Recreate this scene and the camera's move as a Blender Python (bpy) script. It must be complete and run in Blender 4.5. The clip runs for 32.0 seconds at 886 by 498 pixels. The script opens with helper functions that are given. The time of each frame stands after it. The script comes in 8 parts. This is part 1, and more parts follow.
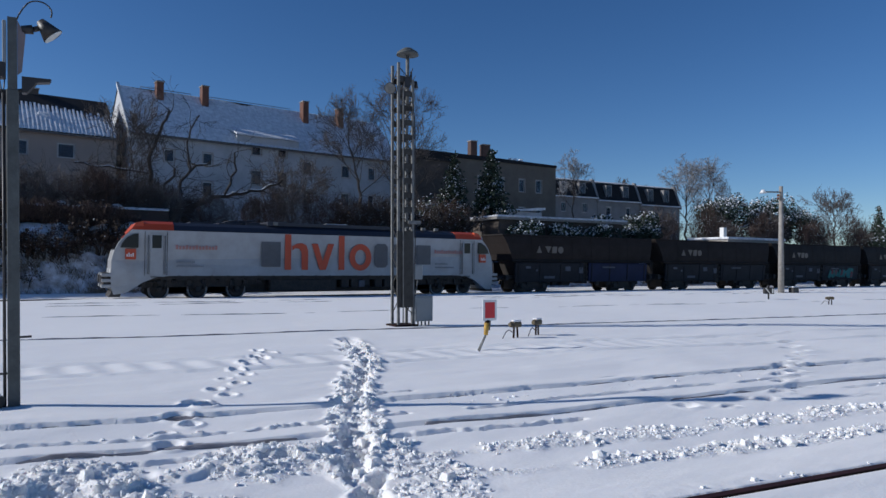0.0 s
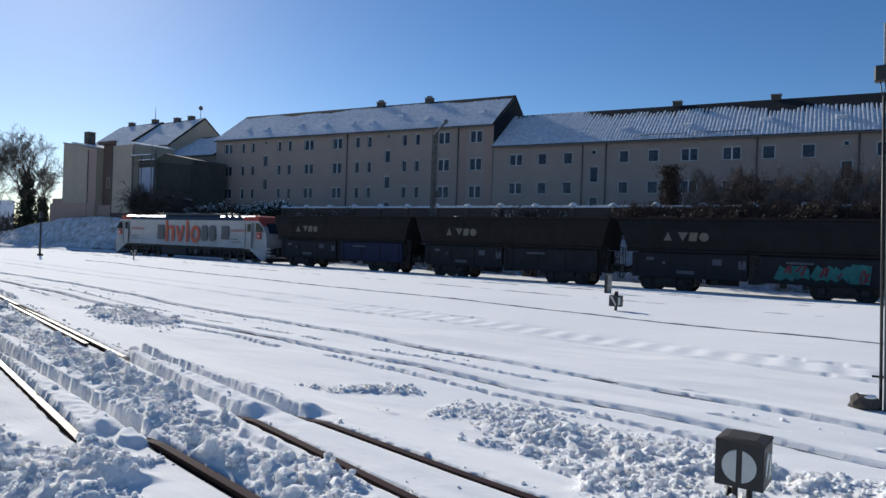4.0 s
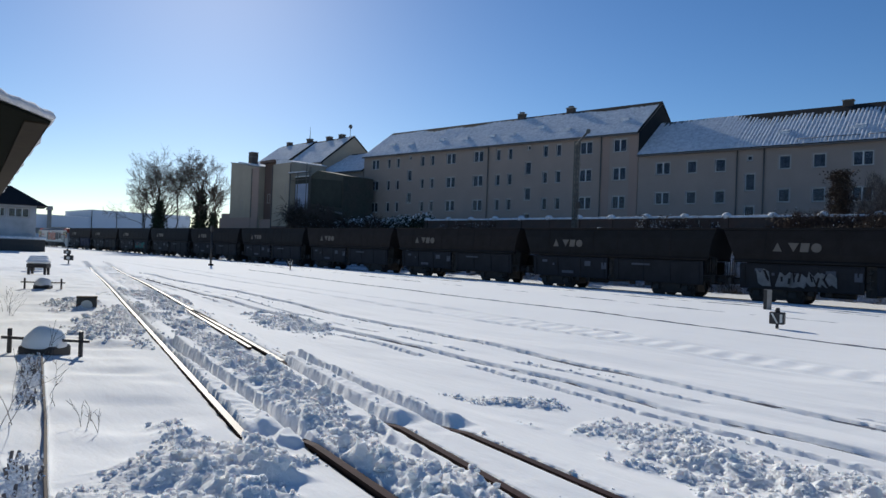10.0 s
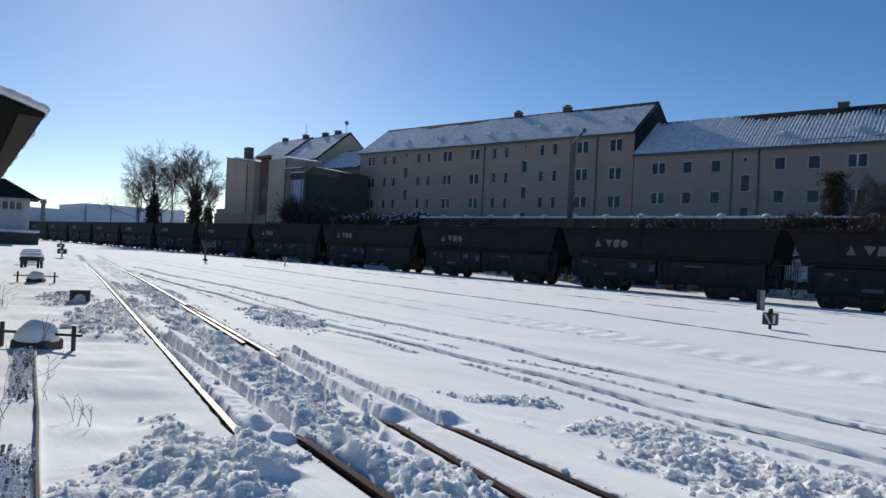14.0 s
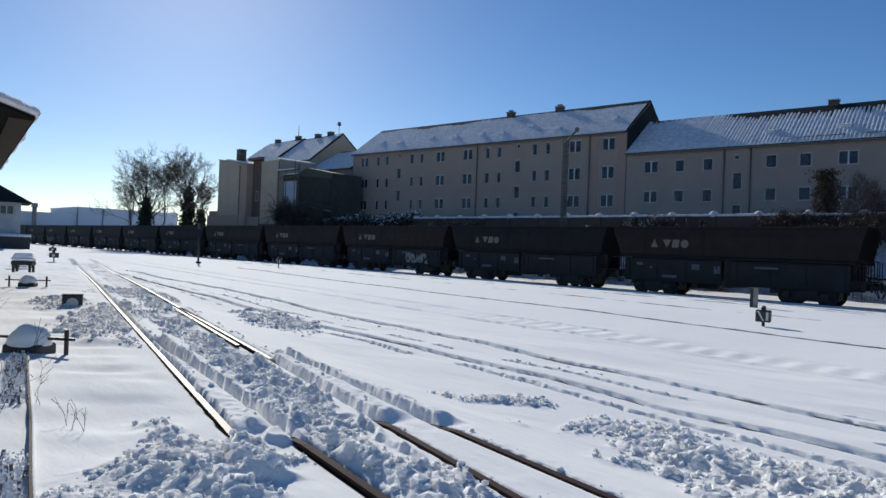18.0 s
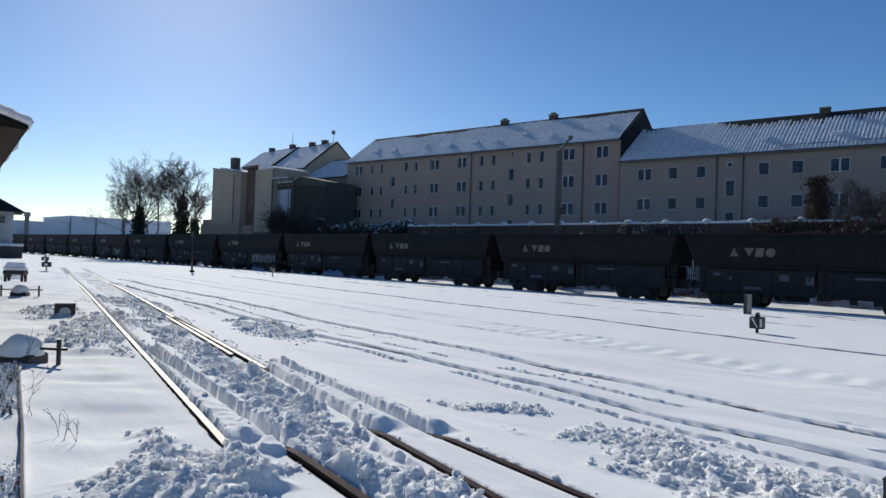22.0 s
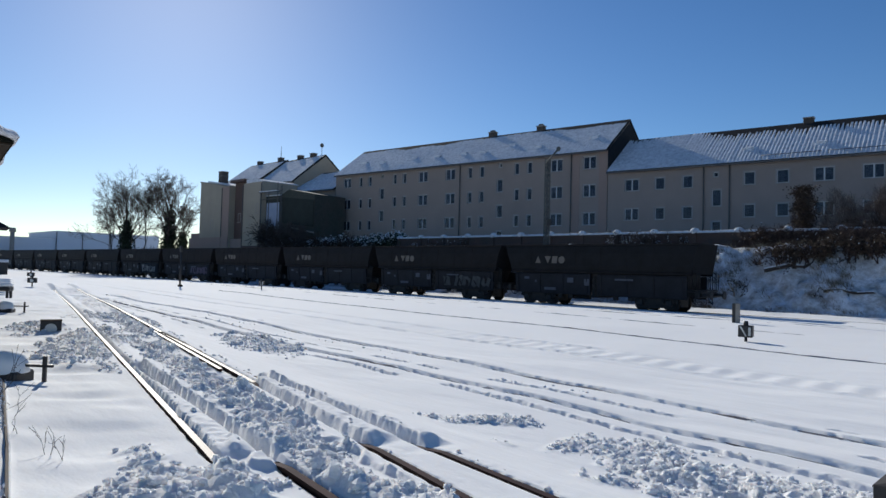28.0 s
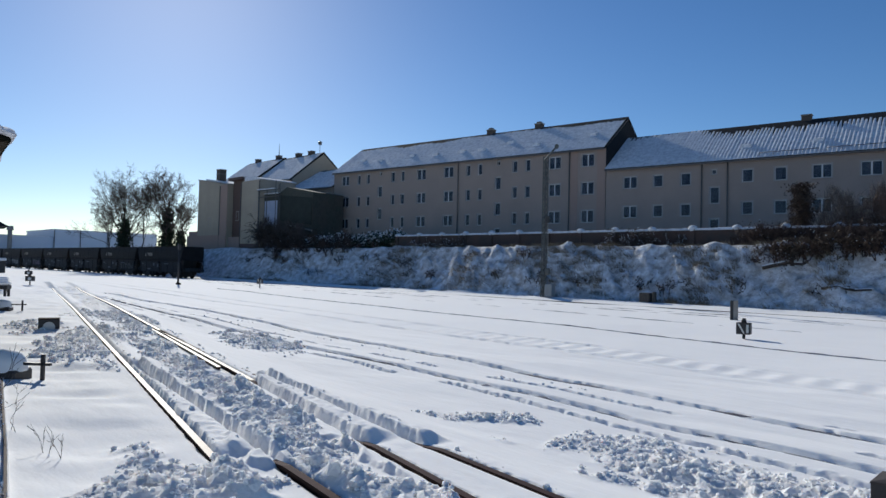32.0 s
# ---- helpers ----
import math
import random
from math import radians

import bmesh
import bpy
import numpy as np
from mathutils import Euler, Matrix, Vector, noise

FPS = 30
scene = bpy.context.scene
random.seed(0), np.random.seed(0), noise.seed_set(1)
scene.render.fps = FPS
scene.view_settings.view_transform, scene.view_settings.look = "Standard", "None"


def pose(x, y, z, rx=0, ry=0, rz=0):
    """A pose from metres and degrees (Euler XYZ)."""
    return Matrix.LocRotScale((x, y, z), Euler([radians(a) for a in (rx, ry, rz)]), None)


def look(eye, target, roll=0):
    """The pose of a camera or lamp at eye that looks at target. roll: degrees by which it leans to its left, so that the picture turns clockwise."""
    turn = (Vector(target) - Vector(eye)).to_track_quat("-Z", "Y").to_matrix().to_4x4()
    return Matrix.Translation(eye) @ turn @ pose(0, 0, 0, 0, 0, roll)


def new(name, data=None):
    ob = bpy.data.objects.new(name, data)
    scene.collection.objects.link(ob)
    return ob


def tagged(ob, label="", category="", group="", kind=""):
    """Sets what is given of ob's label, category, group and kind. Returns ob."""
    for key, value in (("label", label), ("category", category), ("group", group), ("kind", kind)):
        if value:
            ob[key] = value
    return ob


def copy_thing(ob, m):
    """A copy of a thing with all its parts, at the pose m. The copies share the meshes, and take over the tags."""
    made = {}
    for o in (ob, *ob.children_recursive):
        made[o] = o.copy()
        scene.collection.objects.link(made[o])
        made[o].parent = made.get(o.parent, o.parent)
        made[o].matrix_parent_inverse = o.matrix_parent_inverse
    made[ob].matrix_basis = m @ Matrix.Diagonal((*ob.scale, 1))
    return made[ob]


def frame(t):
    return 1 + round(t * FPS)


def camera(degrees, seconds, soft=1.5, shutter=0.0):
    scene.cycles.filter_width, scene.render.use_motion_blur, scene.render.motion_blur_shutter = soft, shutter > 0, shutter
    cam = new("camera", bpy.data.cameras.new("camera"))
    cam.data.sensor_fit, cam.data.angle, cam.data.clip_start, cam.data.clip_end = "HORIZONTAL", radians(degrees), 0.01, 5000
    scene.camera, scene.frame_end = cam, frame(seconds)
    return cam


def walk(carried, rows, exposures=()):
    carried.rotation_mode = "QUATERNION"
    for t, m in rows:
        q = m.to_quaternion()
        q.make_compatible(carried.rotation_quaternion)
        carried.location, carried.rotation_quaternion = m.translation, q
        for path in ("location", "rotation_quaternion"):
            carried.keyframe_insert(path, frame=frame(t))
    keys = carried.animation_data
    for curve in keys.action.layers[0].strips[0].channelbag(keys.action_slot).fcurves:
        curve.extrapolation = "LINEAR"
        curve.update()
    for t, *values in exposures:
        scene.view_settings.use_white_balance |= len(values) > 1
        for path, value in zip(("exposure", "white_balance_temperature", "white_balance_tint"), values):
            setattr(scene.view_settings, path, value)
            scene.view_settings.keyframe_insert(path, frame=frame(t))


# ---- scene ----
cam = camera(66.45, 32.0)
PATH = [
    (0.0, pose(0.250, 0, 1.85, 91.15, -0.52, -29.88)),
    (0.5, pose(0.210, 0, 1.85, 91.36, -0.12, -18.69)),
    (0.9, pose(0.168, 0, 1.85, 91.40, 0.24, -7.30)),
    (1.0, pose(0.158, 0, 1.85, 91.43, 0.33, -4.33)),
    (1.5, pose(0.125, 0, 1.85, 90.99, 0.44, 6.16)),
    (2.0, pose(0.105, 0, 1.85, 90.47, 0.03, 16.48)),
    (2.5, pose(0.090, 0, 1.85, 89.98, -0.65, 23.19)),
    (3.0, pose(0.070, 0, 1.85, 89.69, -1.66, 27.84)),
    (3.5, pose(0.057, 0, 1.85, 89.68, -2.04, 31.44)),
    (4.0, pose(0.045, 0, 1.85, 89.74, -2.06, 34.94)),
    (4.5, pose(0.038, 0, 1.85, 89.89, -2.02, 36.78)),
    (6.5, pose(0.012, 0, 1.85, 90.56, -1.99, 41.70)),
    (7.0, pose(0.004, 0, 1.85, 90.62, -2.14, 42.38)),
    (7.5, pose(0.003, 0, 1.85, 90.62, -2.32, 43.11)),
    (8.0, pose(0.002, 0, 1.85, 90.60, -2.36, 44.21)),
    (8.5, pose(0.001, 0, 1.85, 90.55, -2.22, 45.10)),
    (9.0, pose(0.000, 0, 1.85, 90.50, -2.19, 45.91)),
    (9.5, pose(0.000, 0, 1.85, 90.41, -2.11, 46.48)),
    (10.0, pose(0.000, 0, 1.85, 90.30, -2.20, 46.78)),
    (10.5, pose(0.000, 0, 1.85, 90.25, -2.33, 46.85)),
    (11.0, pose(0.000, 0, 1.85, 90.19, -2.34, 46.89)),
    (11.5, pose(0.000, 0, 1.85, 90.15, -2.41, 46.86)),
    (12.0, pose(0.000, 0, 1.85, 90.04, -2.52, 46.75)),
    (12.5, pose(0.000, 0, 1.85, 90.03, -2.64, 46.68)),
    (13.0, pose(0.000, 0, 1.85, 90.08, -2.80, 46.55)),
    (13.5, pose(0.000, 0, 1.85, 90.14, -2.78, 46.43)),
    (14.0, pose(0.000, 0, 1.85, 90.11, -2.80, 46.36)),
    (14.5, pose(0.000, 0, 1.85, 90.10, -2.78, 46.26)),
    (16.5, pose(0.000, 0, 1.85, 89.96, -2.45, 46.08)),
    (17.0, pose(0.000, 0, 1.85, 89.99, -2.55, 46.04)),
    (17.5, pose(0.000, 0, 1.85, 90.07, -2.44, 45.98)),
    (18.0, pose(0.000, 0, 1.85, 90.16, -2.28, 45.84)),
    (18.5, pose(0.000, 0, 1.85, 90.20, -2.14, 45.79)),
    (19.0, pose(0.000, 0, 1.85, 90.22, -2.08, 45.65)),
    (19.5, pose(0.000, 0, 1.85, 90.32, -1.98, 45.55)),
    (20.0, pose(0.000, 0, 1.85, 90.42, -1.77, 45.49)),
    (20.5, pose(0.000, 0, 1.85, 90.45, -1.72, 45.49)),
    (21.0, pose(0.000, 0, 1.85, 90.57, -1.88, 45.52)),
    (21.5, pose(0.000, 0, 1.85, 90.71, -2.10, 45.47)),
    (22.0, pose(0.000, 0, 1.85, 90.85, -2.09, 45.37)),
    (22.5, pose(0.000, 0, 1.85, 91.05, -1.91, 45.26)),
    (23.0, pose(0.000, 0, 1.85, 91.10, -1.77, 45.03)),
    (23.5, pose(0.000, 0, 1.85, 91.16, -1.82, 44.90)),
    (24.0, pose(0.000, 0, 1.85, 91.19, -1.84, 44.76)),
    (24.5, pose(0.000, 0, 1.85, 91.26, -1.81, 44.63)),
    (25.0, pose(0.000, 0, 1.85, 91.41, -1.69, 44.52)),
    (25.5, pose(0.000, 0, 1.85, 91.52, -1.63, 44.55)),
    (27.5, pose(0.000, 0, 1.85, 91.81, -1.56, 44.49)),
    (28.0, pose(0.000, 0, 1.85, 91.88, -1.53, 44.49)),
    (28.5, pose(0.000, 0, 1.85, 91.96, -1.41, 44.44)),
    (29.0, pose(0.000, 0, 1.85, 91.93, -1.37, 44.43)),
    (29.5, pose(0.000, 0, 1.85, 91.96, -1.22, 44.42)),
    (30.0, pose(0.000, 0, 1.85, 91.90, -1.22, 44.41)),
    (30.5, pose(0.000, 0, 1.85, 91.85, -1.34, 44.41)),
    (31.0, pose(0.000, 0, 1.85, 91.78, -1.33, 44.35)),
    (31.5, pose(0.000, 0, 1.85, 91.72, -1.40, 44.37)),
    (32.0, pose(0.000, 0, 1.85, 91.69, -1.45, 44.35)),
]
walk(cam, PATH, exposures=[(0.0, 0.08, 6050, 10), (0.5, 0.30, 6150, 10), (1.0, 0.48, 6250, 9), (2.0, 0.52, 6350, 8), (4.0, 0.36, 6420, 7), (9.0, 0.28, 6450, 6), (32.0, 0.27, 6400, 6)])

# ---- light: low winter sun over the far end of the yard ----
SUN_AZ, SUN_EL = 66.3, 24.0
sky_world = bpy.data.worlds.new("winter_sky")
scene.world = sky_world
sky_world.use_nodes = True
wn = sky_world.node_tree
sky_tex = wn.nodes.new("ShaderNodeTexSky")
sky_tex.sky_type = "NISHITA"
sky_tex.sun_disc = False
sky_tex.sun_elevation = radians(SUN_EL)
sky_tex.sun_rotation = radians(-SUN_AZ)
sky_tex.altitude = 1800
sky_tex.air_density = 1.0
sky_tex.dust_density = 0.64
sky_tex.ozone_density = 3.0
wn.nodes["Background"].inputs["Strength"].default_value = 0.079
sky_hue = wn.nodes.new("ShaderNodeHueSaturation")
sky_hue.inputs["Saturation"].default_value = 1.2
sky_hue.inputs["Hue"].default_value = 0.506
wn.links.new(sky_tex.outputs[0], sky_hue.inputs["Color"])
wn.links.new(sky_hue.outputs[0], wn.nodes["Background"].inputs["Color"])
sun_data = bpy.data.lights.new("sun", "SUN")
sun_data.energy = 3.6
sun_data.angle = radians(0.5)
sun_data.color = (1.0, 0.95, 0.88)
sun = new("sun", sun_data)
sd = Vector((-math.sin(radians(SUN_AZ)) * math.cos(radians(SUN_EL)), math.cos(radians(SUN_AZ)) * math.cos(radians(SUN_EL)), math.sin(radians(SUN_EL))))
sun.matrix_world = look(sd * 100, (0, 0, 0))


# ---- small tools ----
def part(name, bm, material, parent=None, label="", smooth=False):
    """One mesh object from a bmesh, under a thing or a part."""
    me = bpy.data.meshes.new(name)
    bm.to_mesh(me)
    bm.free()
    return mesh_part(name, me, material, parent, label, smooth)


def mesh_part(name, me, material, parent=None, label="", smooth=False):
    if not me.materials:
        for mt in (material if isinstance(material, (list, tuple)) else [material]):
            me.materials.append(mt)
    if smooth:
        me.polygons.foreach_set("use_smooth", [True] * len(me.polygons))
    ob = new(name, me)
    ob.parent = parent
    if label:
        ob["label"] = label
    return ob


def thing(name, m, label, category, group="", kind=""):
    ob = new(name)
    ob.empty_display_size = 0.2
    ob.matrix_basis = m
    return tagged(ob, label, category, group, kind)


def bx(bm, x0, y0, z0, x1, y1, z1, bevel=0.0, mat=0, m=None):
    """A box between two corners."""
    g = bmesh.ops.create_cube(bm, size=1, matrix=Matrix.Translation(((x0 + x1) / 2, (y0 + y1) / 2, (z0 + z1) / 2)) @ Matrix.Diagonal((abs(x1 - x0), abs(y1 - y0), abs(z1 - z0), 1)))
    vs = g["verts"]
    fs = {f for v in vs for f in v.link_faces}
    if bevel > 0:
        es = {e for v in vs for e in v.link_edges}
        r = bmesh.ops.bevel(bm, geom=list(es), offset=bevel, segments=1, affect="EDGES", profile=0.5)
        fs = set(r["faces"]) | {f for f in fs if f.is_valid}
        vs = list({v for f in fs for v in f.verts})
    for f in fs:
        f.material_index = mat
    if m is not None:
        bmesh.ops.transform(bm, matrix=m, verts=vs)
    return bm


def cy(bm, a, b, r0, r1=None, seg=10, mat=0, caps=True):
    """A round bar from a to b."""
    a, b = Vector(a), Vector(b)
    d = b - a
    m = Matrix.Translation((a + b) / 2) @ d.to_track_quat("Z", "Y").to_matrix().to_4x4()
    g = bmesh.ops.create_cone(bm, cap_ends=caps, segments=seg, radius1=r0, radius2=r0 if r1 is None else r1, depth=d.length, matrix=m)
    for f in {f for v in g["verts"] for f in v.link_faces}:
        f.material_index = mat
        f.smooth = len(f.verts) == 4
    return bm


def prism(bm, pts, axis, lo, hi, mat=0):
    """A solid from a closed outline pts (two numbers each) drawn out along an axis (0, 1, 2)."""
    def at(p, w):
        q = list(p)
        q.insert(axis, w)
        return q
    a = [bm.verts.new(at(p, lo)) for p in pts]
    b = [bm.verts.new(at(p, hi)) for p in pts]
    n = len(pts)
    fs = [bm.faces.new(a), bm.faces.new(b[::-1])]
    for i in range(n):
        fs.append(bm.faces.new((a[i], b[i], b[(i + 1) % n], a[(i + 1) % n])))
    for f in fs:
        f.material_index = mat
    bmesh.ops.recalc_face_normals(bm, faces=fs)
    return bm


def B():
    return bmesh.new()


def smoothstep(a, b, v):
    t = np.clip((v - a) / (b - a), 0, 1)
    return t * t * (3 - 2 * t)


LATTICE = np.random.RandomState(7).rand(256, 256)


def vnoise(x, y, s, off=0):
    """Smooth value noise of cell size s, 0 to 1, on arrays."""
    x = np.asarray(x) / s + 37.3 * off + 500
    y = np.asarray(y) / s + 17.7 * off + 500
    xi, yi = np.floor(x).astype(int), np.floor(y).astype(int)
    fx, fy = x - xi, y - yi
    fx, fy = fx * fx * (3 - 2 * fx), fy * fy * (3 - 2 * fy)
    g = lambda a, b: LATTICE[a % 256, b % 256]
    return (g(xi, yi) * (1 - fx) + g(xi + 1, yi) * fx) * (1 - fy) + (g(xi, yi + 1) * (1 - fx) + g(xi + 1, yi + 1) * fx) * fy


# ---- materials ----
def mat(name, base, rough=0.7, metal=0.0, var=0.15, scale=3.0, bump=0.0, bscale=40.0, dark=None, spec=0.5, island=0.0):
    """A surface whose colour drifts at two scales, with a fine relief; dark: a second colour that it is stained with."""
    mt = bpy.data.materials.new(name)
    mt.use_nodes = True
    nt = mt.node_tree
    b = nt.nodes["Principled BSDF"]
    b.inputs["Roughness"].default_value = rough
    b.inputs["Metallic"].default_value = metal
    b.inputs["Specular IOR Level"].default_value = spec
    tc = nt.nodes.new("ShaderNodeTexCoord")
    n1 = nt.nodes.new("ShaderNodeTexNoise")
    n1.inputs["Scale"].default_value = scale
    n1.inputs["Detail"].default_value = 6
    n1.inputs["Roughness"].default_value = 0.65
    nt.links.new(tc.outputs["Object"], n1.inputs["Vector"])
    ramp = nt.nodes.new("ShaderNodeMapRange")
    ramp.inputs["From Min"].default_value, ramp.inputs["From Max"].default_value = 0.35, 0.68
    nt.links.new(n1.outputs["Fac"], ramp.inputs["Value"])
    mix = nt.nodes.new("ShaderNodeMix")
    mix.data_type = "RGBA"
    c2 = dark if dark else [c * (1 - var) for c in base]
    mix.inputs["A"].default_value = (*base, 1)
    mix.inputs["B"].default_value = (*c2, 1)
    nt.links.new(ramp.outputs[0], mix.inputs["Factor"])
    n2 = nt.nodes.new("ShaderNodeTexNoise")
    n2.inputs["Scale"].default_value = bscale
    n2.inputs["Detail"].default_value = 4
    nt.links.new(tc.outputs["Object"], n2.inputs["Vector"])
    hs = nt.nodes.new("ShaderNodeHueSaturation")
    mr = nt.nodes.new("ShaderNodeMapRange")
    mr.inputs["To Min"].default_value, mr.inputs["To Max"].default_value = 1 - var, 1 + var
    nt.links.new(n2.outputs["Fac"], mr.inputs["Value"])
    nt.links.new(mr.outputs[0], hs.inputs["Value"])
    nt.links.new(mix.outputs["Result"], hs.inputs["Color"])
    out = hs.outputs[0]
    if island > 0:
        geo = nt.nodes.new("ShaderNodeNewGeometry")
        h2 = nt.nodes.new("ShaderNodeHueSaturation")
        m2 = nt.nodes.new("ShaderNodeMapRange")
        m2.inputs["To Min"].default_value, m2.inputs["To Max"].default_value = 1 - island, 1 + island
        nt.links.new(geo.outputs["Random Per Island"], m2.inputs["Value"])
        nt.links.new(m2.outputs[0], h2.inputs["Value"])
        nt.links.new(out, h2.inputs["Color"])
        out = h2.outputs[0]
    nt.links.new(out, b.inputs["Base Color"])
    if bump > 0:
        bp = nt.nodes.new("ShaderNodeBump")
        bp.inputs["Strength"].default_value = 1.0
        bp.inputs["Distance"].default_value = bump
        nt.links.new(n2.outputs["Fac"], bp.inputs["Height"])
        nt.links.new(bp.outputs[0], b.inputs["Normal"])
    return mt


M_snow = mat("snow", (0.915, 0.905, 0.89), 0.9, var=0.02, scale=0.6, bump=0.003, bscale=30, spec=0.10)
M_snow_broken = mat("broken_ploughed_snow", (0.915, 0.90, 0.88), 0.9, var=0.05, scale=3.0, bump=0.012, bscale=38, dark=(0.82, 0.81, 0.79), spec=0.15)
M_snow_dirty = mat("snow_on_slope", (0.80, 0.82, 0.86), 0.9, var=0.10, scale=1.5, bump=0.12, bscale=4.2, dark=(0.34, 0.31, 0.28), spec=0.1)
for m_ in (M_snow, M_snow_broken, M_snow_dirty):
    sb = m_.node_tree.nodes["Principled BSDF"]
    sb.inputs["Subsurface Weight"].default_value = 0.2 if m_ is M_snow else 0.6
    sb.inputs["Subsurface Radius"].default_value = (1.0, 0.9, 0.8)
    sb.inputs["Subsurface Scale"].default_value = 0.03
    # low wind ripples under the fine grain
    st = m_.node_tree
    rip = st.nodes.new("ShaderNodeTexNoise")
    rip.inputs["Scale"].default_value = 1.6
    rip.inputs["Detail"].default_value = 5
    rmap = st.nodes.new("ShaderNodeMapping")
    rmap.inputs["Scale"].default_value = (0.35, 1.0, 1.0)
    rmap.inputs["Rotation"].default_value = (0, 0, 0.25)
    rtc = st.nodes.new("ShaderNodeTexCoord")
    st.links.new(rtc.outputs["Object"], rmap.inputs["Vector"])
    st.links.new(rmap.outputs[0], rip.inputs["Vector"])
    rb = st.nodes.new("ShaderNodeBump")
    rb.inputs["Distance"].default_value = 0.05
    st.links.new(rip.outputs["Fac"], rb.inputs["Height"])
    fine = sb.inputs["Normal"].links[0].from_node
    st.links.new(rb.outputs[0], fine.inputs["Normal"])
M_rail = mat("rusty_rail_steel", (0.034, 0.020, 0.018), 0.9, 0.0, var=0.3, scale=4, bump=0.002, bscale=60, dark=(0.02, 0.014, 0.012), spec=0.1)
M_rail_rust = mat("dull_rusty_rail_head", (0.052, 0.024, 0.028), 0.85, 0.0, var=0.35, scale=3, bscale=20, dark=(0.032, 0.017, 0.020), spec=0.1)
M_rail_frost = mat("frosted_buried_rail", (0.17, 0.155, 0.16), 0.9, 0.0, var=0.4, scale=1.2, bscale=9, dark=(0.40, 0.40, 0.43), spec=0.1)
M_rail_top = mat("worn_rail_head", (0.14, 0.095, 0.082), 0.62, 0.1, var=0.3, scale=1.6, bscale=8, dark=(0.085, 0.055, 0.045), spec=0.4)
M_black = mat("black_painted_steel", (0.02, 0.02, 0.022), 0.5, 0.0, var=0.3, scale=4, bump=0.001, bscale=80, dark=(0.035, 0.03, 0.027))
M_rubber = mat("black_rubber", (0.015, 0.015, 0.016), 0.8)
M_white = mat("white_paint", (0.8, 0.8, 0.78), 0.5, var=0.06, scale=5, bscale=40, dark=(0.68, 0.67, 0.64))
M_galv = mat("galvanised_steel", (0.20, 0.205, 0.20), 0.7, 0.25, var=0.2, scale=6, bscale=60, dark=(0.12, 0.12, 0.115))
M_greypost = mat("grey_painted_post", (0.11, 0.118, 0.112), 0.75, 0.0, var=0.25, scale=5, bump=0.001, bscale=60, dark=(0.065, 0.068, 0.065))
M_concrete = mat("weathered_concrete", (0.33, 0.31, 0.28), 0.85, var=0.15, scale=4, bump=0.003, bscale=50, dark=(0.22, 0.20, 0.18))
M_glass = bpy.data.materials.new("window_glass")
M_glass.use_nodes = True
gb = M_glass.node_tree.nodes["Principled BSDF"]
gb.inputs["Base Color"].default_value = (0.045, 0.055, 0.085, 1)
gb.inputs["Roughness"].default_value = 0.08
gb.inputs["Specular IOR Level"].default_value = 0.5
gb.inputs["Alpha"].default_value = 0.6

# ---- the tracks of the yard, as lines y(x) ----
TRACK_Y = 37.75
BED = 0.16
def line_a(x): return np.interp(x, [-42, -20, -10.7, -5.2, -2.2, -0.2, 2.8, 4.8, 9.1, 14.8, 40], [14.2, 11.6, 10.28, 9.36, 8.90, 8.62, 8.40, 8.21, 7.83, 7.32, 5.0])
def line_b(x): return np.interp(x, [-36, -15, -8.8, -5.7, -3, -1.9, -0.1, 1.5, 4.2, 7.7, 12.3, 40], [11.9, 9.25, 8.44, 8.04, 7.72, 7.56, 7.24, 7.08, 6.86, 6.58, 6.1, 3.4])
def line_c(x): return 17.85 - 0.128 * x
def line_d(x): return 12.2 - 0.12 * x
def line_d2(x): return 13.68 - 0.12 * x
def line_n1(x): return 2.94 - 0.25 * (x + 5.7)
def line_n2(x): return line_n1(x) + 1.48
def line_n3(x): return np.interp(x, [-17, -13, -10.2, -7.1, -4.6, -2.67, 0.5, 4, 6.4, 14, 30], [7.24, 6.33, 5.68, 5.12, 4.66, 4.30, 3.82, 3.44, 3.19, 2.45, 0.9])
def line_n4(x): return line_n3(x) - 1.47
def line_e(x): return 24.6 - 0.10 * x
def line_f(x): return 30.3 - 0.03 * x
def line_f2(x): return 31.8 - 0.03 * x
def rail_z(x): return 0.15 * smoothstep(-45, -25, x)


# ---- ground: one sheet of snow ----
def steps(lo, hi, core_lo, core_hi, fine, grow_lo, grow_hi):
    """Grid lines, fine within the core and wider away from it."""
    out = list(np.arange(core_lo, core_hi, fine))
    for sgn, edge, lim, grow in ((1, out[-1], hi, grow_hi), (-1, out[0], lo, grow_lo)):
        d, v, add = fine, edge, []
        while sgn * v < sgn * lim:
            d *= grow if d < 3 else 1.35
            v += sgn * d
            add.append(v)
        out = out + add if sgn > 0 else add[::-1] + out
    return np.array(out)


def bank(x, y):
    """The embankment behind the main line."""
    foot = 42.0 + 0.35 * np.sin(x * 0.21) + 0.3 * np.sin(x * 0.083 + 1)
    s = np.clip((y - foot) / 3.3, 0, 1)
    h = s * 3.9 * smoothstep(-135, -85, x)
    slant = x + 0.7 * (y - 42)
    rough = (vnoise(slant, y, 2.3, 3) - 0.5) * 1.0 + (vnoise(slant, y * 0.7, 0.8, 4) - 0.5) * 1.0 + (vnoise(slant, y, 0.42, 24) - 0.5) * 0.8
    return h + rough * np.sin(np.pi * np.clip((y - foot + 0.5) / 4.4, 0, 1)) * 0.85 * (y > 39.5) * smoothstep(-135, -85, x)


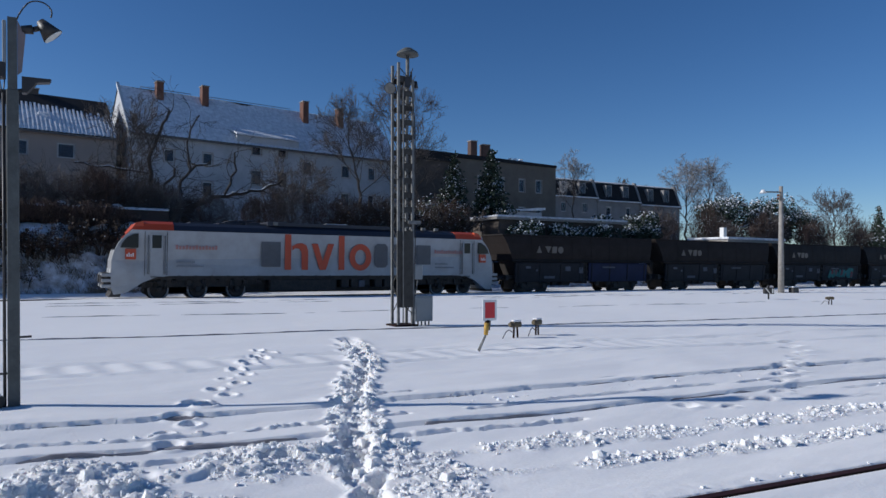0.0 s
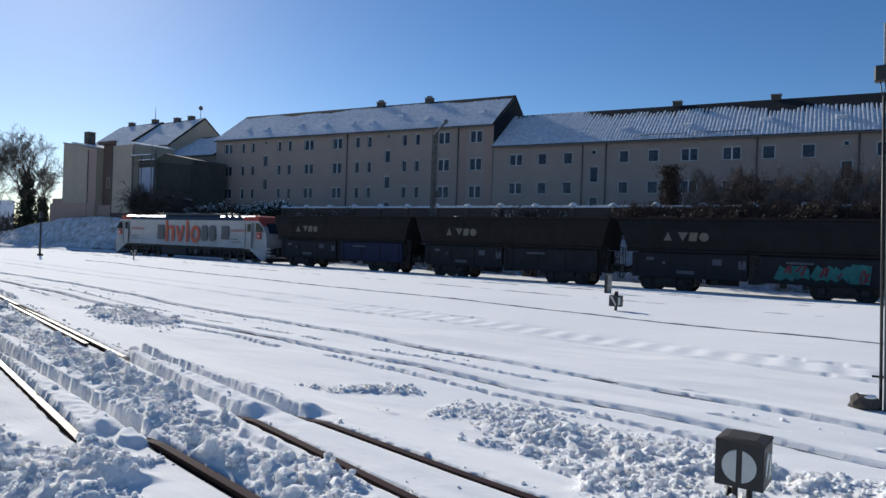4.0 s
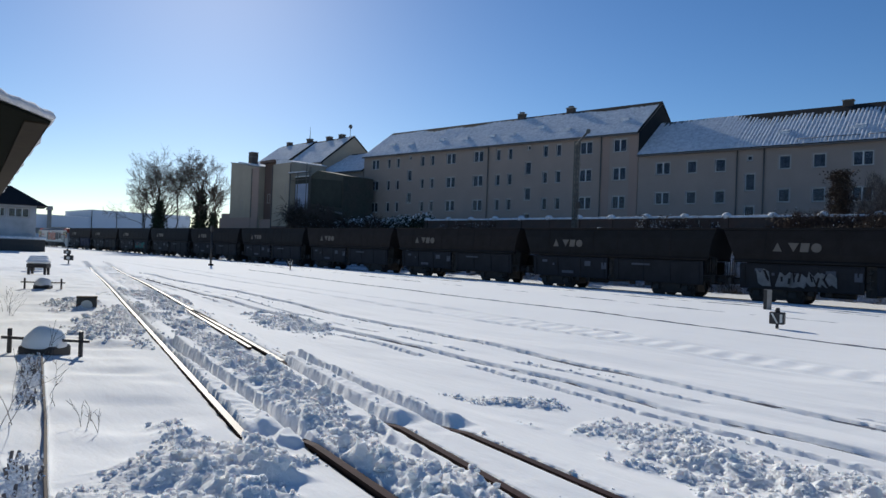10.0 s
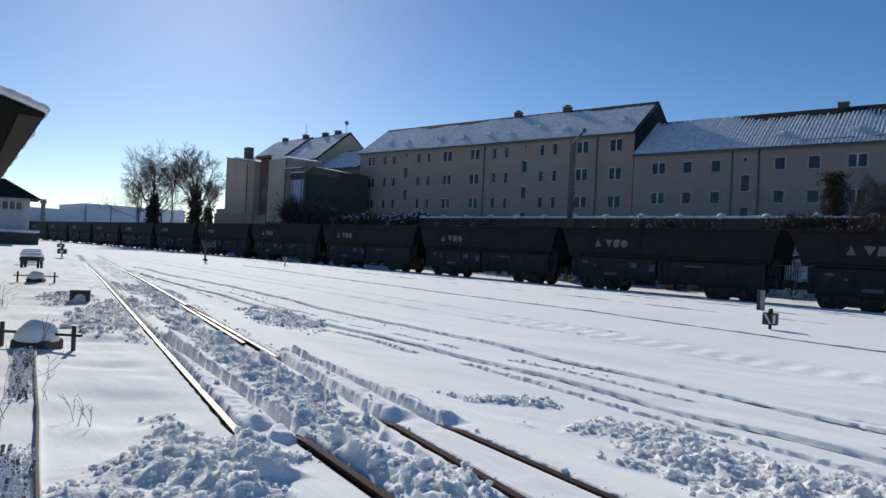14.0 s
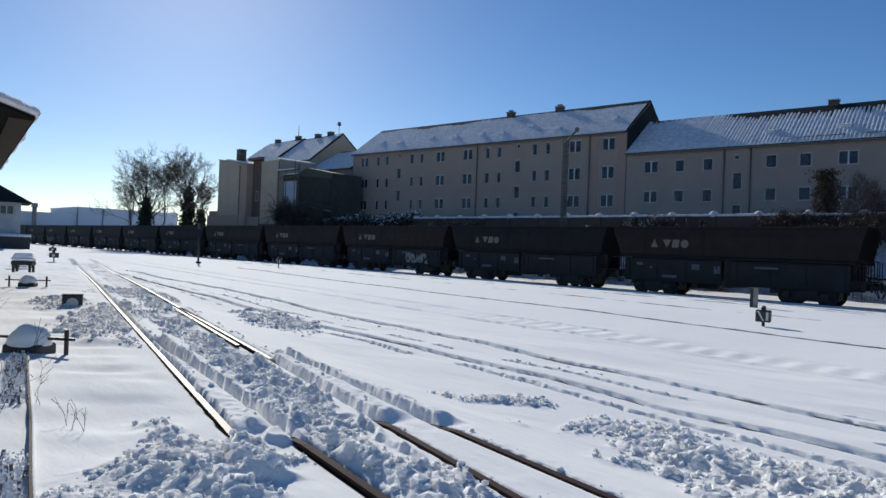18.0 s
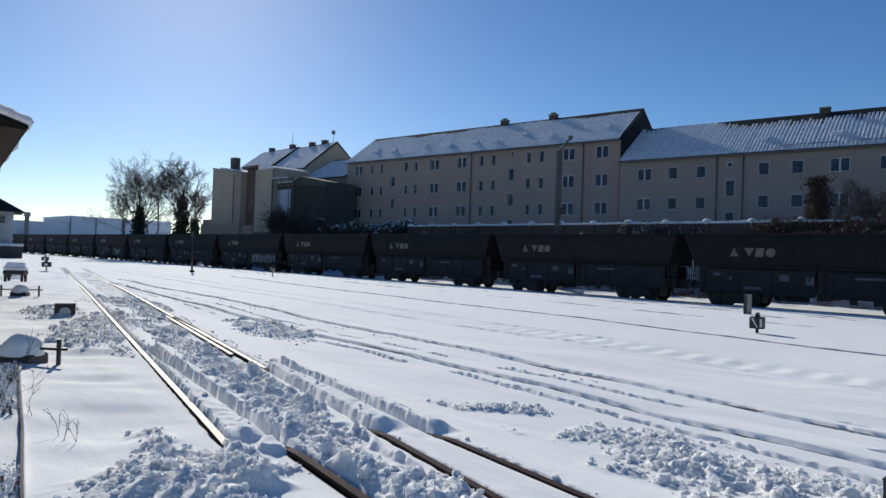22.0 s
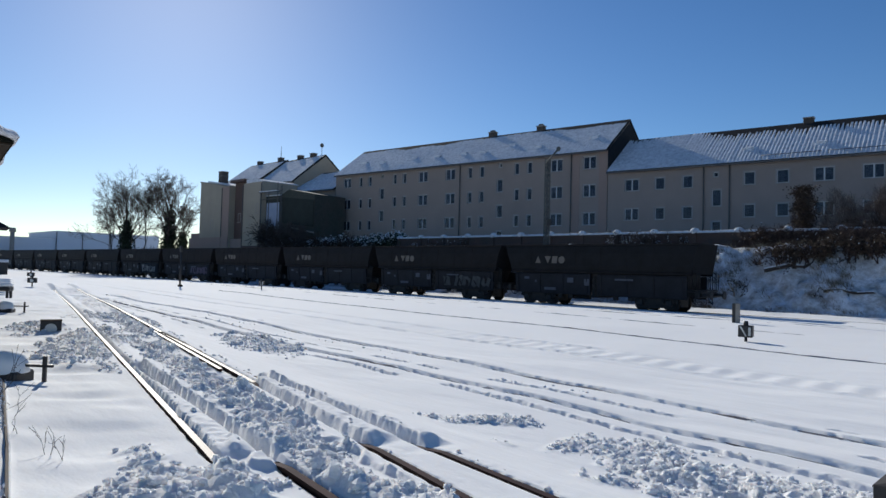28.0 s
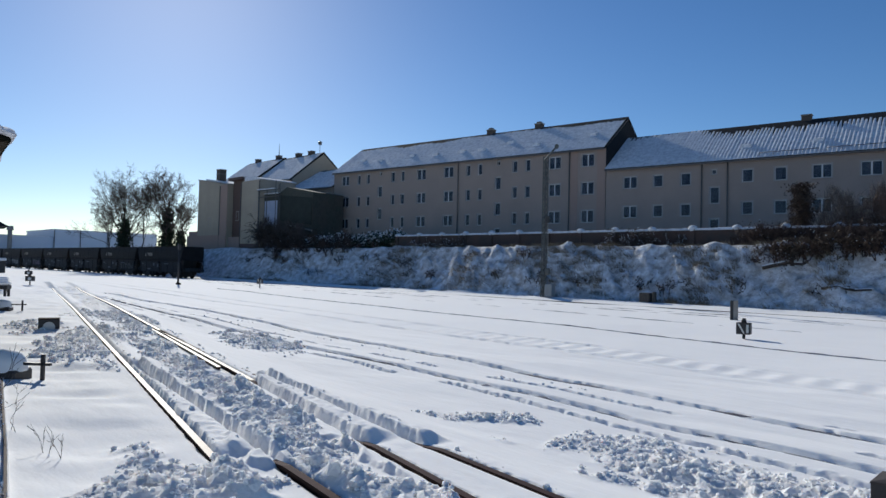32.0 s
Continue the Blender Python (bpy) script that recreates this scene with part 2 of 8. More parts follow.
# heaps of ploughed snow: middle, half-lengths, turn in degrees, height
HEAPS = [(-5.5, 6.5, 0.9, 0.35, 40, 0.16), (-2.6, 6.1, 1.7, 0.75, -8, 0.22), (-0.2, 6.1, 1.6, 0.75, -5, 0.26), (2.0, 6.15, 1.3, 0.6, -5, 0.22),
         (-15.4, 5.0, 2.6, 0.75, -20, 0.46), (-14.6, 8.6, 2.4, 0.75, -14, 0.26), (-6.2, 2.5, 0.6, 0.28, -10, 0.2), (-5.2, 2.35, 0.8, 0.45, -20, 0.28), (-4.5, 2.2, 0.9, 0.7, 0, 0.32), (-4.7, 1.5, 0.8, 0.4, 20, 0.24), (-13.6, 4.4, 1.6, 0.55, -16, 0.26), (-11.8, 4.15, 0.8, 0.3, -12, 0.14), (-26, 8.6, 5, 0.8, -15, 0.22),
         (-12.0, 5.3, 4.0, 0.38, -14, 0.28), (-6.6, 4.05, 2.6, 0.42, -14, 0.38), (-3.6, 3.25, 1.6, 0.42, -14, 0.38), (-21, 8.0, 6.5, 0.5, -14, 0.30), (-31, 10.3, 8.0, 0.6, -14, 0.30), (-19.5, 5.2, 1.5, 0.6, -16, 0.4),
         (5.0, 5.5, 3.2, 0.22, -9, 0.12), (9.5, 4.85, 3.5, 0.25, -9, 0.12), (6.5, 4.5, 3.6, 0.18, -10, 0.14), (-47, 14.2, 6, 0.9, -14, 0.3), (-38, 14.2, 4, 0.6, -14, 0.15), (3.0, 5.2, 0.9, 0.6, 70, 0.16),
         (-1.5, 5.05, 0.9, 0.55, -20, 0.26), (-0.3, 5.45, 0.9, 0.4, -5, 0.20), (-2.15, 3.95, 0.75, 0.26, -12, 0.24), (0.7, 5.3, 1.0, 0.5, -5, 0.20)]
PATHS = [[(6.45, 15.3), (5.3, 11.6), (4.2, 9.5), (3.6, 8.0), (3.1, 6.8), (2.6, 5.6), (2.5, 4.6)],
         [(4.1, 14.1), (2.8, 11.0), (2.3, 9.8), (1.9, 9.0), (1.4, 7.8), (1.1, 7.0)],
         [(19.0, 13.9), (17.2, 11.5), (14.3, 8.9), (11.2, 7.1), (9.7, 6.1), (8.2, 5.9), (7.2, 6.2)],
         [(6.25, 14.8), (5.1, 11.3), (4.0, 9.1), (3.4, 7.6), (2.9, 6.2)]]


def footprints():
    """The single steps of each trodden path: x, y, radius, depth."""
    rng = np.random.RandomState(4)
    out = []
    for k, pts in enumerate(PATHS):
        gap, deep = (0.34, 0.13) if k in (0, 3) else (0.42, 0.12)
        side = 1
        for (x0, y0), (x1, y1) in zip(pts, pts[1:]):
            n = max(1, int(math.hypot(x1 - x0, y1 - y0) / gap))
            for i in range(n):
                f = (i + rng.rand() * 0.5) / n
                side = -side
                wide = 0.15 if k in (0, 3) else 0.10
                nx, ny = -(y1 - y0), x1 - x0
                ln = math.hypot(nx, ny)
                o = side * wide * (0.5 + rng.rand())
                out.append((x0 + (x1 - x0) * f + nx / ln * o, y0 + (y1 - y0) * f + ny / ln * o, 0.075 + 0.05 * rng.rand(), deep * (0.6 + 0.7 * rng.rand())))
    return out


def clods(x, y, s, off):
    """A field of rounded lumps of mean spacing s, 0 to 1, each with its own size and height."""
    xs, ys = x / s, y / s
    xi, yi = np.floor(xs).astype(int), np.floor(ys).astype(int)
    out = np.zeros_like(x)
    g = lambda a, b, k: LATTICE[(a + 31 * k + 7 * off) % 256, (b + 57 * k + 13 * off) % 256]
    for i in (-1, 0, 1):
        for j in (-1, 0, 1):
            a, b = xi + i, yi + j
            dx, dy = xs - a - g(a, b, 0), ys - b - g(a, b, 1)
            turn = 6.28 * g(a, b, 2)
            c, sn = np.cos(turn), np.sin(turn)
            u, v = dx * c + dy * sn, (dy * c - dx * sn) * 1.45
            r = 0.38 + 0.42 * g(a, b, 3)
            q = np.clip(1 - ((np.abs(u) ** 3 + np.abs(v) ** 3) ** (1 / 3) / r) ** 3, 0, 1)
            out = np.maximum(out, (0.25 + 0.75 * g(a, b, 4)) * q ** 0.6 * (1 + 0.5 * (u + v)))
    return out


def off_path(x, y, pts):
    """Distance from a line of points."""
    out = np.full_like(x, 99.0)
    for (x0, y0), (x1, y1) in zip(pts, pts[1:]):
        t = np.clip(((x - x0) * (x1 - x0) + (y - y0) * (y1 - y0)) / ((x1 - x0) ** 2 + (y1 - y0) ** 2), 0, 1)
        out = np.minimum(out, np.hypot(x - x0 - t * (x1 - x0), y - y0 - t * (y1 - y0)))
    return out


def heap_mask(x, y):
    m = np.zeros_like(x)
    wob = (vnoise(x, y, 0.5, 5) - 0.5) * 1.0 + (vnoise(x, y, 0.17, 6) - 0.5) * 0.5
    for cx, cy_, a, b, turn, h in HEAPS:
        c, s = math.cos(radians(turn)), math.sin(radians(turn))
        u, v = ((x - cx) * c + (y - cy_) * s) / a, (-(x - cx) * s + (y - cy_) * c) / b
        r = np.sqrt(u * u + v * v) + wob
        m = np.maximum(m, h * smoothstep(1.15, 0.35, r))
    # clods along the deep trodden path
    d = off_path(x, y, PATHS[0])
    m = np.maximum(m, 0.15 * smoothstep(0.34, 0.16, d + 0.2 * wob) * (y < 14.9))
    for f, lo, hi in ((line_n1, -60, -5.9), (line_n2, -60, 4), (line_n3, -17, 30), (line_n4, -15, 30)):
        m = m * (1 - 0.97 * np.exp(-((y - f(x)) / 0.15) ** 4) * ((x > lo) & (x < hi)))
    # the firm strip between the two near grooves, and the one between the far grooves
    m = m * (1 - 0.9 * (y > line_n1(x)) * (y < line_n4(x) + 0.05) * (x > -11) * (x < -6.0))
    m = m * (1 - 0.95 * (y > line_n2(x) - 0.05) * (y < line_n3(x) + 0.25) * (x > -9.4) * (x < 3))
    return m


def comb(x, seed):
    """The ragged edge that a plough leaves: fine ribs on a slow wander."""
    zero = np.zeros_like(x)
    return (vnoise(x, zero, 0.045, seed) - 0.5) * 0.03 + (vnoise(x, zero, 0.21, seed + 1) - 0.5) * 0.012 + (vnoise(x, zero, 0.9, seed + 2) - 0.5) * 0.03


def span(x, lo, hi, soft=0.25):
    return smoothstep(lo, lo + soft, x) * smoothstep(hi, hi - soft, x)


# ploughed grooves: line, from x, to x, depth, near lip, height of the far wall, width of its top
GROOVES = [(line_n1, -62, -5.55, 0.05, 0.005, 0.075, 0.30), (line_n4, -11.6, -5.3, 0.08, 0.01, 0.10, 0.34), (line_n4, -5.5, 30, 0.05, -0.012, 0.035, 0.30),
           (line_n2, -62, -9.0, 0.05, -0.03, 0.03, 0.20), (line_n2, -9.2, -5.1, 0.045, 0.02, 0.10, 0.28), (line_n2, -5.2, 5, 0.05, 0.012, 0.015, 0.25),
           (line_n3, -9.6, -4.7, 0.045, 0.01, 0.10, 0.22), (line_n3, -4.8, 30, 0.05, 0.014, 0.02, 0.30)]
# broken faces of snow blocks between the rails: line from, line to, height
FACES = [((-8.5, 4.55), (-6.4, 4.20), 0.13), ((-6.5, 4.24), (-5.6, 3.98), 0.15), ((-5.6, 4.12), (-4.85, 4.02), 0.14), ((-4.9, 4.0), (-3.4, 3.6), 0.15), ((-3.4, 3.66), (-1.5, 3.35), 0.13),
         ((-6.2, 3.26), (-5.2, 3.02), 0.12), ((-4.6, 3.30), (-3.2, 3.05), 0.10), ((-10.5, 5.0), (-8.4, 4.62), 0.08), ((-5.4, 2.75), (-4.4, 2.45), 0.16), ((-4.9, 2.2), (-4.0, 2.0), 0.15),
         ((-3.2, 6.0), (-1.9, 5.75), 0.12), ((-1.6, 6.25), (-0.5, 5.95), 0.13), ((-0.4, 6.0), (0.9, 5.8), 0.12), ((1.0, 6.05), (1.9, 6.0), 0.16), ((1.7, 6.4), (2.6, 6.2), 0.12), ((-0.9, 5.75), (0.2, 5.5), 0.10), ((-2.4, 6.4), (-1.2, 6.2), 0.10)]


def ground_z(x, y):
    z = bank(x, y)
    flat = (y < 39.5) * smoothstep(-200, -100, x)
    far_n = np.maximum(line_n2(x), line_n3(x))
    tame = 1 - 0.85 * smoothstep(1.2, 0.5, y - far_n) * smoothstep(-0.9, -0.3, y - line_n1(x)) * (x < 12) * (x > -40)
    z = z + flat * tame * ((vnoise(x, y, 4.0, 1) - 0.5) * 0.07 + smoothstep(17, 12, y) * ((vnoise(x * 0.5 + y * 0.3, y, 0.9, 2) - 0.5) * 0.045 + (vnoise(x * 0.4, y, 0.35, 26) - 0.5) * 0.016))
    # wind ripples on the untrodden plot beside the wire channel
    along, across = 0.68 * y - 0.73 * x, 0.68 * x + 0.73 * y
    z = z + 0.085 * (vnoise(across * 0.33, along, 0.42, 81) - 0.5) * smoothstep(0.0, 0.6, line_n1(x) - y) * (x < 2)
    # slightly higher ground on the near side of the turnout
    z = z + 0.115 * smoothstep(1.4, 0.1, y - far_n) * smoothstep(-45, -25, x)
    # the running line lies a little lower
    z = z - BED * smoothstep(34.8, 36.4, y) * smoothstep(41.0, 39.6, y)
    # ploughed heaps
    m = heap_mask(x, y)
    on = m > 0.004
    if on.any():
        xo, yo = x[on], y[on]
        near = smoothstep(-22, -14, xo)
        wx, wy = xo + (vnoise(xo, yo, 0.15, 31) - 0.5) * 0.08, yo + (vnoise(xo, yo, 0.15, 32) - 0.5) * 0.08
        lump = 0.55 * vnoise(xo, yo, 0.6, 7) + 0.75 * clods(wx, wy, 0.27, 1) * smoothstep(0.35, 0.6, vnoise(xo, yo, 0.8, 33)) + 0.55 * clods(wx, wy, 0.13, 2) + near * (0.28 * clods(wx, wy, 0.065, 3) + 0.22 * (vnoise(xo, yo, 0.05, 10) - 0.5))
        z[on] = z[on] + m[on] * lump * 0.25
    # ruts over the buried rails: a steep far side and a soft near one
    for k, f in enumerate((line_a, line_b)):
        zero = y * 0
        d = y - f(x) + (vnoise(x, zero, 0.7, 11 + k) - 0.5) * 0.06 + (vnoise(x, zero, 0.12, 20 + k) - 0.5) * (0.034 if k == 0 else 0.014)
        w = smoothstep(-44, -36, x)
        z = z + w * (-0.026 * smoothstep(-0.075, -0.04, d) * smoothstep(0.015, -0.01, d) + 0.044 * (0.75 + 0.5 * vnoise(x, zero, 1.5, 16)) * smoothstep(-0.012, 0.02, d) * smoothstep(0.75, 0.06, d))
        # torn dashes beside them
        for off, sd, thr in ((-0.42, 17, 0.50), (0.60, 19, 0.46)) if k else ((0.42, 29, 0.76),):
            d2 = y - f(x) - off + (vnoise(x, zero, 1.1, sd + 5) - 0.5) * 0.16 + (vnoise(x, zero, 0.09, sd + 6) - 0.5) * 0.05
            here = w * smoothstep(thr, thr + 0.06, vnoise(x, zero, 0.62, sd)) * smoothstep(14, 8, x)
            z = z + here * (-0.065 * smoothstep(-0.10, -0.03, d2) * smoothstep(0.03, 0.0, d2) + 0.03 * np.exp(-((d2 - 0.06) / 0.05) ** 2) * vnoise(x, y, 0.07, sd + 7))
    for f, deep in ((line_d, 0.035), (line_d2, 0.035)):
        d = y - f(x) + (vnoise(x, y * 0, 0.8, 36) - 0.5) * 0.12 + (vnoise(x, y * 0, 0.2, 37) - 0.5) * 0.08
        wide = 0.10 if deep < 0.04 else 0.07
        z = z - deep * smoothstep(-2.2 * wide, -0.6 * wide, d) * smoothstep(wide * 0.4, 0.0, d) * (0.4 + 0.9 * smoothstep(0.3, 0.6, vnoise(x, y * 0, 1.1, 38))) + 0.022 * np.exp(-((d - 0.12) / 0.15) ** 2)
    u = y - line_d(x)
    z = z + 0.011 * (np.sin(x * 2 * np.pi / 0.63 + y) + 0.6 * vnoise(x, y, 1.1, 12)) * smoothstep(0, 0.3, u) * smoothstep(1.5, 1.2, u) * smoothstep(30, 10, np.abs(x))
    # grooves with ragged walls along the open and half-buried rails
    near = (y > 0.5) & (y < 26)
    xn, yn = x[near], y[near]
    zn = np.zeros_like(xn)
    for k, (f, lo, hi, deep, lip, wall, top) in enumerate(GROOVES):
        d = yn - f(xn)
        c = comb(xn, 40 + 3 * k) * smoothstep(-30, -14, xn)
        w = span(xn, lo, hi)
        half = 0.043 if deep > 0.047 else 0.03
        high = wall * (0.85 + 0.3 * vnoise(xn, yn * 0, 0.45, 60 + k)) * (1 + 0.25 * (vnoise(xn, yn, 0.07, 61 + k) - 0.5))
        zn = zn + w * (-(deep + 0.0) * smoothstep(-half - 0.012, -half + 0.006, d) * smoothstep(half + 0.025, half, d + c)
                       + high * smoothstep(half, half + 0.03, d + c) * smoothstep(top + 0.22, top * 0.6, d)
                       + lip * smoothstep(-0.32, -0.16, d) * smoothstep(-half + 0.005, -half - 0.02, d))
    for (x0, y0), (x1, y1), high in FACES:
        ln = math.hypot(x1 - x0, y1 - y0)
        ux, uy = (x1 - x0) / ln, (y1 - y0) / ln
        u, v = (xn - x0) * ux + (yn - y0) * uy, -(xn - x0) * uy + (yn - y0) * ux
        by = (np.abs(u - ln / 2) < ln / 2 + 0.3) & (np.abs(v) < 0.8)
        if by.any():
            u, v, xx, yy = u[by], v[by], xn[by], yn[by]
            v = v + (vnoise(xx, yy * 0, 0.26, 71) - 0.5) * 0.22 + (vnoise(xx, yy, 0.07, 72) - 0.5) * 0.05
            zn[by] = zn[by] + span(u, -0.05, ln + 0.05, 0.12) * high * 0.5 * (0.5 + 0.8 * smoothstep(0.3, 0.55, vnoise(xx, yy * 0, 0.33, 73))) * smoothstep(0.0, 0.05, v) * smoothstep(0.5, 0.12, v) * np.where((xx > -10) & (xx < 5), smoothstep(-0.10, -0.26, yy - line_n2(xx)) + (yy > line_n2(xx) + 0.8), 1.0)
    for f, lo, hi in ((line_n1, -62, -5.9), (line_n2, -62, -9.1), (line_n2, -5.1, 5), (line_n3, -4.7, 30), (line_n4, -5.4, 30)):
        # nothing lies on the open rail heads
        d = yn - f(xn)
        over = (np.abs(d) < 0.042) & (xn > lo) & (xn < hi)
        zn[over] = np.minimum(zn[over], rail_z(xn[over]) - 0.035 - (z[near])[over])
    z[near] = z[near] + zn
    # the deep trodden path
    d = off_path(x, y, PATHS[0]) + (vnoise(x, y, 0.4, 75) - 0.5) * 0.16
    z = z - 0.12 * smoothstep(0.17, 0.06, d) * (0.35 + 0.9 * vnoise(x, y, 0.33, 76)) * (y > 4.5)
    for px_, py_, r, dp in footprints():
        near = (np.abs(x - px_) < 0.6) & (np.abs(y - py_) < 0.6)
        if near.any():
            rr = ((x[near] - px_) ** 2 + (y[near] - py_) ** 2) / (r * r)
            z[near] += -dp * np.exp(-rr * rr) + 0.22 * dp * np.exp(-((np.sqrt(rr) - 1.5) / 0.4) ** 2)
    return z


def build_ground():
    xs = steps(-3000, 3000, -9.6, 4.5, 0.027, 1.025, 1.026)
    vs = steps(-3000, 3000, 2.0, 8.4, 0.026, 1.13, 1.016)
    # closer lines where the slope is seen
    xs = np.unique(np.concatenate([xs, np.arange(-48, -16, 0.30), np.arange(7, 16, 0.30)]))
    vs = np.unique(np.concatenate([vs, np.arange(41.3, 46.2, 0.16)]))
    X, Y = np.meshgrid(xs, vs)
    # the cross lines follow the run of the tracks
    Y = Y + (line_n3(np.clip(X, -17, 30)) - 3.88 - 0.15 * np.clip(X + 17, -24, 0)) * smoothstep(34, 14, Y) * smoothstep(-2, 1.5, Y)
    Z = ground_z(X, Y)
    n, k = len(vs), len(xs)
    co = np.stack([X, Y, Z], -1).reshape(-1, 3)
    i = np.arange(n * k).reshape(n, k)
    q = np.stack([i[:-1, :-1], i[:-1, 1:], i[1:, 1:], i[1:, :-1]], -1).reshape(-1)
    me = bpy.data.meshes.new("ground")
    me.vertices.add(n * k)
    me.vertices.foreach_set("co", co.ravel())
    me.loops.add(len(q))
    me.loops.foreach_set("vertex_index", q)
    nf = len(q) // 4
    me.polygons.add(nf)
    me.polygons.foreach_set("loop_start", np.arange(nf) * 4)
    me.polygons.foreach_set("loop_total", np.full(nf, 4))
    me.polygons.foreach_set("use_smooth", np.ones(nf, bool))
    # broken snow on the heaps, weeds and litter on the slope
    mid = (co[q[0::4]] + co[q[2::4]]) / 2
    kind = np.where(heap_mask(mid[:, 0], mid[:, 1]) > 0.03, 1, np.where((mid[:, 1] > 41.2) & (mid[:, 1] < 50) & (mid[:, 0] > -130), 2, 0))
    me.polygons.foreach_set("material_index", kind)
    me.update()
    for m in (M_snow, M_snow_broken, M_snow_dirty):
        me.materials.append(m)
    ob = new("ground", me)
    return tagged(ob, "snow-covered railway yard ground with ruts and footprints", "snow", kind="structure")


build_ground()


def gz(x, y):
    return float(ground_z(np.array([float(x)]), np.array([float(y)]))[0])


def build_clumps():
    """Loose lumps of snow thrown up by the plough."""
    rng = np.random.RandomState(11)
    protos = []
    for k in range(6):
        bm = B()
        if k % 2:
            bmesh.ops.create_icosphere(bm, subdivisions=1, radius=1)
        else:
            bmesh.ops.create_cone(bm, cap_ends=True, segments=4, radius1=1, radius2=0.55, depth=1.5)
        pr = random.Random(k)
        for v in bm.verts:
            v.co *= 0.75 + 0.5 * pr.random()
            v.co.z *= 0.75
        bm.verts.ensure_lookup_table()
        protos.append((np.array([v.co[:] for v in bm.verts]), [[v.index for v in f.verts] for f in bm.faces]))
        bm.free()
    N = 260000
    x, y = rng.uniform(-24, 13, N), rng.uniform(0.9, 14, N)
    m = heap_mask(x, y)
    edge = np.zeros(N)
    for f, lo, hi in ((line_n2, -40, 4), (line_n3, -14, 12), (line_n4, -12, 2), (line_n1, -20, -6)):
        edge = np.maximum(edge, 0.025 * np.exp(-((y - f(x) - 0.12) / 0.05) ** 2) * ((x > lo) & (x < hi)))
    for f, off, sd in ((line_b, -0.44, 17), (line_b, 0.66, 19), (line_a, -0.39, 18)):
        edge = np.maximum(edge, 0.05 * np.exp(-((y - f(x) - off) / 0.05) ** 2) * (vnoise(x, y * 0, 0.62, sd) > 0.6))
    keep = rng.rand(N) < np.clip(m * 4.5 + edge * 2.5, 0, 0.9)
    x, y, m = x[keep], y[keep], m[keep]
    z = ground_z(x, y)
    vs, fs, base = [], [], 0
    for a, b, c, mm in zip(x, y, z, m):
        p, f = protos[rng.randint(6)]
        s = (0.006 + 0.026 * rng.rand() ** 2.4) * (1 + 1.3 * (rng.rand() < 0.05) * (mm > 0.08))
        t = rng.rand() * 6.28
        r = np.array([[math.cos(t), -math.sin(t), 0], [math.sin(t), math.cos(t), 0], [0, 0, 1]])
        vs.append((p * s * (1 + 0.4 * rng.rand(3))) @ r.T + (a, b, c + s * 0.25))
        fs += [[i + base for i in g] for g in f]
        base += len(p)
    me = bpy.data.meshes.new("snow_clumps")
    me.from_pydata(np.concatenate(vs).tolist(), [], fs)
    ob = mesh_part("snow_clumps", me, M_snow_broken)
    tagged(ob, "loose broken lumps of ploughed snow beside the rails", "snow", kind="stuff")


build_clumps()


# ---- rails ----
RAIL_OUT = [(-0.036, 0.0), (-0.034, -0.035), (-0.012, -0.05), (-0.012, -0.13), (-0.065, -0.15), (0.065, -0.15), (0.012, -0.13), (0.012, -0.05), (0.034, -0.035), (0.036, 0.0)]


def rail(f, lo, hi, lift, step=0.5, label="rusty steel rail lying in a channel of ploughed snow", mats=None):
    xs = np.arange(lo, hi + step / 2, step)
    rings = []
    bm = B()
    for x in xs:
        y, z = float(f(x)), float(lift(x))
        rings.append([bm.verts.new((x, y + a, z + b)) for a, b in RAIL_OUT])
    for r0, r1 in zip(rings, rings[1:]):
        n = len(r0)
        for i in range(n):
            fc = bm.faces.new((r0[i], r0[(i + 1) % n], r1[(i + 1) % n], r1[i]))
            fc.material_index = 1 if i == n - 1 else 0
    bm.faces.new(rings[0])
    bm.faces.new(rings[-1][::-1])
    bmesh.ops.recalc_face_normals(bm, faces=bm.faces[:])
    return tagged(part("rail", bm, mats or [M_rail, M_rail_top]), label, "rail", "rails of the yard")


rail(line_n1, -62, -2.6, lambda x: rail_z(x) - 0.01 - 0.16 * float(smoothstep(-5.6, -4.6, x)))
rail(line_n2, -62, -9.0, lambda x: rail_z(x) - 0.01)
rail(line_n2, -9.0, 4.0, lambda x: rail_z(x) - 0.01 - 0.07 * float(smoothstep(-9.0, -8.6, x) * smoothstep(-5.0, -5.6, x)), 0.2, mats=[M_rail, M_rail_rust])
rail(line_n3, -17.0, 26, lambda x: rail_z(x) - 0.01 - 0.07 * float(smoothstep(-9.6, -9.2, x) * smoothstep(-4.6, -5.2, x)), mats=[M_rail, M_rail_rust])
rail(lambda x: line_n4(x), -14.5, 26, lambda x: rail_z(x) - 0.01 - 0.10 * float(smoothstep(-5.2, -5.8, x)), mats=[M_rail, M_rail_rust])
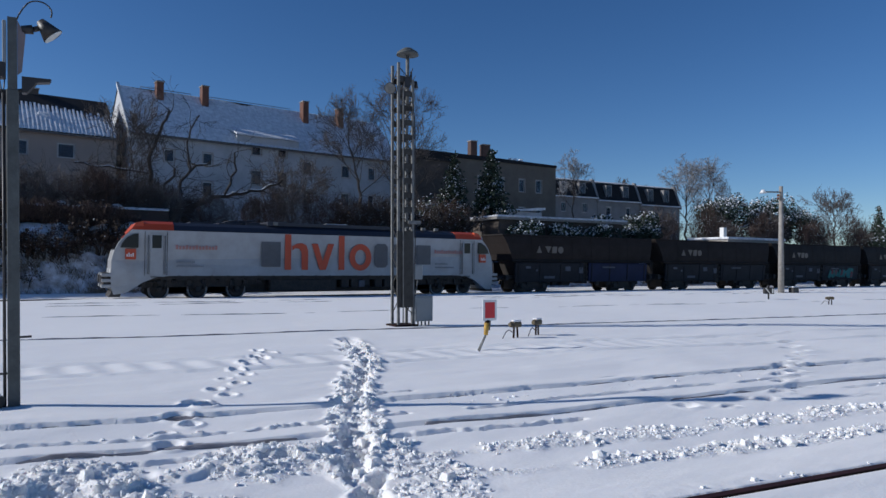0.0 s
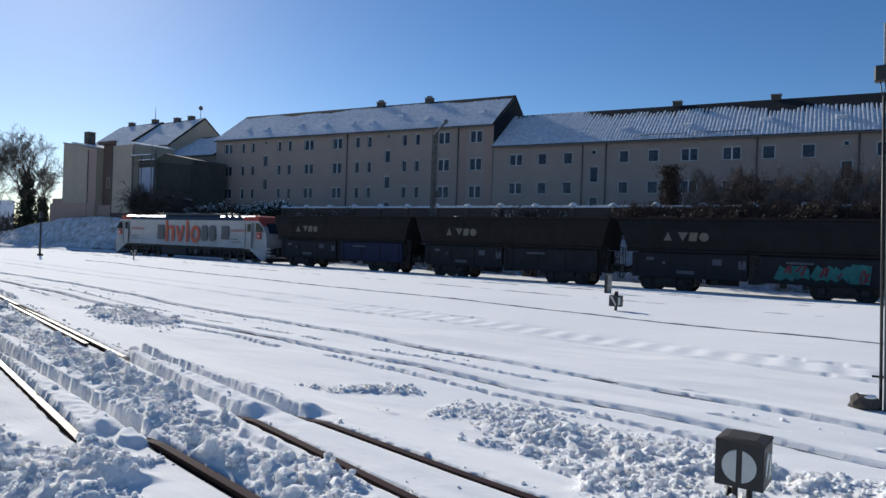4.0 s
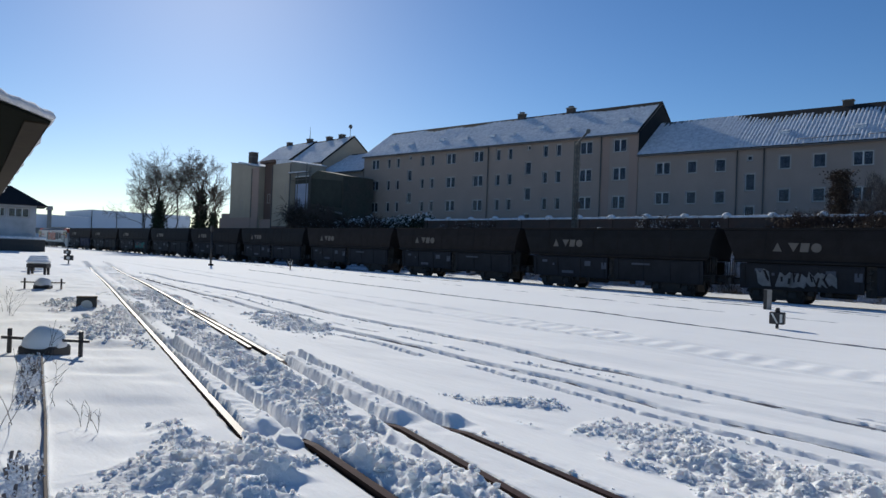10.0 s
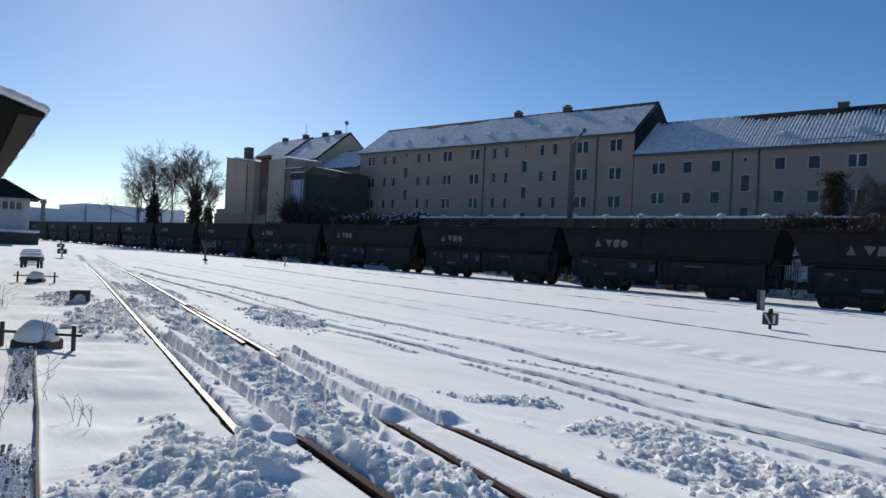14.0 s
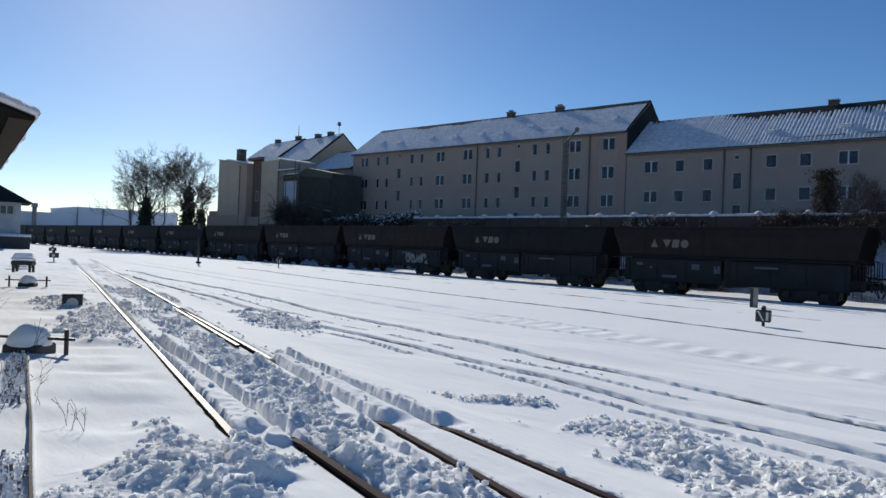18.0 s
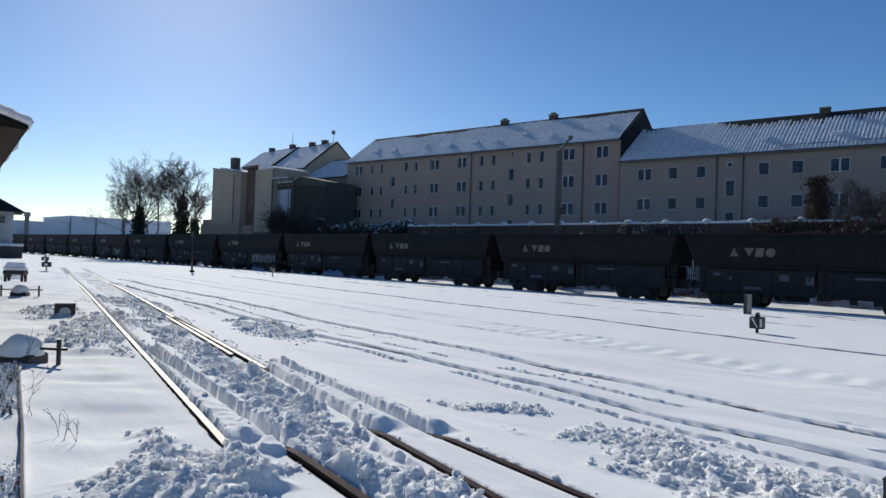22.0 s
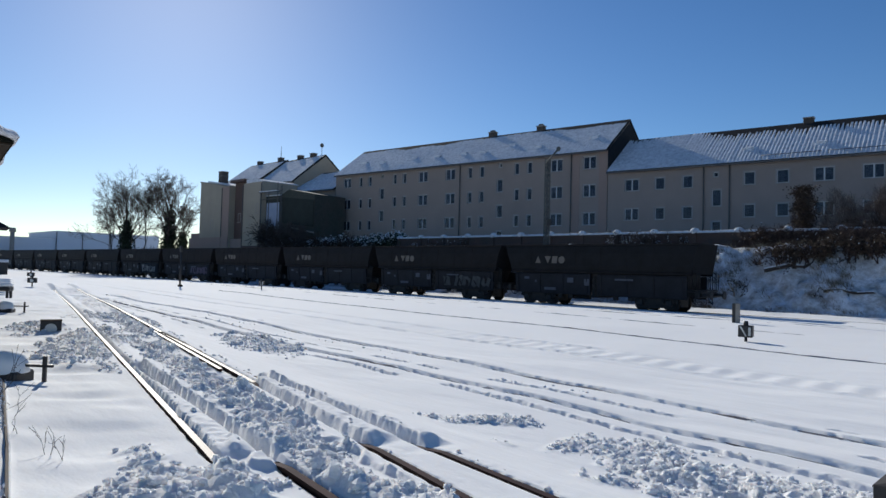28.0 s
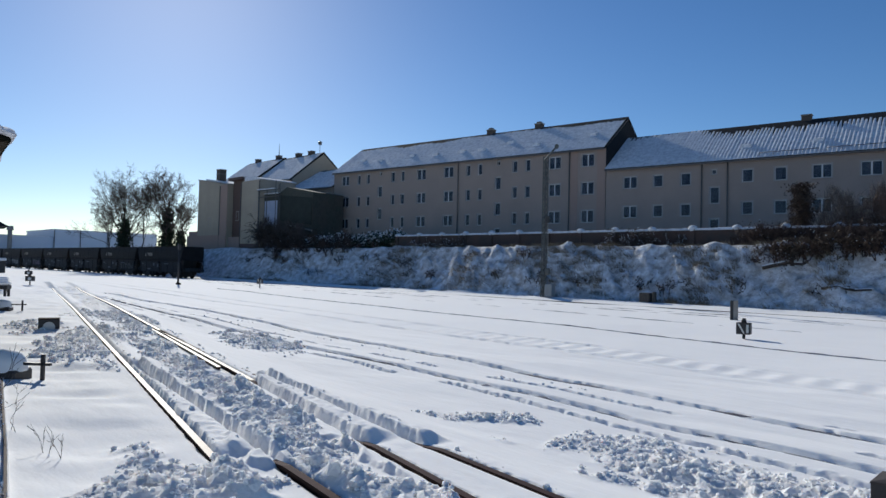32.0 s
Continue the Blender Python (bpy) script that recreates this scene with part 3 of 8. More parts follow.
# second blade of the switch lies tight beside the stock rail
rail(lambda x: line_n2(x) - 0.13, -17.5, -10.5, lambda x: rail_z(x) - 0.015, label="rusty switch blade beside the stock rail")
for f, lo, hi in ((line_a, -42, 40), (line_b, -34, 34)):
    rail(lambda x: f(x) + 0.02, lo, hi, lambda x: gz(x, float(f(x)) - 0.35) - 0.008 + 0.010 * math.sin(x * 1.7) + 0.008 * math.sin(x * 5.1) - 0.3 * float(smoothstep(0.75, 0.45, abs(x - (3.85 if f is line_a else 3.25)))), 0.25, "buried rail showing through a rut in the snow", [M_rail_frost, M_rail_frost])
rail(line_c, -46, 40, lambda x: gz(x, line_c(x)) + 0.021 + 0.006 * math.sin(x * 2.3) + 0.007 * math.sin(x * 7.1), 0.25, "snow-covered rail showing as a thin dark line", [M_rail_frost, M_rail_frost])
for f in (line_e, line_f, line_f2):
    rail(f, -70, 60, lambda x: gz(x, f(x)) + 0.002 + 0.010 * math.sin(x * 0.31) + 0.012 * math.sin(x * 1.3) + 0.010 * math.sin(x * 4.7), 0.4, "snow-covered rail showing as a thin dark line", [M_rail_frost, M_rail_frost])
for s in (-0.75, 0.75):
    rail(lambda x: TRACK_Y + s, -420, 470, lambda x: 0.03 - BED, 10, "main line rail with a bright worn head")

# ---- houses beyond the embankment ----
M_render = mat("warm_beige_render", (0.36, 0.288, 0.245), 0.9, var=0.07, scale=0.35, bump=0.004, bscale=25, dark=(0.31, 0.255, 0.22))
M_render2 = mat("salmon_render", (0.36, 0.26, 0.215), 0.9, var=0.06, scale=0.4, bump=0.004, bscale=25)
M_whiterender = mat("old_white_render", (0.50, 0.51, 0.53), 0.9, var=0.10, scale=0.5, bump=0.004, bscale=20, dark=(0.34, 0.35, 0.36))
# render of walls and chimneys; its dark brown also stands for shaded rooms
M_brownrender = mat("sooty_brown_render_and_room_shade", (0.105, 0.085, 0.07), 0.9, var=0.15, scale=0.6, bump=0.006, bscale=15, dark=(0.065, 0.055, 0.048))
M_yellow = mat("pale_yellow_render", (0.42, 0.36, 0.275), 0.9, var=0.06, scale=0.4, dark=(0.36, 0.31, 0.24))
M_brownstrip = mat("red_brown_render", (0.13, 0.085, 0.07), 0.9, var=0.1, scale=0.5)
M_green = mat("dark_green_cladding", (0.050, 0.062, 0.050), 0.9, var=0.35, scale=0.35, bscale=3, dark=(0.075, 0.068, 0.056))
M_tile = mat("dark_slate_roof_tiles", (0.030, 0.031, 0.034), 0.95, var=0.25, scale=1.5, bump=0.01, bscale=8, spec=0.15)
M_brick = mat("red_chimney_brick", (0.16, 0.075, 0.05), 0.9, var=0.2, scale=3, bump=0.006, bscale=14)
M_sootbrick = mat("sooty_brick", (0.085, 0.05, 0.04), 0.9, var=0.2, scale=3, bump=0.006, bscale=14)
M_tanrender = mat("dirty_tan_render", (0.17, 0.145, 0.115), 0.9, var=0.15, scale=0.6, bump=0.006, bscale=15, dark=(0.115, 0.098, 0.08))
M_frame = mat("white_window_frame", (0.58, 0.58, 0.58), 0.5, var=0.04)
M_surround = mat("pale_window_surround", (0.36, 0.32, 0.29), 0.8, var=0.06)
M_pipe = mat("grey_drainpipe", (0.13, 0.12, 0.11), 0.5, 0.2)
M_curtain = mat("pale_curtain", (0.45, 0.47, 0.5), 0.9, var=0.2, scale=6)
M_roofsnow = mat("roof_snow", (0.83, 0.84, 0.86), 0.9, var=0.09, scale=2.6, bump=0.03, bscale=7, dark=(0.52, 0.53, 0.56), spec=0.1)
FACE = pose(-34.8, 57.97, 0, 0, 0, math.degrees(math.atan(0.11)))

WIN_CACHE = {}


def window(parent, u, z, w, h, v=0.0, leaves=1):
    """A framed window set back in its opening: lower left corner u, z."""
    key = (round(w, 2), round(h, 2), leaves)
    if key not in WIN_CACHE:
        bm = B()
        t = 0.07
        bx(bm, 0, 0.10, 0, w, 0.17, t)
        bx(bm, 0, 0.10, h - t, w, 0.17, h)
        bx(bm, 0, 0.10, t, t, 0.17, h - t)
        bx(bm, w - t, 0.10, t, w, 0.17, h - t)
        for k in range(1, leaves):
            c = w * k / leaves
            bx(bm, c - 0.06, 0.095, t, c + 0.06, 0.17, h - t)
        fr = bpy.data.meshes.new("window")
        bm.to_mesh(fr)
        bm.free()
        fr.materials.append(M_frame)
        bm = B()
        bx(bm, t, 0.13, t, w - t, 0.15, h - t)
        gl = bpy.data.meshes.new("pane")
        bm.to_mesh(gl)
        bm.free()
        gl.materials.append(M_glass)
        bm = B()
        bx(bm, -0.06, -0.10, -0.06, w + 0.06, 0.10, 0.0)
        si = bpy.data.meshes.new("sill")
        bm.to_mesh(si)
        bm.free()
        si.materials.append(M_surround)
        bm = B()
        for x0, x1, z0, z1 in ((-0.09, 0, 0, h + 0.09), (w, w + 0.09, 0, h + 0.09), (0, w, h, h + 0.09)):
            bx(bm, x0, -0.015, z0, x1, 0.0, z1)
        su = bpy.data.meshes.new("surround")
        bm.to_mesh(su)
        bm.free()
        su.materials.append(M_surround)
        WIN_CACHE[key] = (fr, gl, si, su)
    fr, gl, si, su = WIN_CACHE[key]
    win = mesh_part("window", fr, M_frame, parent)
    win.location = (u, v, z)
    mesh_part("pane", gl, M_glass, win)
    mesh_part("sill", si, M_surround, win)
    mesh_part("surround", su, M_surround, win)
    if random.Random(u * 13 + z).random() < 0.8:
        bm = B()
        ww = (w - 0.16) * random.Random(u + z).choice((0.3, 0.45, 0.6, 1.0))
        bx(bm, 0.08, 0.19, h * random.Random(u - z).choice((0.07, 0.07, 0.25, 0.5)), 0.08 + ww, 0.205, h - 0.08)
        part("curtain", bm, M_curtain, win)
    return win


def holed_wall(u0, u1, z0, z1, holes, v=0.0, deep=0.25):
    """A wall front with real openings; holes: (u, z, w, h)."""
    us = sorted({u0, u1, *[round(c, 3) for h in holes for c in (h[0], h[0] + h[2])]})
    zs = sorted({z0, z1, *[round(c, 3) for h in holes for c in (h[1], h[1] + h[3])]})
    bm = B()
    vert = {}

    def vt(u, w, z):
        k = (round(u, 3), round(w, 3), round(z, 3))
        if k not in vert:
            vert[k] = bm.verts.new(k)
        return vert[k]
    for a, b in zip(us, us[1:]):
        for c, d in zip(zs, zs[1:]):
            m, n = (a + b) / 2, (c + d) / 2
            if any(h[0] < m < h[0] + h[2] and h[1] < n < h[1] + h[3] for h in holes):
                continue
            bm.faces.new((vt(a, v, c), vt(b, v, c), vt(b, v, d), vt(a, v, d)))
    for u, z, w, h in holes:
        p = [(u, z), (u + w, z), (u + w, z + h), (u, z + h)]
        for (a, c), (b, d) in zip(p, p[1:] + p[:1]):
            bm.faces.new((vt(a, v, c), vt(a, v + deep, c), vt(b, v + deep, d), vt(b, v, d)))
    return bm


def roof_snow(u0, u1, v0, z0, v1, z1, cover, streak, seed, keep=None):
    """A sheet of snow on a roof slope from the eave (v0, z0) to the ridge (v1, z1), with a ragged upper edge."""
    rng = np.random.RandomState(seed)
    n = int((u1 - u0) / 0.075)
    bm = B()
    slope = Vector((0, v1 - v0, z1 - z0))
    nrm = Vector((0, -(z1 - z0), v1 - v0)).normalized()
    rows = 9
    us = np.linspace(u0, u1, n)
    low = vnoise(us, us * 0 + seed, 3.0, seed) * 0.14
    prev = None
    for i, u in enumerate(us):
        c = cover(u) if callable(cover) else cover
        # one tooth to each course of tiles
        tooth = int((u - u0) / 0.31)
        tr = random.Random(tooth * 7 + seed)
        inside = abs((u - u0) / 0.31 - tooth - 0.5) < 0.36
        notch = (0.15 + 0.25 * tr.random() ** 2 + (0.0 if inside else 0.25 + 0.45 * tr.random())) if streak > 0.2 and c < 0.93 else rng.rand() ** 2 * 0.5
        top = min(0.985, c + low[i] - 0.07 + streak * 0.2 - streak * notch)
        ring = []
        for j in range(rows):
            f = top * j / (rows - 1)
            th = 0.06 + 0.05 * math.sin(min(1, f * 8) * 1.57) * (1 - 0.75 * j / (rows - 1)) + 0.02 * rng.rand()
            th *= 1.0 if inside else 0.5
            p = Vector((u, v0, z0)) + slope * f + nrm * th
            if j == 0:
                p += Vector((0, -0.03, -0.03))
            ring.append(bm.verts.new(p))
        if prev:
            for j in range(rows - 1):
                bm.faces.new((prev[j], ring[j], ring[j + 1], prev[j + 1]))
        prev = ring
    return bm


def gable_house(name, label, m, u0, u1, depth, zb, ze, zr, wall_m, holes, wins, snow_cover, streak, seed, over=0.35, windows=True, roof_m=None):
    h = thing(name, m, label, "apartment house")
    bm = holed_wall(u0, u1, zb, ze, holes)
    # ends and back
    mid = depth / 2
    for u in (u0, u1):
        vs = [bm.verts.new(c) for c in ((u, 0, zb), (u, depth, zb), (u, depth, ze), (u, mid, zr - 0.12), (u, 0, ze))]
        bm.faces.new(vs)
    vs = [bm.verts.new(c) for c in ((u0, depth, zb), (u1, depth, zb), (u1, depth, ze), (u0, depth, ze))]
    bm.faces.new(vs)
    part("wall", bm, wall_m, h)
    # dark sheet close behind the openings, in place of the rooms' shade
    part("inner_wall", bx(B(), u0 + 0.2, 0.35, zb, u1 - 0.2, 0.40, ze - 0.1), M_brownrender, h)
    for u, z, w, hh, lv in wins:
        window(h, u, z, w, hh, 0.0, lv)
    k = (zr - ze) / mid
    bm = B()
    t = 0.16
    zo = ze - over * k
    prism(bm, [(-over, zo), (mid, zr), (depth + over, zo), (depth + over, zo + t), (mid, zr + t), (-over, zo + t)], 0, u0 - 0.05, u1 + 0.05)
    part("roof", bm, roof_m or M_tile, h, "dark tiled roof partly under snow")
    sn = roof_snow(u0 - 0.02, u1 + 0.02, -over, zo + t, mid, zr + t, snow_cover, streak, seed)
    part("roof_snow", sn, M_roofsnow, h, "sheet of snow on the roof", smooth=True)
    bm = B()
    bx(bm, u0, -over - 0.12, zo - 0.02, u1, -over, zo + 0.1)
    part("gutter", bm, M_pipe, h)
    return h, k, zo + t, mid


def chimney(h, u, v, z0, z1, w, d, material=None, cap=True):
    bm = B()
    bx(bm, u - w / 2, v - d / 2, z0, u + w / 2, v + d / 2, z1, 0.02)
    c = part("chimney", bm, material or M_brick, h)
    if cap:
        part("chimney_cap", bx(B(), u - w / 2 - 0.06, v - d / 2 - 0.06, z1, u + w / 2 + 0.06, v + d / 2 + 0.06, z1 + 0.1, 0.02), M_concrete, c)
    return c


def pipe(h, u, z0, z1, v=-0.09):
    part("drainpipe", cy(B(), (u, v, z0), (u, v, z1), 0.06, seg=8), M_pipe, h)


def roof_hood(h, u, f, k, v0, z0, mid):
    """A small snow-covered roof hatch."""
    v = v0 + (mid - v0) * f
    z = z0 + (v - v0) * k
    bm = B()
    prism(bm, [(v - 0.3, z - 0.2), (v - 0.3, z + 0.16), (v + 0.45, z + 0.34), (v + 0.4, z)], 0, u - 0.4, u + 0.4)
    part("roof_hatch", bm, M_roofsnow, h)


def tall_house():
    wins = []
    for r in range(3):
        z = 12.40 - 2.80 * r
        for u, w, lv in ((-2.62, 1.38, 2), (-6.31, 1.38, 2), (-20.1, 1.38, 2), (-24.2, 1.38, 2), (-37.15, 1.38, 2)):
            wins.append((u, z, w, 1.26, lv))
        for u in (-9.12, -10.72, -15.28, -16.9, -26.75, -28.35, -32.6, -34.25):
            wins.append((u, z, 0.58, 1.26, 1))
    for u in (-12.95, -30.6):
        wins.append((u + 0.25, 13.3, 0.38, 0.5, 1))
        for z in (10.64, 7.84, 5.04):
            wins.append((u, z, 0.74, 1.38, 1))
    holes = [w[:4] for w in wins]
    h, k, ze, mid = gable_house("apartment_house", "long beige four-storey apartment house with snowy roof", FACE, -38.6, 0, 10.4, 3.2, 14.2, 18.0, M_render, holes, wins, 0.87, 0.10, 3)
    for u in (-3.9, -17.95):
        pipe(h, u, 3.4, 14.1)
    for u, f in ((-2.4, 0.45), (-8.5, 0.30), (-12.5, 0.5), (-15.7, 0.32), (-18.6, 0.34), (-22.5, 0.34), (-26.5, 0.4), (-31.6, 0.34), (-35, 0.4)):
        roof_hood(h, u, f, k, -0.35, ze, mid)
    for u in (-10.6, -17.2):
        chimney(h, u, 5.3, 17.6, 18.55, 0.9, 0.6, M_brownrender)
        part("chimney_pot", bx(B(), u - 0.25, 5.1, 18.65, u + 0.25, 5.5, 18.85), M_pipe, h)
    # thin sheet that makes the upper gable end darker than the front
    part("gable_cladding", prism(B(), [(0.02, 11.9), (10.38, 11.9), (10.38, 14.15), (5.2, 17.8), (0.02, 14.15)], 0, 0.004, 0.045), M_tile, h, "thin dark sheet over the upper gable")
    # flatter salmon bay of the staircase side
    part("render_band", bx(B(), -3.8, -0.02, 3.4, -3.0, 0.0, 14.1), M_render2, h)
    part("render_band", bx(B(), -0.9, -0.02, 3.4, -0.02, 0.0, 14.1), M_render2, h)


def low_house():
    wins = []
    cols = ((1.80, 1.38, 2), (4.75, 0.9, 1), (7.30, 0.9, 1), (12.56, 0.9, 1), (15.13, 0.95, 1), (17.95, 1.42, 2), (21.33, 1.45, 2), (24.36, 0.98, 1), (27.25, 0.98, 1), (32.34, 0.95, 1), (35.33, 1.2, 1))
    for r in range(3):
        for u, w, lv in cols:
            wins.append((u, 9.96 - 2.80 * r, w, 1.14, lv))
    for u in (9.88, 30.0):
        wins.append((u + 0.12, 10.8, 0.45, 0.45, 1))
        for z in (8.2, 5.4):
            wins.append((u, z, 0.82, 1.5, 1))
    holes = [w[:4] for w in wins]
    h, k, ze, mid = gable_house("apartment_house", "lower beige three-storey apartment house with streaky snow on its roof", FACE, 0.06, 39.6, 10.4, 3.2, 12.0, 15.75, M_render, holes, wins, lambda u: 0.97 if u < 6.5 else (0.97 - 0.04 * (u - 6.5) if u < 9 else 0.86 - 0.007 * (u - 9)), 0.34, 5)
    for u in (9.2, 11.4, 24.0, 31.2):
        pipe(h, u, 3.4, 11.9)
    for u, f in ((12.6, 0.34), (18.2, 0.34), (24.5, 0.4), (30, 0.35), (34.5, 0.4)):
        roof_hood(h, u, f, k, -0.35, ze, mid)
    for u in (16.6, 25.0, 34.0):
        chimney(h, u, 5.3, 15.4, 16.25, 0.8, 0.6, M_brownrender)
    for u in (14.0, 19.0):
        bm = B()
        cy(bm, (u, -0.3, 12.35), (u + 4.5, -0.3, 12.35), 0.03, seg=6)
        for q in range(5):
            cy(bm, (u + q * 1.1, -0.3, 12.1), (u + q * 1.1, -0.3, 12.4), 0.02, seg=6)
        part("snow_guard", bm, M_pipe, h)


def white_house():
    wins = [(51.2, 11.75, 0.9, 0.95, 1), (53.8, 11.75, 0.85, 0.9, 1), (46.7, 10.4, 0.85, 1.1, 1), (43.4, 10.4, 0.85, 1.1, 1), (56.4, 10.4, 0.9, 1.25, 1), (60.6, 10.4, 0.9, 1.25, 1),
            (51.2, 8.95, 0.95, 1.4, 1), (53.8, 8.95, 0.95, 1.4, 1), (46.7, 7.6, 0.9, 1.3, 1), (56.4, 7.5, 0.9, 1.3, 1), (60.6, 7.5, 0.9, 1.3, 1), (63.7, 7.45, 0.7, 1.35, 1), (51.2, 6.15, 0.95, 1.4, 1), (53.8, 6.15, 0.95, 1.4, 1), (63.7, 10.4, 0.8, 1.3, 1)]
    holes = [w[:4] for w in wins]
    h, k, ze, mid = gable_house("white_house", "old white rendered house with a snowy roof and brick chimneys", FACE, 40.6, 67.5, 10.4, 3.2, 12.7, 17.5, M_whiterender, holes, wins, 0.99, 0.05, 9, 0.3)
    # cross wing with a raised eave
    part("raised_eave", bx(B(), 49.7, -0.12, 12.74, 55.8, 0.15, 13.45), M_whiterender, h)
    bm = B()
    prism(bm, [(-0.35, 13.45), (-0.35, 13.58), (3.2, 15.1), (3.2, 14.9)], 0, 49.6, 55.9)
    part("wing_roof", bm, M_roofsnow, h)
    bm = B()
    bx(bm, 40.45, -0.30, 12.3, 40.62, 0.0, 12.9)
    prism(bm, [(-0.3, 12.45), (5.2, 17.62), (5.2, 17.95), (-0.3, 12.85)], 0, 40.42, 40.66)
    part("gable_board", bm, M_frame, h)
    for u, z in ((43.9, 18.2), (48.0, 18.45), (58.15, 18.4), (62.2, 18.2)):
        chimney(h, u, 4.3 if u < 50 else 3.9, 15.6, z, 0.62, 0.9)
    bm = B()
    for a, b in ((42.4, 46.9), (47.8, 57)):
        cy(bm, (a, 4.9, 17.75), (b, 4.9, 17.75), 0.03, seg=6)
        for q in range(6):
            cy(bm, (a + (b - a) * q / 5, 4.9, 17.3), (a + (b - a) * q / 5, 4.9, 17.75), 0.02, seg=5)
    part("roof_walk", bm, M_pipe, h)
    bm = B()
    cy(bm, (62.5, 5.2, 17.4), (62.5, 5.2, 20.2), 0.03, seg=6)
    for z in (19.2, 19.6, 20.0):
        cy(bm, (62.0, 5.2, z), (63.0, 5.2, z), 0.015, seg=5)
    part("aerial", bm, M_pipe, h)


def brown_house():
    m = pose(33.0, 64.5, 0, 0, 0, -2)
    h = thing("brown_house", m, "sooty brown flat-roofed tenement block with two chimneys", "apartment house")
    wins = [(a, z, 0.8, 1.5, 1) for a in (8.6, 11.3, 14.2, 16.6) for z in (10.2, 6.9)]
    bm = holed_wall(0, 19.5, 3.0, 13.6, [w[:4] for w in wins])
    for u in (0, 19.5):
        bm.faces.new([bm.verts.new(c) for c in ((u, 0, 3), (u, 12, 3), (u, 12, 13.6), (u, 0, 13.6))])
    part("wall", bm, M_tanrender, h)
    # brown sheet that gives the windows their dark rooms
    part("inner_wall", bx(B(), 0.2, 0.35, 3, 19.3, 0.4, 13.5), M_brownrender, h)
    for w in wins:
        window(h, *w[:4], 0.0, 1)
    bm = B()
    prism(bm, [(0, 13.6), (19.5, 13.35), (19.5, 13.62), (10, 13.9), (0, 14.1)], 1, -0.2, 12)
    part("roof", bm, M_tile, h)
    part("roof_snow", prism(B(), [(0.2, 14.1), (10, 13.92), (19.3, 13.64), (19.3, 13.70), (10, 14.02), (0.2, 14.2)], 1, 0.6, 11.8), M_roofsnow, h)
    chimney(h, 9.3, 2.5, 13.5, 16.0, 0.85, 0.8, M_sootbrick)
    chimney(h, 11.0, 2.5, 13.5, 15.7, 1.0, 0.8, M_sootbrick)
    for u in (13.5, 14.2, 15.0):
        part("roof_vent", bx(B(), u, 1.0, 13.6, u + 0.4, 1.4, 14.25, 0.04), M_white, h)
    part("front_wing", bx(B(), -0.3, -0.5, 3, 5.6, -0.02, 12.9), M_brownrender, h)
    part("front_wing_roof", prism(B(), [(-0.5, 12.9), (5.8, 12.9), (5.8, 13.05), (2.6, 13.6), (-0.5, 13.3)], 1, -0.8, -0.03), M_tile, h)
    # lower wing towards the white house
    part("wing", bx(B(), -6.5, 2.0, 3, -0.05, 9, 13.4), M_brownrender, h)
    part("wing_roof", bx(B(), -6.6, 1.8, 13.4, -0.06, 9.2, 13.6), M_tile, h)


M_terrace = mat("weathered_grey_render", (0.27, 0.26, 0.25), 0.9, var=0.12, scale=0.5, bump=0.004, bscale=20, dark=(0.18, 0.17, 0.165))


def terrace_house(x, y, w, z_e, z_r, seed):
    h = thing("terraced_house", pose(x, y, 0, 0, 0, -4), "small grey-brown terraced house with a dark mansard roof", "house", "terraced houses beyond the line")
    wins = [(w * f - 0.45, z, 0.9, 1.3, 1) for f in (0.25, 0.72) for z in (z_e - 2.1, z_e - 4.9)]
    bm = holed_wall(0, w, 3.0, z_e, [q[:4] for q in wins])
    for u in (0, w):
        bm.faces.new([bm.verts.new(c) for c in ((u, 0, 3), (u, 9, 3), (u, 9, z_e), (u, 1.3, z_r), (u, 0, z_e))])
    part("wall", bm, M_terrace, h)
    # added dark sheet, the shade of the rooms behind the panes
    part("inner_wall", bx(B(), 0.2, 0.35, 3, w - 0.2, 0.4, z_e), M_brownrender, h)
    for q in wins:
        window(h, *q[:4], 0.0, 1)
    bm = B()
    prism(bm, [(-0.25, z_e), (1.2, z_r - 0.1), (4.5, z_r + 0.5), (9, z_e), (9, z_e - 0.2), (0.3, z_e - 0.1)], 0, 0.02, w - 0.02)
    part("roof", bm, M_tile, h)
    part("roof_snow", prism(B(), [(1.25, z_r - 0.08), (4.5, z_r + 0.52), (4.5, z_r + 0.62), (1.15, z_r + 0.02)], 0, 0.1, w - 0.1), M_roofsnow, h)
    part("eave_snow", bx(B(), 0, -0.42, z_e - 0.02, w, -0.1, z_e + 0.14, 0.03), M_roofsnow, h)
    for f in (0.2, 0.6):
        bm = B()
        bx(bm, w * f, 0.1, z_e + 0.5, w * f + 1.1, 1.4, z_r - 0.5)
        d = part("dormer", bm, M_terrace, h)
        part("dormer_pane", bx(B(), w * f + 0.15, 0.07, z_e + 0.65, w * f + 0.95, 0.1, z_r - 0.65), M_glass, d)
    for u in (0, w):
        part("party_wall", prism(B(), [(-0.35, z_e - 0.3), (1.1, z_r + 0.25), (1.6, z_r + 0.35), (1.0, z_e - 0.3)], 0, u - 0.18, u + 0.18), M_terrace, h)


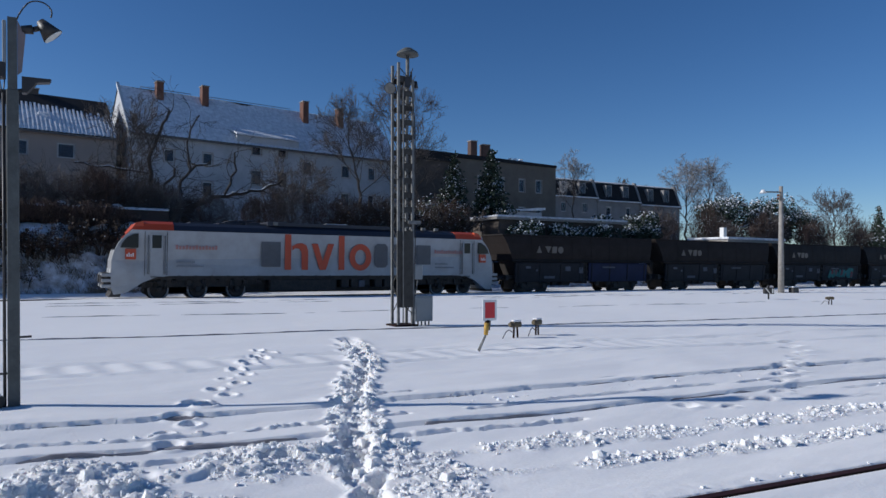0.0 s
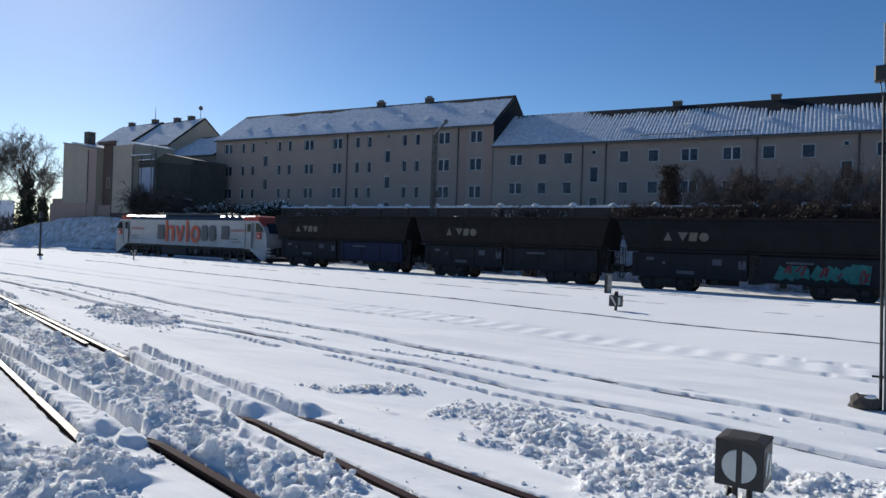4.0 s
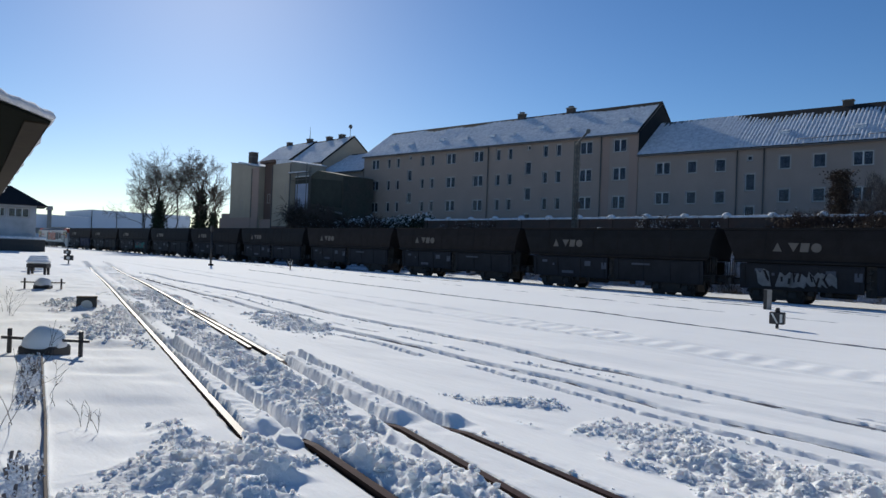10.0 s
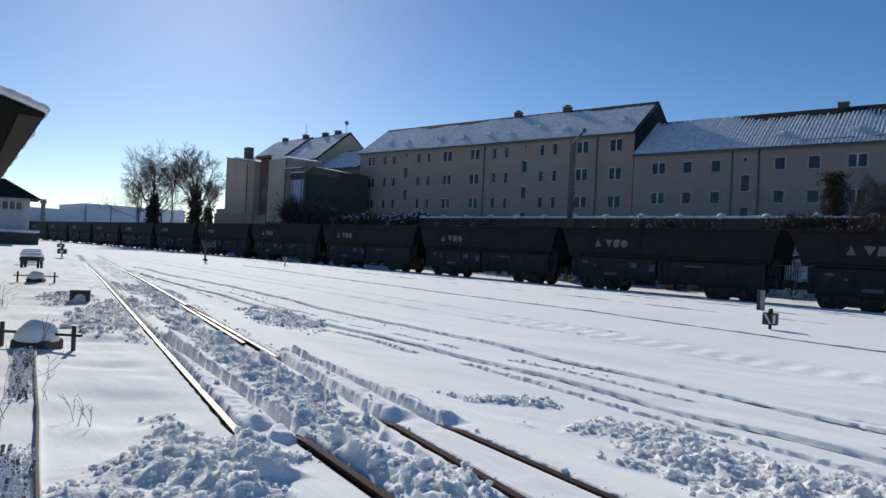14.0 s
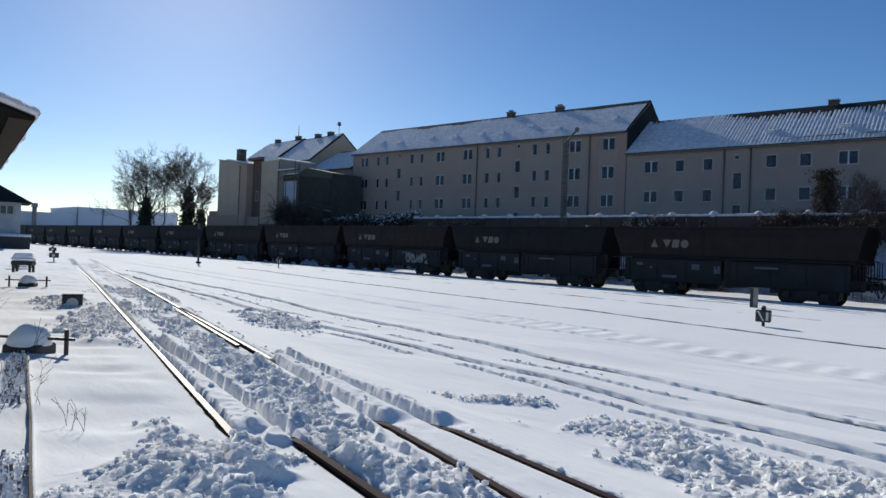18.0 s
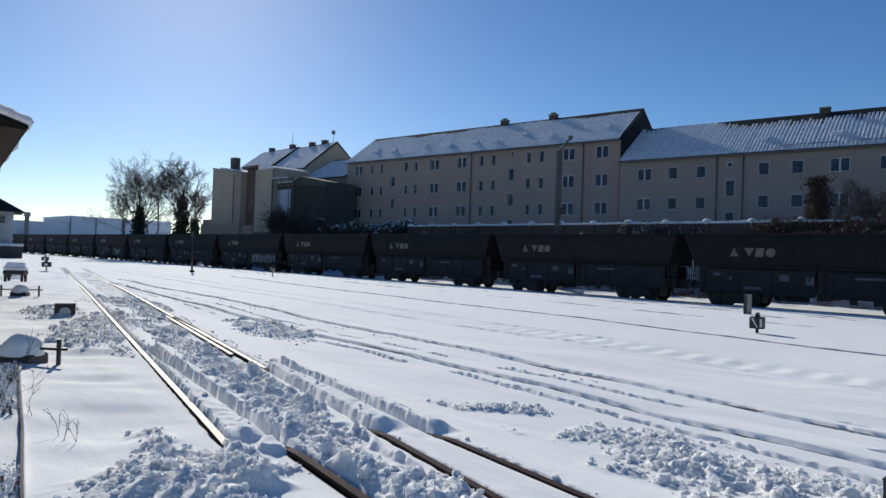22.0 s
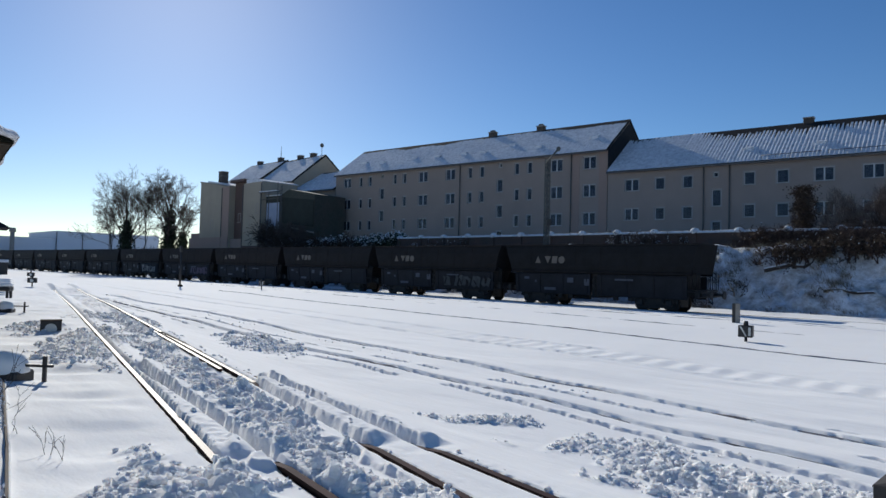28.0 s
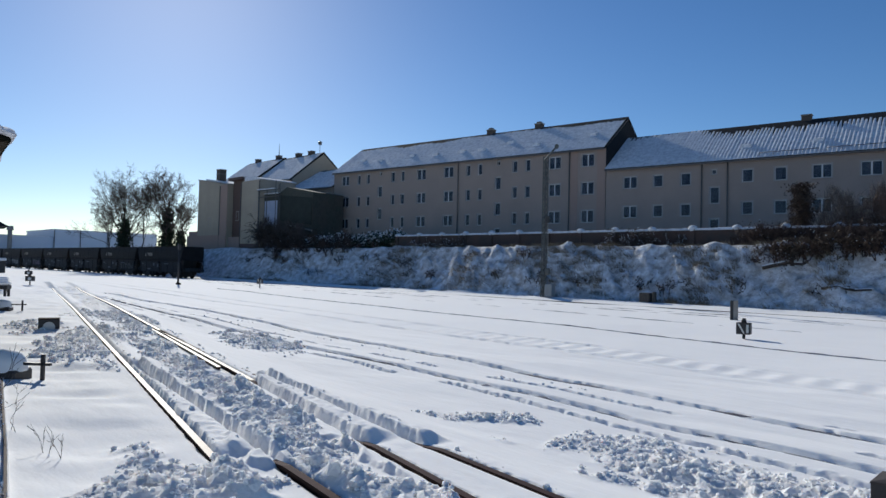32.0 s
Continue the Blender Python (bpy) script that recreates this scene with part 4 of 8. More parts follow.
def left_houses():
    # row with snowy roofs behind, then the yellow block, then the dark green one
    h, k, ze, mid = gable_house("row_house", "ochre house with bright snow on its roof", pose(-82, 53, 0), -10, 0, 10.5, 2, 14.1, 18.4, M_yellow, [], [], 0.97, 0.06, 21, 0.3)
    for u in (-6.8, -3.4):
        chimney(h, u, 5.4, 17.6, 19.0, 0.9, 0.7, M_brownrender)
    bm = B()
    cy(bm, (-1.0, 5.2, 18.2), (-1.0, 5.2, 20.0), 0.04, seg=6)
    cy(bm, (-1.05, 5.2, 20.0), (-0.95, 5.2, 20.0), 0.32, seg=14)
    part("satellite_dish", bm, M_pipe, h)
    h, k, ze, mid = gable_house("row_house", "ochre house with a lower snowy roof and ridge chimneys", pose(-92.2, 53, 0), -11, 0, 10.5, 2, 14.6, 18.6, M_yellow, [], [], 0.95, 0.06, 22, 0.3)
    for u in (-8.5, -2.2):
        chimney(h, u, 5.4, 17.8, 19.2, 0.9, 0.7, M_brownrender)
    part("flagpole", cy(B(), (-2.2, 5.4, 19.0), (-2.2, 5.4, 21.2), 0.08, 0.02, seg=6), M_pipe, h)
    y = thing("yellow_block", pose(-98.1, 47, 0), "pale yellow block with a dark red-brown stair recess", "apartment house")
    part("wall", prism(B(), [(0, 0), (8.9, 0), (8.9, 13.1), (7.6, 13.2), (4.2, 13.75), (0, 14.3)], 1, 0, 6), M_yellow, y)
    part("side_strip", bx(B(), 6.9, -0.03, 0, 8.9, 0.0, 13.1), M_render2, y)
    part("plinth", bx(B(), -3.2, -0.12, 0, 8.9, -0.03, 5.9), M_render2, y)
    part("low_annexe", bx(B(), -3.2, 0.2, 0, -0.03, 5, 6.6), M_render2, y)
    part("wall_coping", prism(B(), [(-0.1, 14.3), (4.2, 13.75), (8.9, 13.1), (8.9, 13.2), (4.2, 13.9), (-0.1, 14.45)], 1, -0.1, 6.1), M_concrete, y)
    part("coping_snow", prism(B(), [(1.8, 14.22), (4.2, 13.9), (8.9, 13.2), (8.9, 13.32), (4.2, 14.12), (1.8, 14.42)], 1, 0.2, 6.0), M_roofsnow, y)
    part("stair_recess", bx(B(), 8.93, 0.9, 0, 12.85, 5.5, 13.9), M_brownstrip, y)
    part("recess_lintel", bx(B(), 8.93, 0.05, 13.6, 12.85, 0.9, 13.95), M_brownstrip, y)
    part("recess_base", bx(B(), 8.93, 0.3, 0, 12.85, 0.88, 5.6), M_render2, y)
    part("side_block", bx(B(), 12.9, 0.0, 0, 17.7, 5.5, 13.2), M_yellow, y)
    part("roof_snow", prism(B(), [(13.6, 13.2), (17.8, 13.2), (17.8, 13.32), (16.6, 13.6), (13.6, 13.75)], 1, 0.0, 5.6), M_roofsnow, y)
    part("recess_base", bx(B(), 12.9, -0.05, 0, 17.7, 0.0, 4.6), M_brownstrip, y)
    chimney(y, 2.1, 2.5, 13.6, 16.0, 1.2, 1.0, M_brownrender)
    part("chimney_band", bx(B(), 1.48, 1.98, 15.3, 2.72, 3.02, 15.45), M_pipe, y)
    for u, z in ((16.4, 6.2), (16.4, 9.0), (3.6, 7.2), (10.0, 8.0)):
        window(y, u, z, 0.6, 1.2, 0.0 if u != 10.0 else 0.9, 1)
    for u in (6.85, 12.87, 17.72):
        pipe(y, u, 0.2, 13.0)
    g = thing("green_block", pose(-80.5, 47.5, 0, 0, 0, 5), "dark green clad block with a pale mural panel", "building")
    part("wall", prism(B(), [(3.6, 2), (10.4, 2), (10.4, 11.0), (5.2, 11.9), (3.6, 11.2)], 1, 0, 5), M_green, g)
    part("tower", bx(B(), 0, 0.2, 2, 3.6, 5, 11.2), M_green, g)
    part("mural", bx(B(), 0.3, 0.15, 3.4, 3.0, 0.2, 10.3), mat("pale_blue_mural", (0.42, 0.47, 0.58), 0.8, var=0.3, scale=0.6, dark=(0.3, 0.36, 0.5)), g)
    part("roof_snow", bx(B(), 0.0, 0.1, 11.2, 3.5, 5.1, 11.35, 0.04), M_roofsnow, g)
    for z in (4.5, 7.0, 9.4):
        part("floor_band", bx(B(), 3.6, -0.06, z, 10.4, 0.0, z + 0.12), M_green, g)
    # scaffold tubes and a snow-covered plank in front of the tower
    for u, z1 in ((-0.2, 11.6), (1.6, 11.9), (3.5, 12.9), (4.4, 12.4)):
        part("scaffold_tube", cy(B(), (u, -0.5, 2), (u, -0.5, z1), 0.05, seg=6), M_pipe, g)
    for z in (10.7, 11.6):
        part("scaffold_tube", cy(B(), (-0.4, -0.5, z), (4.5, -0.5, z + 0.1), 0.05, seg=6), M_pipe, g)
    part("scaffold_plank", bx(B(), -0.4, -0.7, 11.64, 3.6, -0.2, 11.7), M_pipe, g)
    part("plank_snow", bx(B(), -0.3, -0.7, 11.7, 3.4, -0.22, 11.84, 0.03), M_roofsnow, g)
    part("net_strip", prism(B(), [(3.8, 10.9), (10.3, 10.3), (10.3, 6.9), (3.8, 7.6)], 1, -0.12, -0.07), mat("dark_green_netting", (0.034, 0.042, 0.036), 0.95, var=0.3, scale=0.8), g)
    part("sloping_ledge", prism(B(), [(5.4, 6.9), (10.4, 6.1), (10.4, 6.3), (5.4, 7.1)], 1, -0.2, -0.01), M_concrete, g)
    part("fire_ladder", cy(B(), (3.75, -0.2, 3), (3.75, -0.2, 12.4), 0.06, seg=6), M_pipe, g)
    # low snowy wing against the tall house
    gable_house("link_house", "low beige wing with a snow-covered roof", FACE, -49, -38.75, 10.4, 3, 12.4, 15.6, M_render, [], [], 0.97, 0.05, 31, 0.3)


tall_house()
low_house()
white_house()
brown_house()
for i, (x, y, w) in enumerate(((61.0, 75.0, 8.0), (69.1, 74.5, 8.0), (77.2, 74.0, 8.0))):
    terrace_house(x, y, w, 11.4 - 0.3 * i, 14.1 - 0.1 * i, i)
left_houses()


def far_hall():
    h = thing("factory_hall", pose(-230, 50, 0, 0, 0, 90), "long white flat-roofed hall with a lower wing", "hall")
    M_hall = mat("white_hall_cladding", (0.60, 0.64, 0.70), 0.7, var=0.05, scale=0.1)
    part("wall", bx(B(), 14.6, 0, 0, 46, 30, 10.8), M_hall, h)
    part("low_wing", bx(B(), -14, 0.4, 0, 14.55, 30, 8.5), M_hall, h)
    part("roof_edge", bx(B(), 14.4, -0.2, 10.8, 46.2, 30.2, 11.1), M_roofsnow, h)
    part("wing_roof_edge", bx(B(), -14.2, 0.2, 8.5, 14.4, 30.2, 8.75), M_roofsnow, h)
    for u in (-10, -2, 6, 18, 26, 34):
        part("strip_window", bx(B(), u, -0.15, 3.0, u + 4.5, 0.5, 4.6), M_glass, h)
    part("gate", bx(B(), 9.0, 0.25, 0, 13.5, 0.5, 5.0), M_pipe, h)
    for u in (14.6, 22, 30, 38):
        part("downpipe", cy(B(), (u, -0.15, 0), (u, -0.15, 10.8), 0.12, seg=6), M_pipe, h)
    t = thing("vent_tower", pose(-228, 52.4, 0), "pale round ventilation tower with a cap", "chimney")
    part("shaft", cy(B(), (0, 0, 0), (0, 0, 10.0), 0.6, seg=14), M_concrete, t)
    part("cap", cy(B(), (0, 0, 10.0), (0, 0, 11.2), 0.95, 0.8, seg=14), M_concrete, t)


far_hall()


def signal_box():
    """The white building by the tracks at the far end of the platform side."""
    h = thing("signal_box", pose(-100, 13.2, 0, 0, 0, 0), "white two-storey railway building with a dark hipped roof", "building")
    wins = [(a, 4.3, 1.0, 1.1, 2) for a in (0.8, 2.2, 3.6)] + [(5.0, 4.3, 2.2, 1.1, 3), (2.4, 1.8, 1.4, 1.0, 2)]
    bm = holed_wall(-2, 8.0, 0, 6.0, [w[:4] for w in wins])
    for u in (-2, 8.0):
        bm.faces.new([bm.verts.new(c) for c in ((u, 0, 0), (u, 8, 0), (u, 8, 6), (u, 0, 6))])
    w_ = part("wall", bm, M_whiterender, h)
    # dark sheet behind the front stands for unlit rooms
    part("inner_wall", bx(B(), -1.9, 0.35, 0, 7.9, 0.4, 5.9), M_brownrender, h)
    for w in wins:
        window(h, *w[:4], 0.0, w[4])
    bm = B()
    a = [bm.verts.new(c) for c in ((-3, -1.2, 5.8), (9.2, -1.2, 5.8), (9.2, 9.2, 5.8), (-3, 9.2, 5.8))]
    b = [bm.verts.new(c) for c in ((1.0, 4, 8.4), (5.2, 4, 8.4))]
    for f in ((a[0], a[1], b[1], b[0]), (a[1], a[2], b[1]), (a[2], a[3], b[0], b[1]), (a[3], a[0], b[0]), a[::-1]):
        bm.faces.new(f)
    bmesh.ops.recalc_face_normals(bm, faces=bm.faces[:])
    part("roof", bm, M_tile, h)
    chimney(h, 4.4, 4.0, 7.6, 9.6, 0.7, 0.7, M_brownrender)
    part("porch", bx(B(), -3, -2.5, 0, 9, -0.1, 1.5), M_black, h)
    part("porch_snow", bx(B(), -3.1, -2.6, 1.5, 9.1, 0.1, 1.85, 0.08), M_roofsnow, h)
    h.matrix_basis = pose(-100, 13.3, 0, 0, 0, 80)


signal_box()


# ---- wall along the top of the embankment ----
M_wall = mat("dark_red_garden_wall", (0.09, 0.055, 0.045), 0.9, var=0.2, scale=1.0, bump=0.01, bscale=8, dark=(0.06, 0.05, 0.045))


def top_wall():
    w = thing("garden_wall", pose(0, 0, 0), "low dark brick wall with pillars, capped with snow", "wall", kind="structure")
    rng = random.Random(2)
    def wy(x):
        return 48.3 + 0.02 * x
    x, k = -53.0, 0
    while x < 5:
        d = 3.15
        a, b = (x, wy(x)), (x + d, wy(x + d))
        bm = B()
        prism(bm, [(a[0], a[1]), (b[0], b[1]), (b[0], b[1] + 0.3), (a[0], a[1] + 0.3)], 2, 3.2, 5.12)
        part("wall_panel", bm, M_wall, w)
        bm = B()
        bx(bm, x - 0.22, a[1] - 0.1, 3.2, x + 0.22, a[1] + 0.4, 5.24)
        part("pillar", bm, M_wall, w)
        bm = B()
        n = 10
        prev = None
        for i in range(n + 1):
            f = i / n
            xx, yy = x + d * f, wy(x + d * f)
            t = 0.15 + 0.05 * rng.random()
            ring = [bm.verts.new(c) for c in ((xx, yy - 0.07, 5.12), (xx, yy - 0.05, 5.12 + t * 0.8), (xx, yy + 0.15, 5.12 + t), (xx, yy + 0.35, 5.12 + t * 0.8), (xx, yy + 0.37, 5.12))]
            if prev:
                for j in range(4):
                    bm.faces.new((prev[j], ring[j], ring[j + 1], prev[j + 1]))
            prev = ring
        part("wall_snow", bm, M_roofsnow, w, smooth=True)
        bm = B()
        bmesh.ops.create_icosphere(bm, subdivisions=2, radius=1, matrix=pose(x, a[1] + 0.15, 5.24) @ Matrix.Diagonal((0.34, 0.36, 0.22 + 0.08 * rng.random(), 1)))
        part("pillar_snow", bm, M_roofsnow, w, smooth=True)
        x += d
        k += 1


top_wall()


def garage_row():
    g = thing("garage", pose(34, 49, 0, 0, 0, -3), "low grey garage with snow on its flat roof", "garage")
    part("wall", bx(B(), 0, 0, 2.5, 14, 6, 5.7), M_brownrender, g)
    part("roof_slab", bx(B(), -0.4, -0.4, 5.7, 14.4, 6.4, 5.9), M_concrete, g)
    part("roof_snow", bx(B(), -0.4, -0.42, 5.9, 14.4, 6.4, 6.08, 0.05), M_roofsnow, g)
    s = thing("shed", pose(40.5, 57, 0), "small white shed with a sloping snowy roof", "shed")
    part("wall", bx(B(), 0, 0, 3, 4.5, 4, 7.2), M_whiterender, s)
    part("roof", prism(B(), [(-0.3, 7.1), (4.8, 7.5), (4.8, 7.75), (-0.3, 7.35)], 1, -0.3, 4.3), M_roofsnow, s)
    h = thing("shed", pose(62, 47, 0), "low shed with a snowy roof and stub chimney", "shed")
    part("wall", bx(B(), 0, 0, 2.5, 9.5, 5, 4.6), M_concrete, h)
    part("roof_snow", bx(B(), -0.2, -0.2, 4.6, 9.7, 5.2, 4.85, 0.06), M_roofsnow, h)
    part("chimney", bx(B(), 0.6, 1, 4.6, 1.1, 1.5, 5.9), M_white, h)


garage_row()

# ---- trees and shrubs ----
M_bark = mat("dark_bark", (0.05, 0.04, 0.034), 0.9, var=0.3, scale=4, bump=0.01, bscale=12, dark=(0.03, 0.025, 0.022))
M_twig = mat("grey_brown_twigs", (0.115, 0.097, 0.088), 0.9, var=0.3, scale=1.0)
M_twig_hedge = mat("frosted_grey_hedge_twigs", (0.24, 0.21, 0.20), 0.9, var=0.35, scale=0.8)
M_twig_red = mat("red_brown_twigs", (0.075, 0.045, 0.036), 0.9, var=0.3, scale=1.0)
M_twig_pale = mat("frosted_pale_twigs", (0.30, 0.30, 0.31), 0.9, var=0.3, scale=1.0)
M_needle = mat("dark_green_needles", (0.025, 0.045, 0.025), 0.8, var=0.3, scale=3, island=0.4)
M_leafsnow = mat("snow_on_foliage", (0.80, 0.82, 0.86), 0.9, var=0.05, scale=4, spec=0.1)
M_grass = mat("dry_yellow_grass", (0.20, 0.17, 0.125), 0.9, var=0.3, scale=2, island=0.4)
M_ivy = mat("brown_withered_ivy", (0.065, 0.04, 0.026), 0.9, var=0.35, scale=2, island=0.5)


def tubes(name, segs, material, parent, label="", sides=4):
    """Tapered bars (a, b, r0, r1) as one mesh."""
    n = len(segs)
    A = np.array([s[0] for s in segs])
    Bv = np.array([s[1] for s in segs])
    R0 = np.array([s[2] for s in segs])
    R1 = np.array([s[3] for s in segs])
    D = Bv - A
    D /= np.linalg.norm(D, axis=1)[:, None] + 1e-9
    ref = np.where(np.abs(D[:, 2:3]) > 0.9, np.array([[1.0, 0, 0]]), np.array([[0, 0, 1.0]]))
    U = np.cross(D, ref)
    U /= np.linalg.norm(U, axis=1)[:, None]
    V = np.cross(D, U)
    vs = []
    for P, R in ((A, R0), (Bv, R1)):
        for k in range(sides):
            t = 2 * math.pi * k / sides
            vs.append(P + (U * math.cos(t) + V * math.sin(t)) * R[:, None])
    co = np.stack(vs, 1).reshape(-1, 3)
    base = np.arange(n)[:, None] * 2 * sides
    fs = []
    for k in range(sides):
        j = (k + 1) % sides
        fs.append(np.concatenate([base + k, base + j, base + sides + j, base + sides + k], 1))
    fs = np.concatenate(fs)
    me = bpy.data.meshes.new(name)
    me.vertices.add(len(co))
    me.vertices.foreach_set("co", co.ravel())
    me.loops.add(fs.size)
    me.loops.foreach_set("vertex_index", fs.ravel())
    me.polygons.add(len(fs))
    me.polygons.foreach_set("loop_start", np.arange(len(fs)) * 4)
    me.polygons.foreach_set("loop_total", np.full(len(fs), 4))
    me.polygons.foreach_set("use_smooth", np.ones(len(fs), bool))
    me.update()
    return mesh_part(name, me, material, parent, label)


def grow(rng, start, way, length, radius, depth, segs, spread=0.6, droop=0.0, kids=(3, 5), twist=0.22, fall=0.68, up=0.0):
    """Branches by repeated forking; segs[level] collects bars."""
    p, d = Vector(start), Vector(way).normalized()
    n = 5 if depth > 1 else 3
    r = radius
    pts = []
    for i in range(n):
        d = (d + Vector((rng.gauss(0, twist), rng.gauss(0, twist), rng.gauss(0, twist) * 0.7 - droop + up))).normalized()
        q = p + d * length / n
        r1 = r * (0.84 if depth > 0 else 0.7)
        segs[depth].append((tuple(p), tuple(q), r, r1))
        p, r = q, r1
        pts.append((p.copy(), d.copy(), r))
    if depth == 0:
        return
    for k in range(rng.randint(*kids)):
        pp, dd, rr = pts[rng.randint(max(0, n - 4), n - 1)] if k else pts[-1]
        axis = Vector((rng.gauss(0, 1), rng.gauss(0, 1), rng.gauss(0, 0.6)))
        nd = (dd + axis.normalized() * spread * (0.7 + 0.6 * rng.random())).normalized()
        grow(rng, pp, nd, length * fall * (0.8 + 0.4 * rng.random()), rr * 0.72, depth - 1, segs, spread, droop, kids, twist, fall, up)


def shrub(x, y, z, height, width, seed, label, twig, stems=10, depth=3, ivy=0.0, snow=0.0, name="shrub", min_r=0.012):
    rng = random.Random(seed)
    t = thing(name, pose(x, y, z), label, "shrub")
    segs = {k: [] for k in range(depth + 1)}
    for s in range(stems):
        a = rng.random() * 6.28
        o = Vector((math.cos(a) * width * 0.3 * rng.random(), math.sin(a) * width * 0.2 * rng.random(), -0.2))
        grow(rng, o, (math.cos(a) * 0.22 * width / height, math.sin(a) * 0.2, 1), height * 0.42 * (0.7 + 0.5 * rng.random()), 0.05, depth, segs, 0.55, 0.03, (3, 4), 0.25)
    hi = max(q[1][2] for v in segs.values() for q in v)
    f = height / hi
    segs = {k: [((a[0] * (0.5 + f / 2), a[1] * (0.5 + f / 2), a[2] * f), (b[0] * (0.5 + f / 2), b[1] * (0.5 + f / 2), b[2] * f), r0, r1) for a, b, r0, r1 in v] for k, v in segs.items()}
    allsegs = [(a, b, max(r0, min_r), max(r1, min_r)) for v in segs.values() for a, b, r0, r1 in v]
    tubes("brushwood", allsegs, twig, t, sides=3)
    if ivy > 0 or snow > 0:
        tips = [b for a, b, r0, r1 in segs[0]] + [b for a, b, r0, r1 in segs[1]]
        for frac, m, nm in ((ivy, M_ivy, "leaves"), (snow, M_leafsnow, "leaf_snow")):
            if frac > 0:
                leaf_cloud(nm, [q for q in tips if rng.random() < frac], rng, 0.075 if m is M_ivy else 0.042, m, t)
    return t


def leaf_cloud(name, pts, rng, size, material, parent, up=0.0):
    vs, fs = [], []
    for p in pts:
        for k in range(2):
            c = Vector(p) + Vector((rng.gauss(0, size), rng.gauss(0, size), rng.gauss(0, size)))
            u = Vector((rng.gauss(0, 1), rng.gauss(0, 1), rng.gauss(0, 1 - up))).normalized() * size
            v = u.cross(Vector((rng.gauss(0, 1), rng.gauss(0, 1), rng.gauss(0, 1)))).normalized() * size * 0.7
            b = len(vs)
            vs += [tuple(c - u), tuple(c + v), tuple(c + u), tuple(c - v)]
            fs.append((b, b + 1, b + 2, b + 3))
    if not vs:
        return
    me = bpy.data.meshes.new(name)
    me.from_pydata(vs, [], fs)
    return mesh_part(name, me, material, parent)


def conifer(x, y, z, height, width, seed, label, snow=0.35):
    rng = random.Random(seed)
    t = thing("conifer", pose(x, y, z), label, "tree")
    tubes("trunk", [((0, 0, 0), (0, 0, height * 0.95), 0.16, 0.03)], M_bark, t, sides=8)
    green, white, limbs = [], [], []
    layers = int(height / 0.42)
    for i in range(layers):
        f = i / layers
        zz = height * (0.06 + 0.93 * f)
        r = width / 2 * (1 - f) ** 0.85 + 0.12
        n = max(5, int(11 * (1 - f) + 4))
        for k in range(n):
            if rng.random() < 0.14:
                continue
            a = 6.283 * (k + rng.random()) / n
            ln = r * (0.65 + 0.5 * rng.random())
            tip = Vector((math.cos(a) * ln, math.sin(a) * ln, zz - 0.28 * ln - 0.15 * rng.random()))
            root = Vector((0, 0, zz))
            limbs.append((tuple(root), tuple(tip), 0.03, 0.008))
            m = max(4, int(ln * 9))
            for j in range(m):
                q = root.lerp(tip, (j + 0.6) / m)
                green.append(tuple(q))
                if rng.random() < snow and j > m * 0.25:
                    white.append(tuple(q + Vector((0, 0, 0.08))))
    tubes("limbs", limbs, M_bark, t, sides=3)
    leaf_cloud("needles", green, rng, 0.17, M_needle, t)
    leaf_cloud("branch_snow", white, rng, 0.10, M_leafsnow, t, 0.7)
    return t


def evergreen(x, y, z, height, width, seed, label, snow=0.3, n=900):
    """A broad snow-laden evergreen bush of leaf clumps."""
    rng = random.Random(seed)
    t = thing("evergreen_bush", pose(x, y, z), label, "bush")
    lobes = [(rng.gauss(0, width * 0.25), rng.gauss(0, width * 0.15), height * (0.25 + 0.5 * rng.random()), width * (0.14 + 0.12 * rng.random())) for _ in range(14)]
    stems = [((0, 0, 0), (a, b, c), 0.05, 0.02) for a, b, c, r in lobes]
    tubes("stem", stems, M_bark, t, sides=4)
    g, w = [], []
    for k in range(n):
        a, b, c, r = lobes[rng.randrange(len(lobes))]
        d = Vector((rng.gauss(0, 1), rng.gauss(0, 1), rng.gauss(0, 0.8))).normalized()
        p = Vector((a, b, c)) + d * r * (0.6 + 0.5 * rng.random())
        if p.z < 0.1:
            continue
        g.append(tuple(p))
        if d.z > 0.1 and rng.random() < snow * 1.6:
            w.append(tuple(p + Vector((0, 0, 0.08))))
    leaf_cloud("leaves", g, rng, 0.14, M_needle, t)
    leaf_cloud("leaf_snow", w, rng, 0.12, M_leafsnow, t, 0.6)
    return t


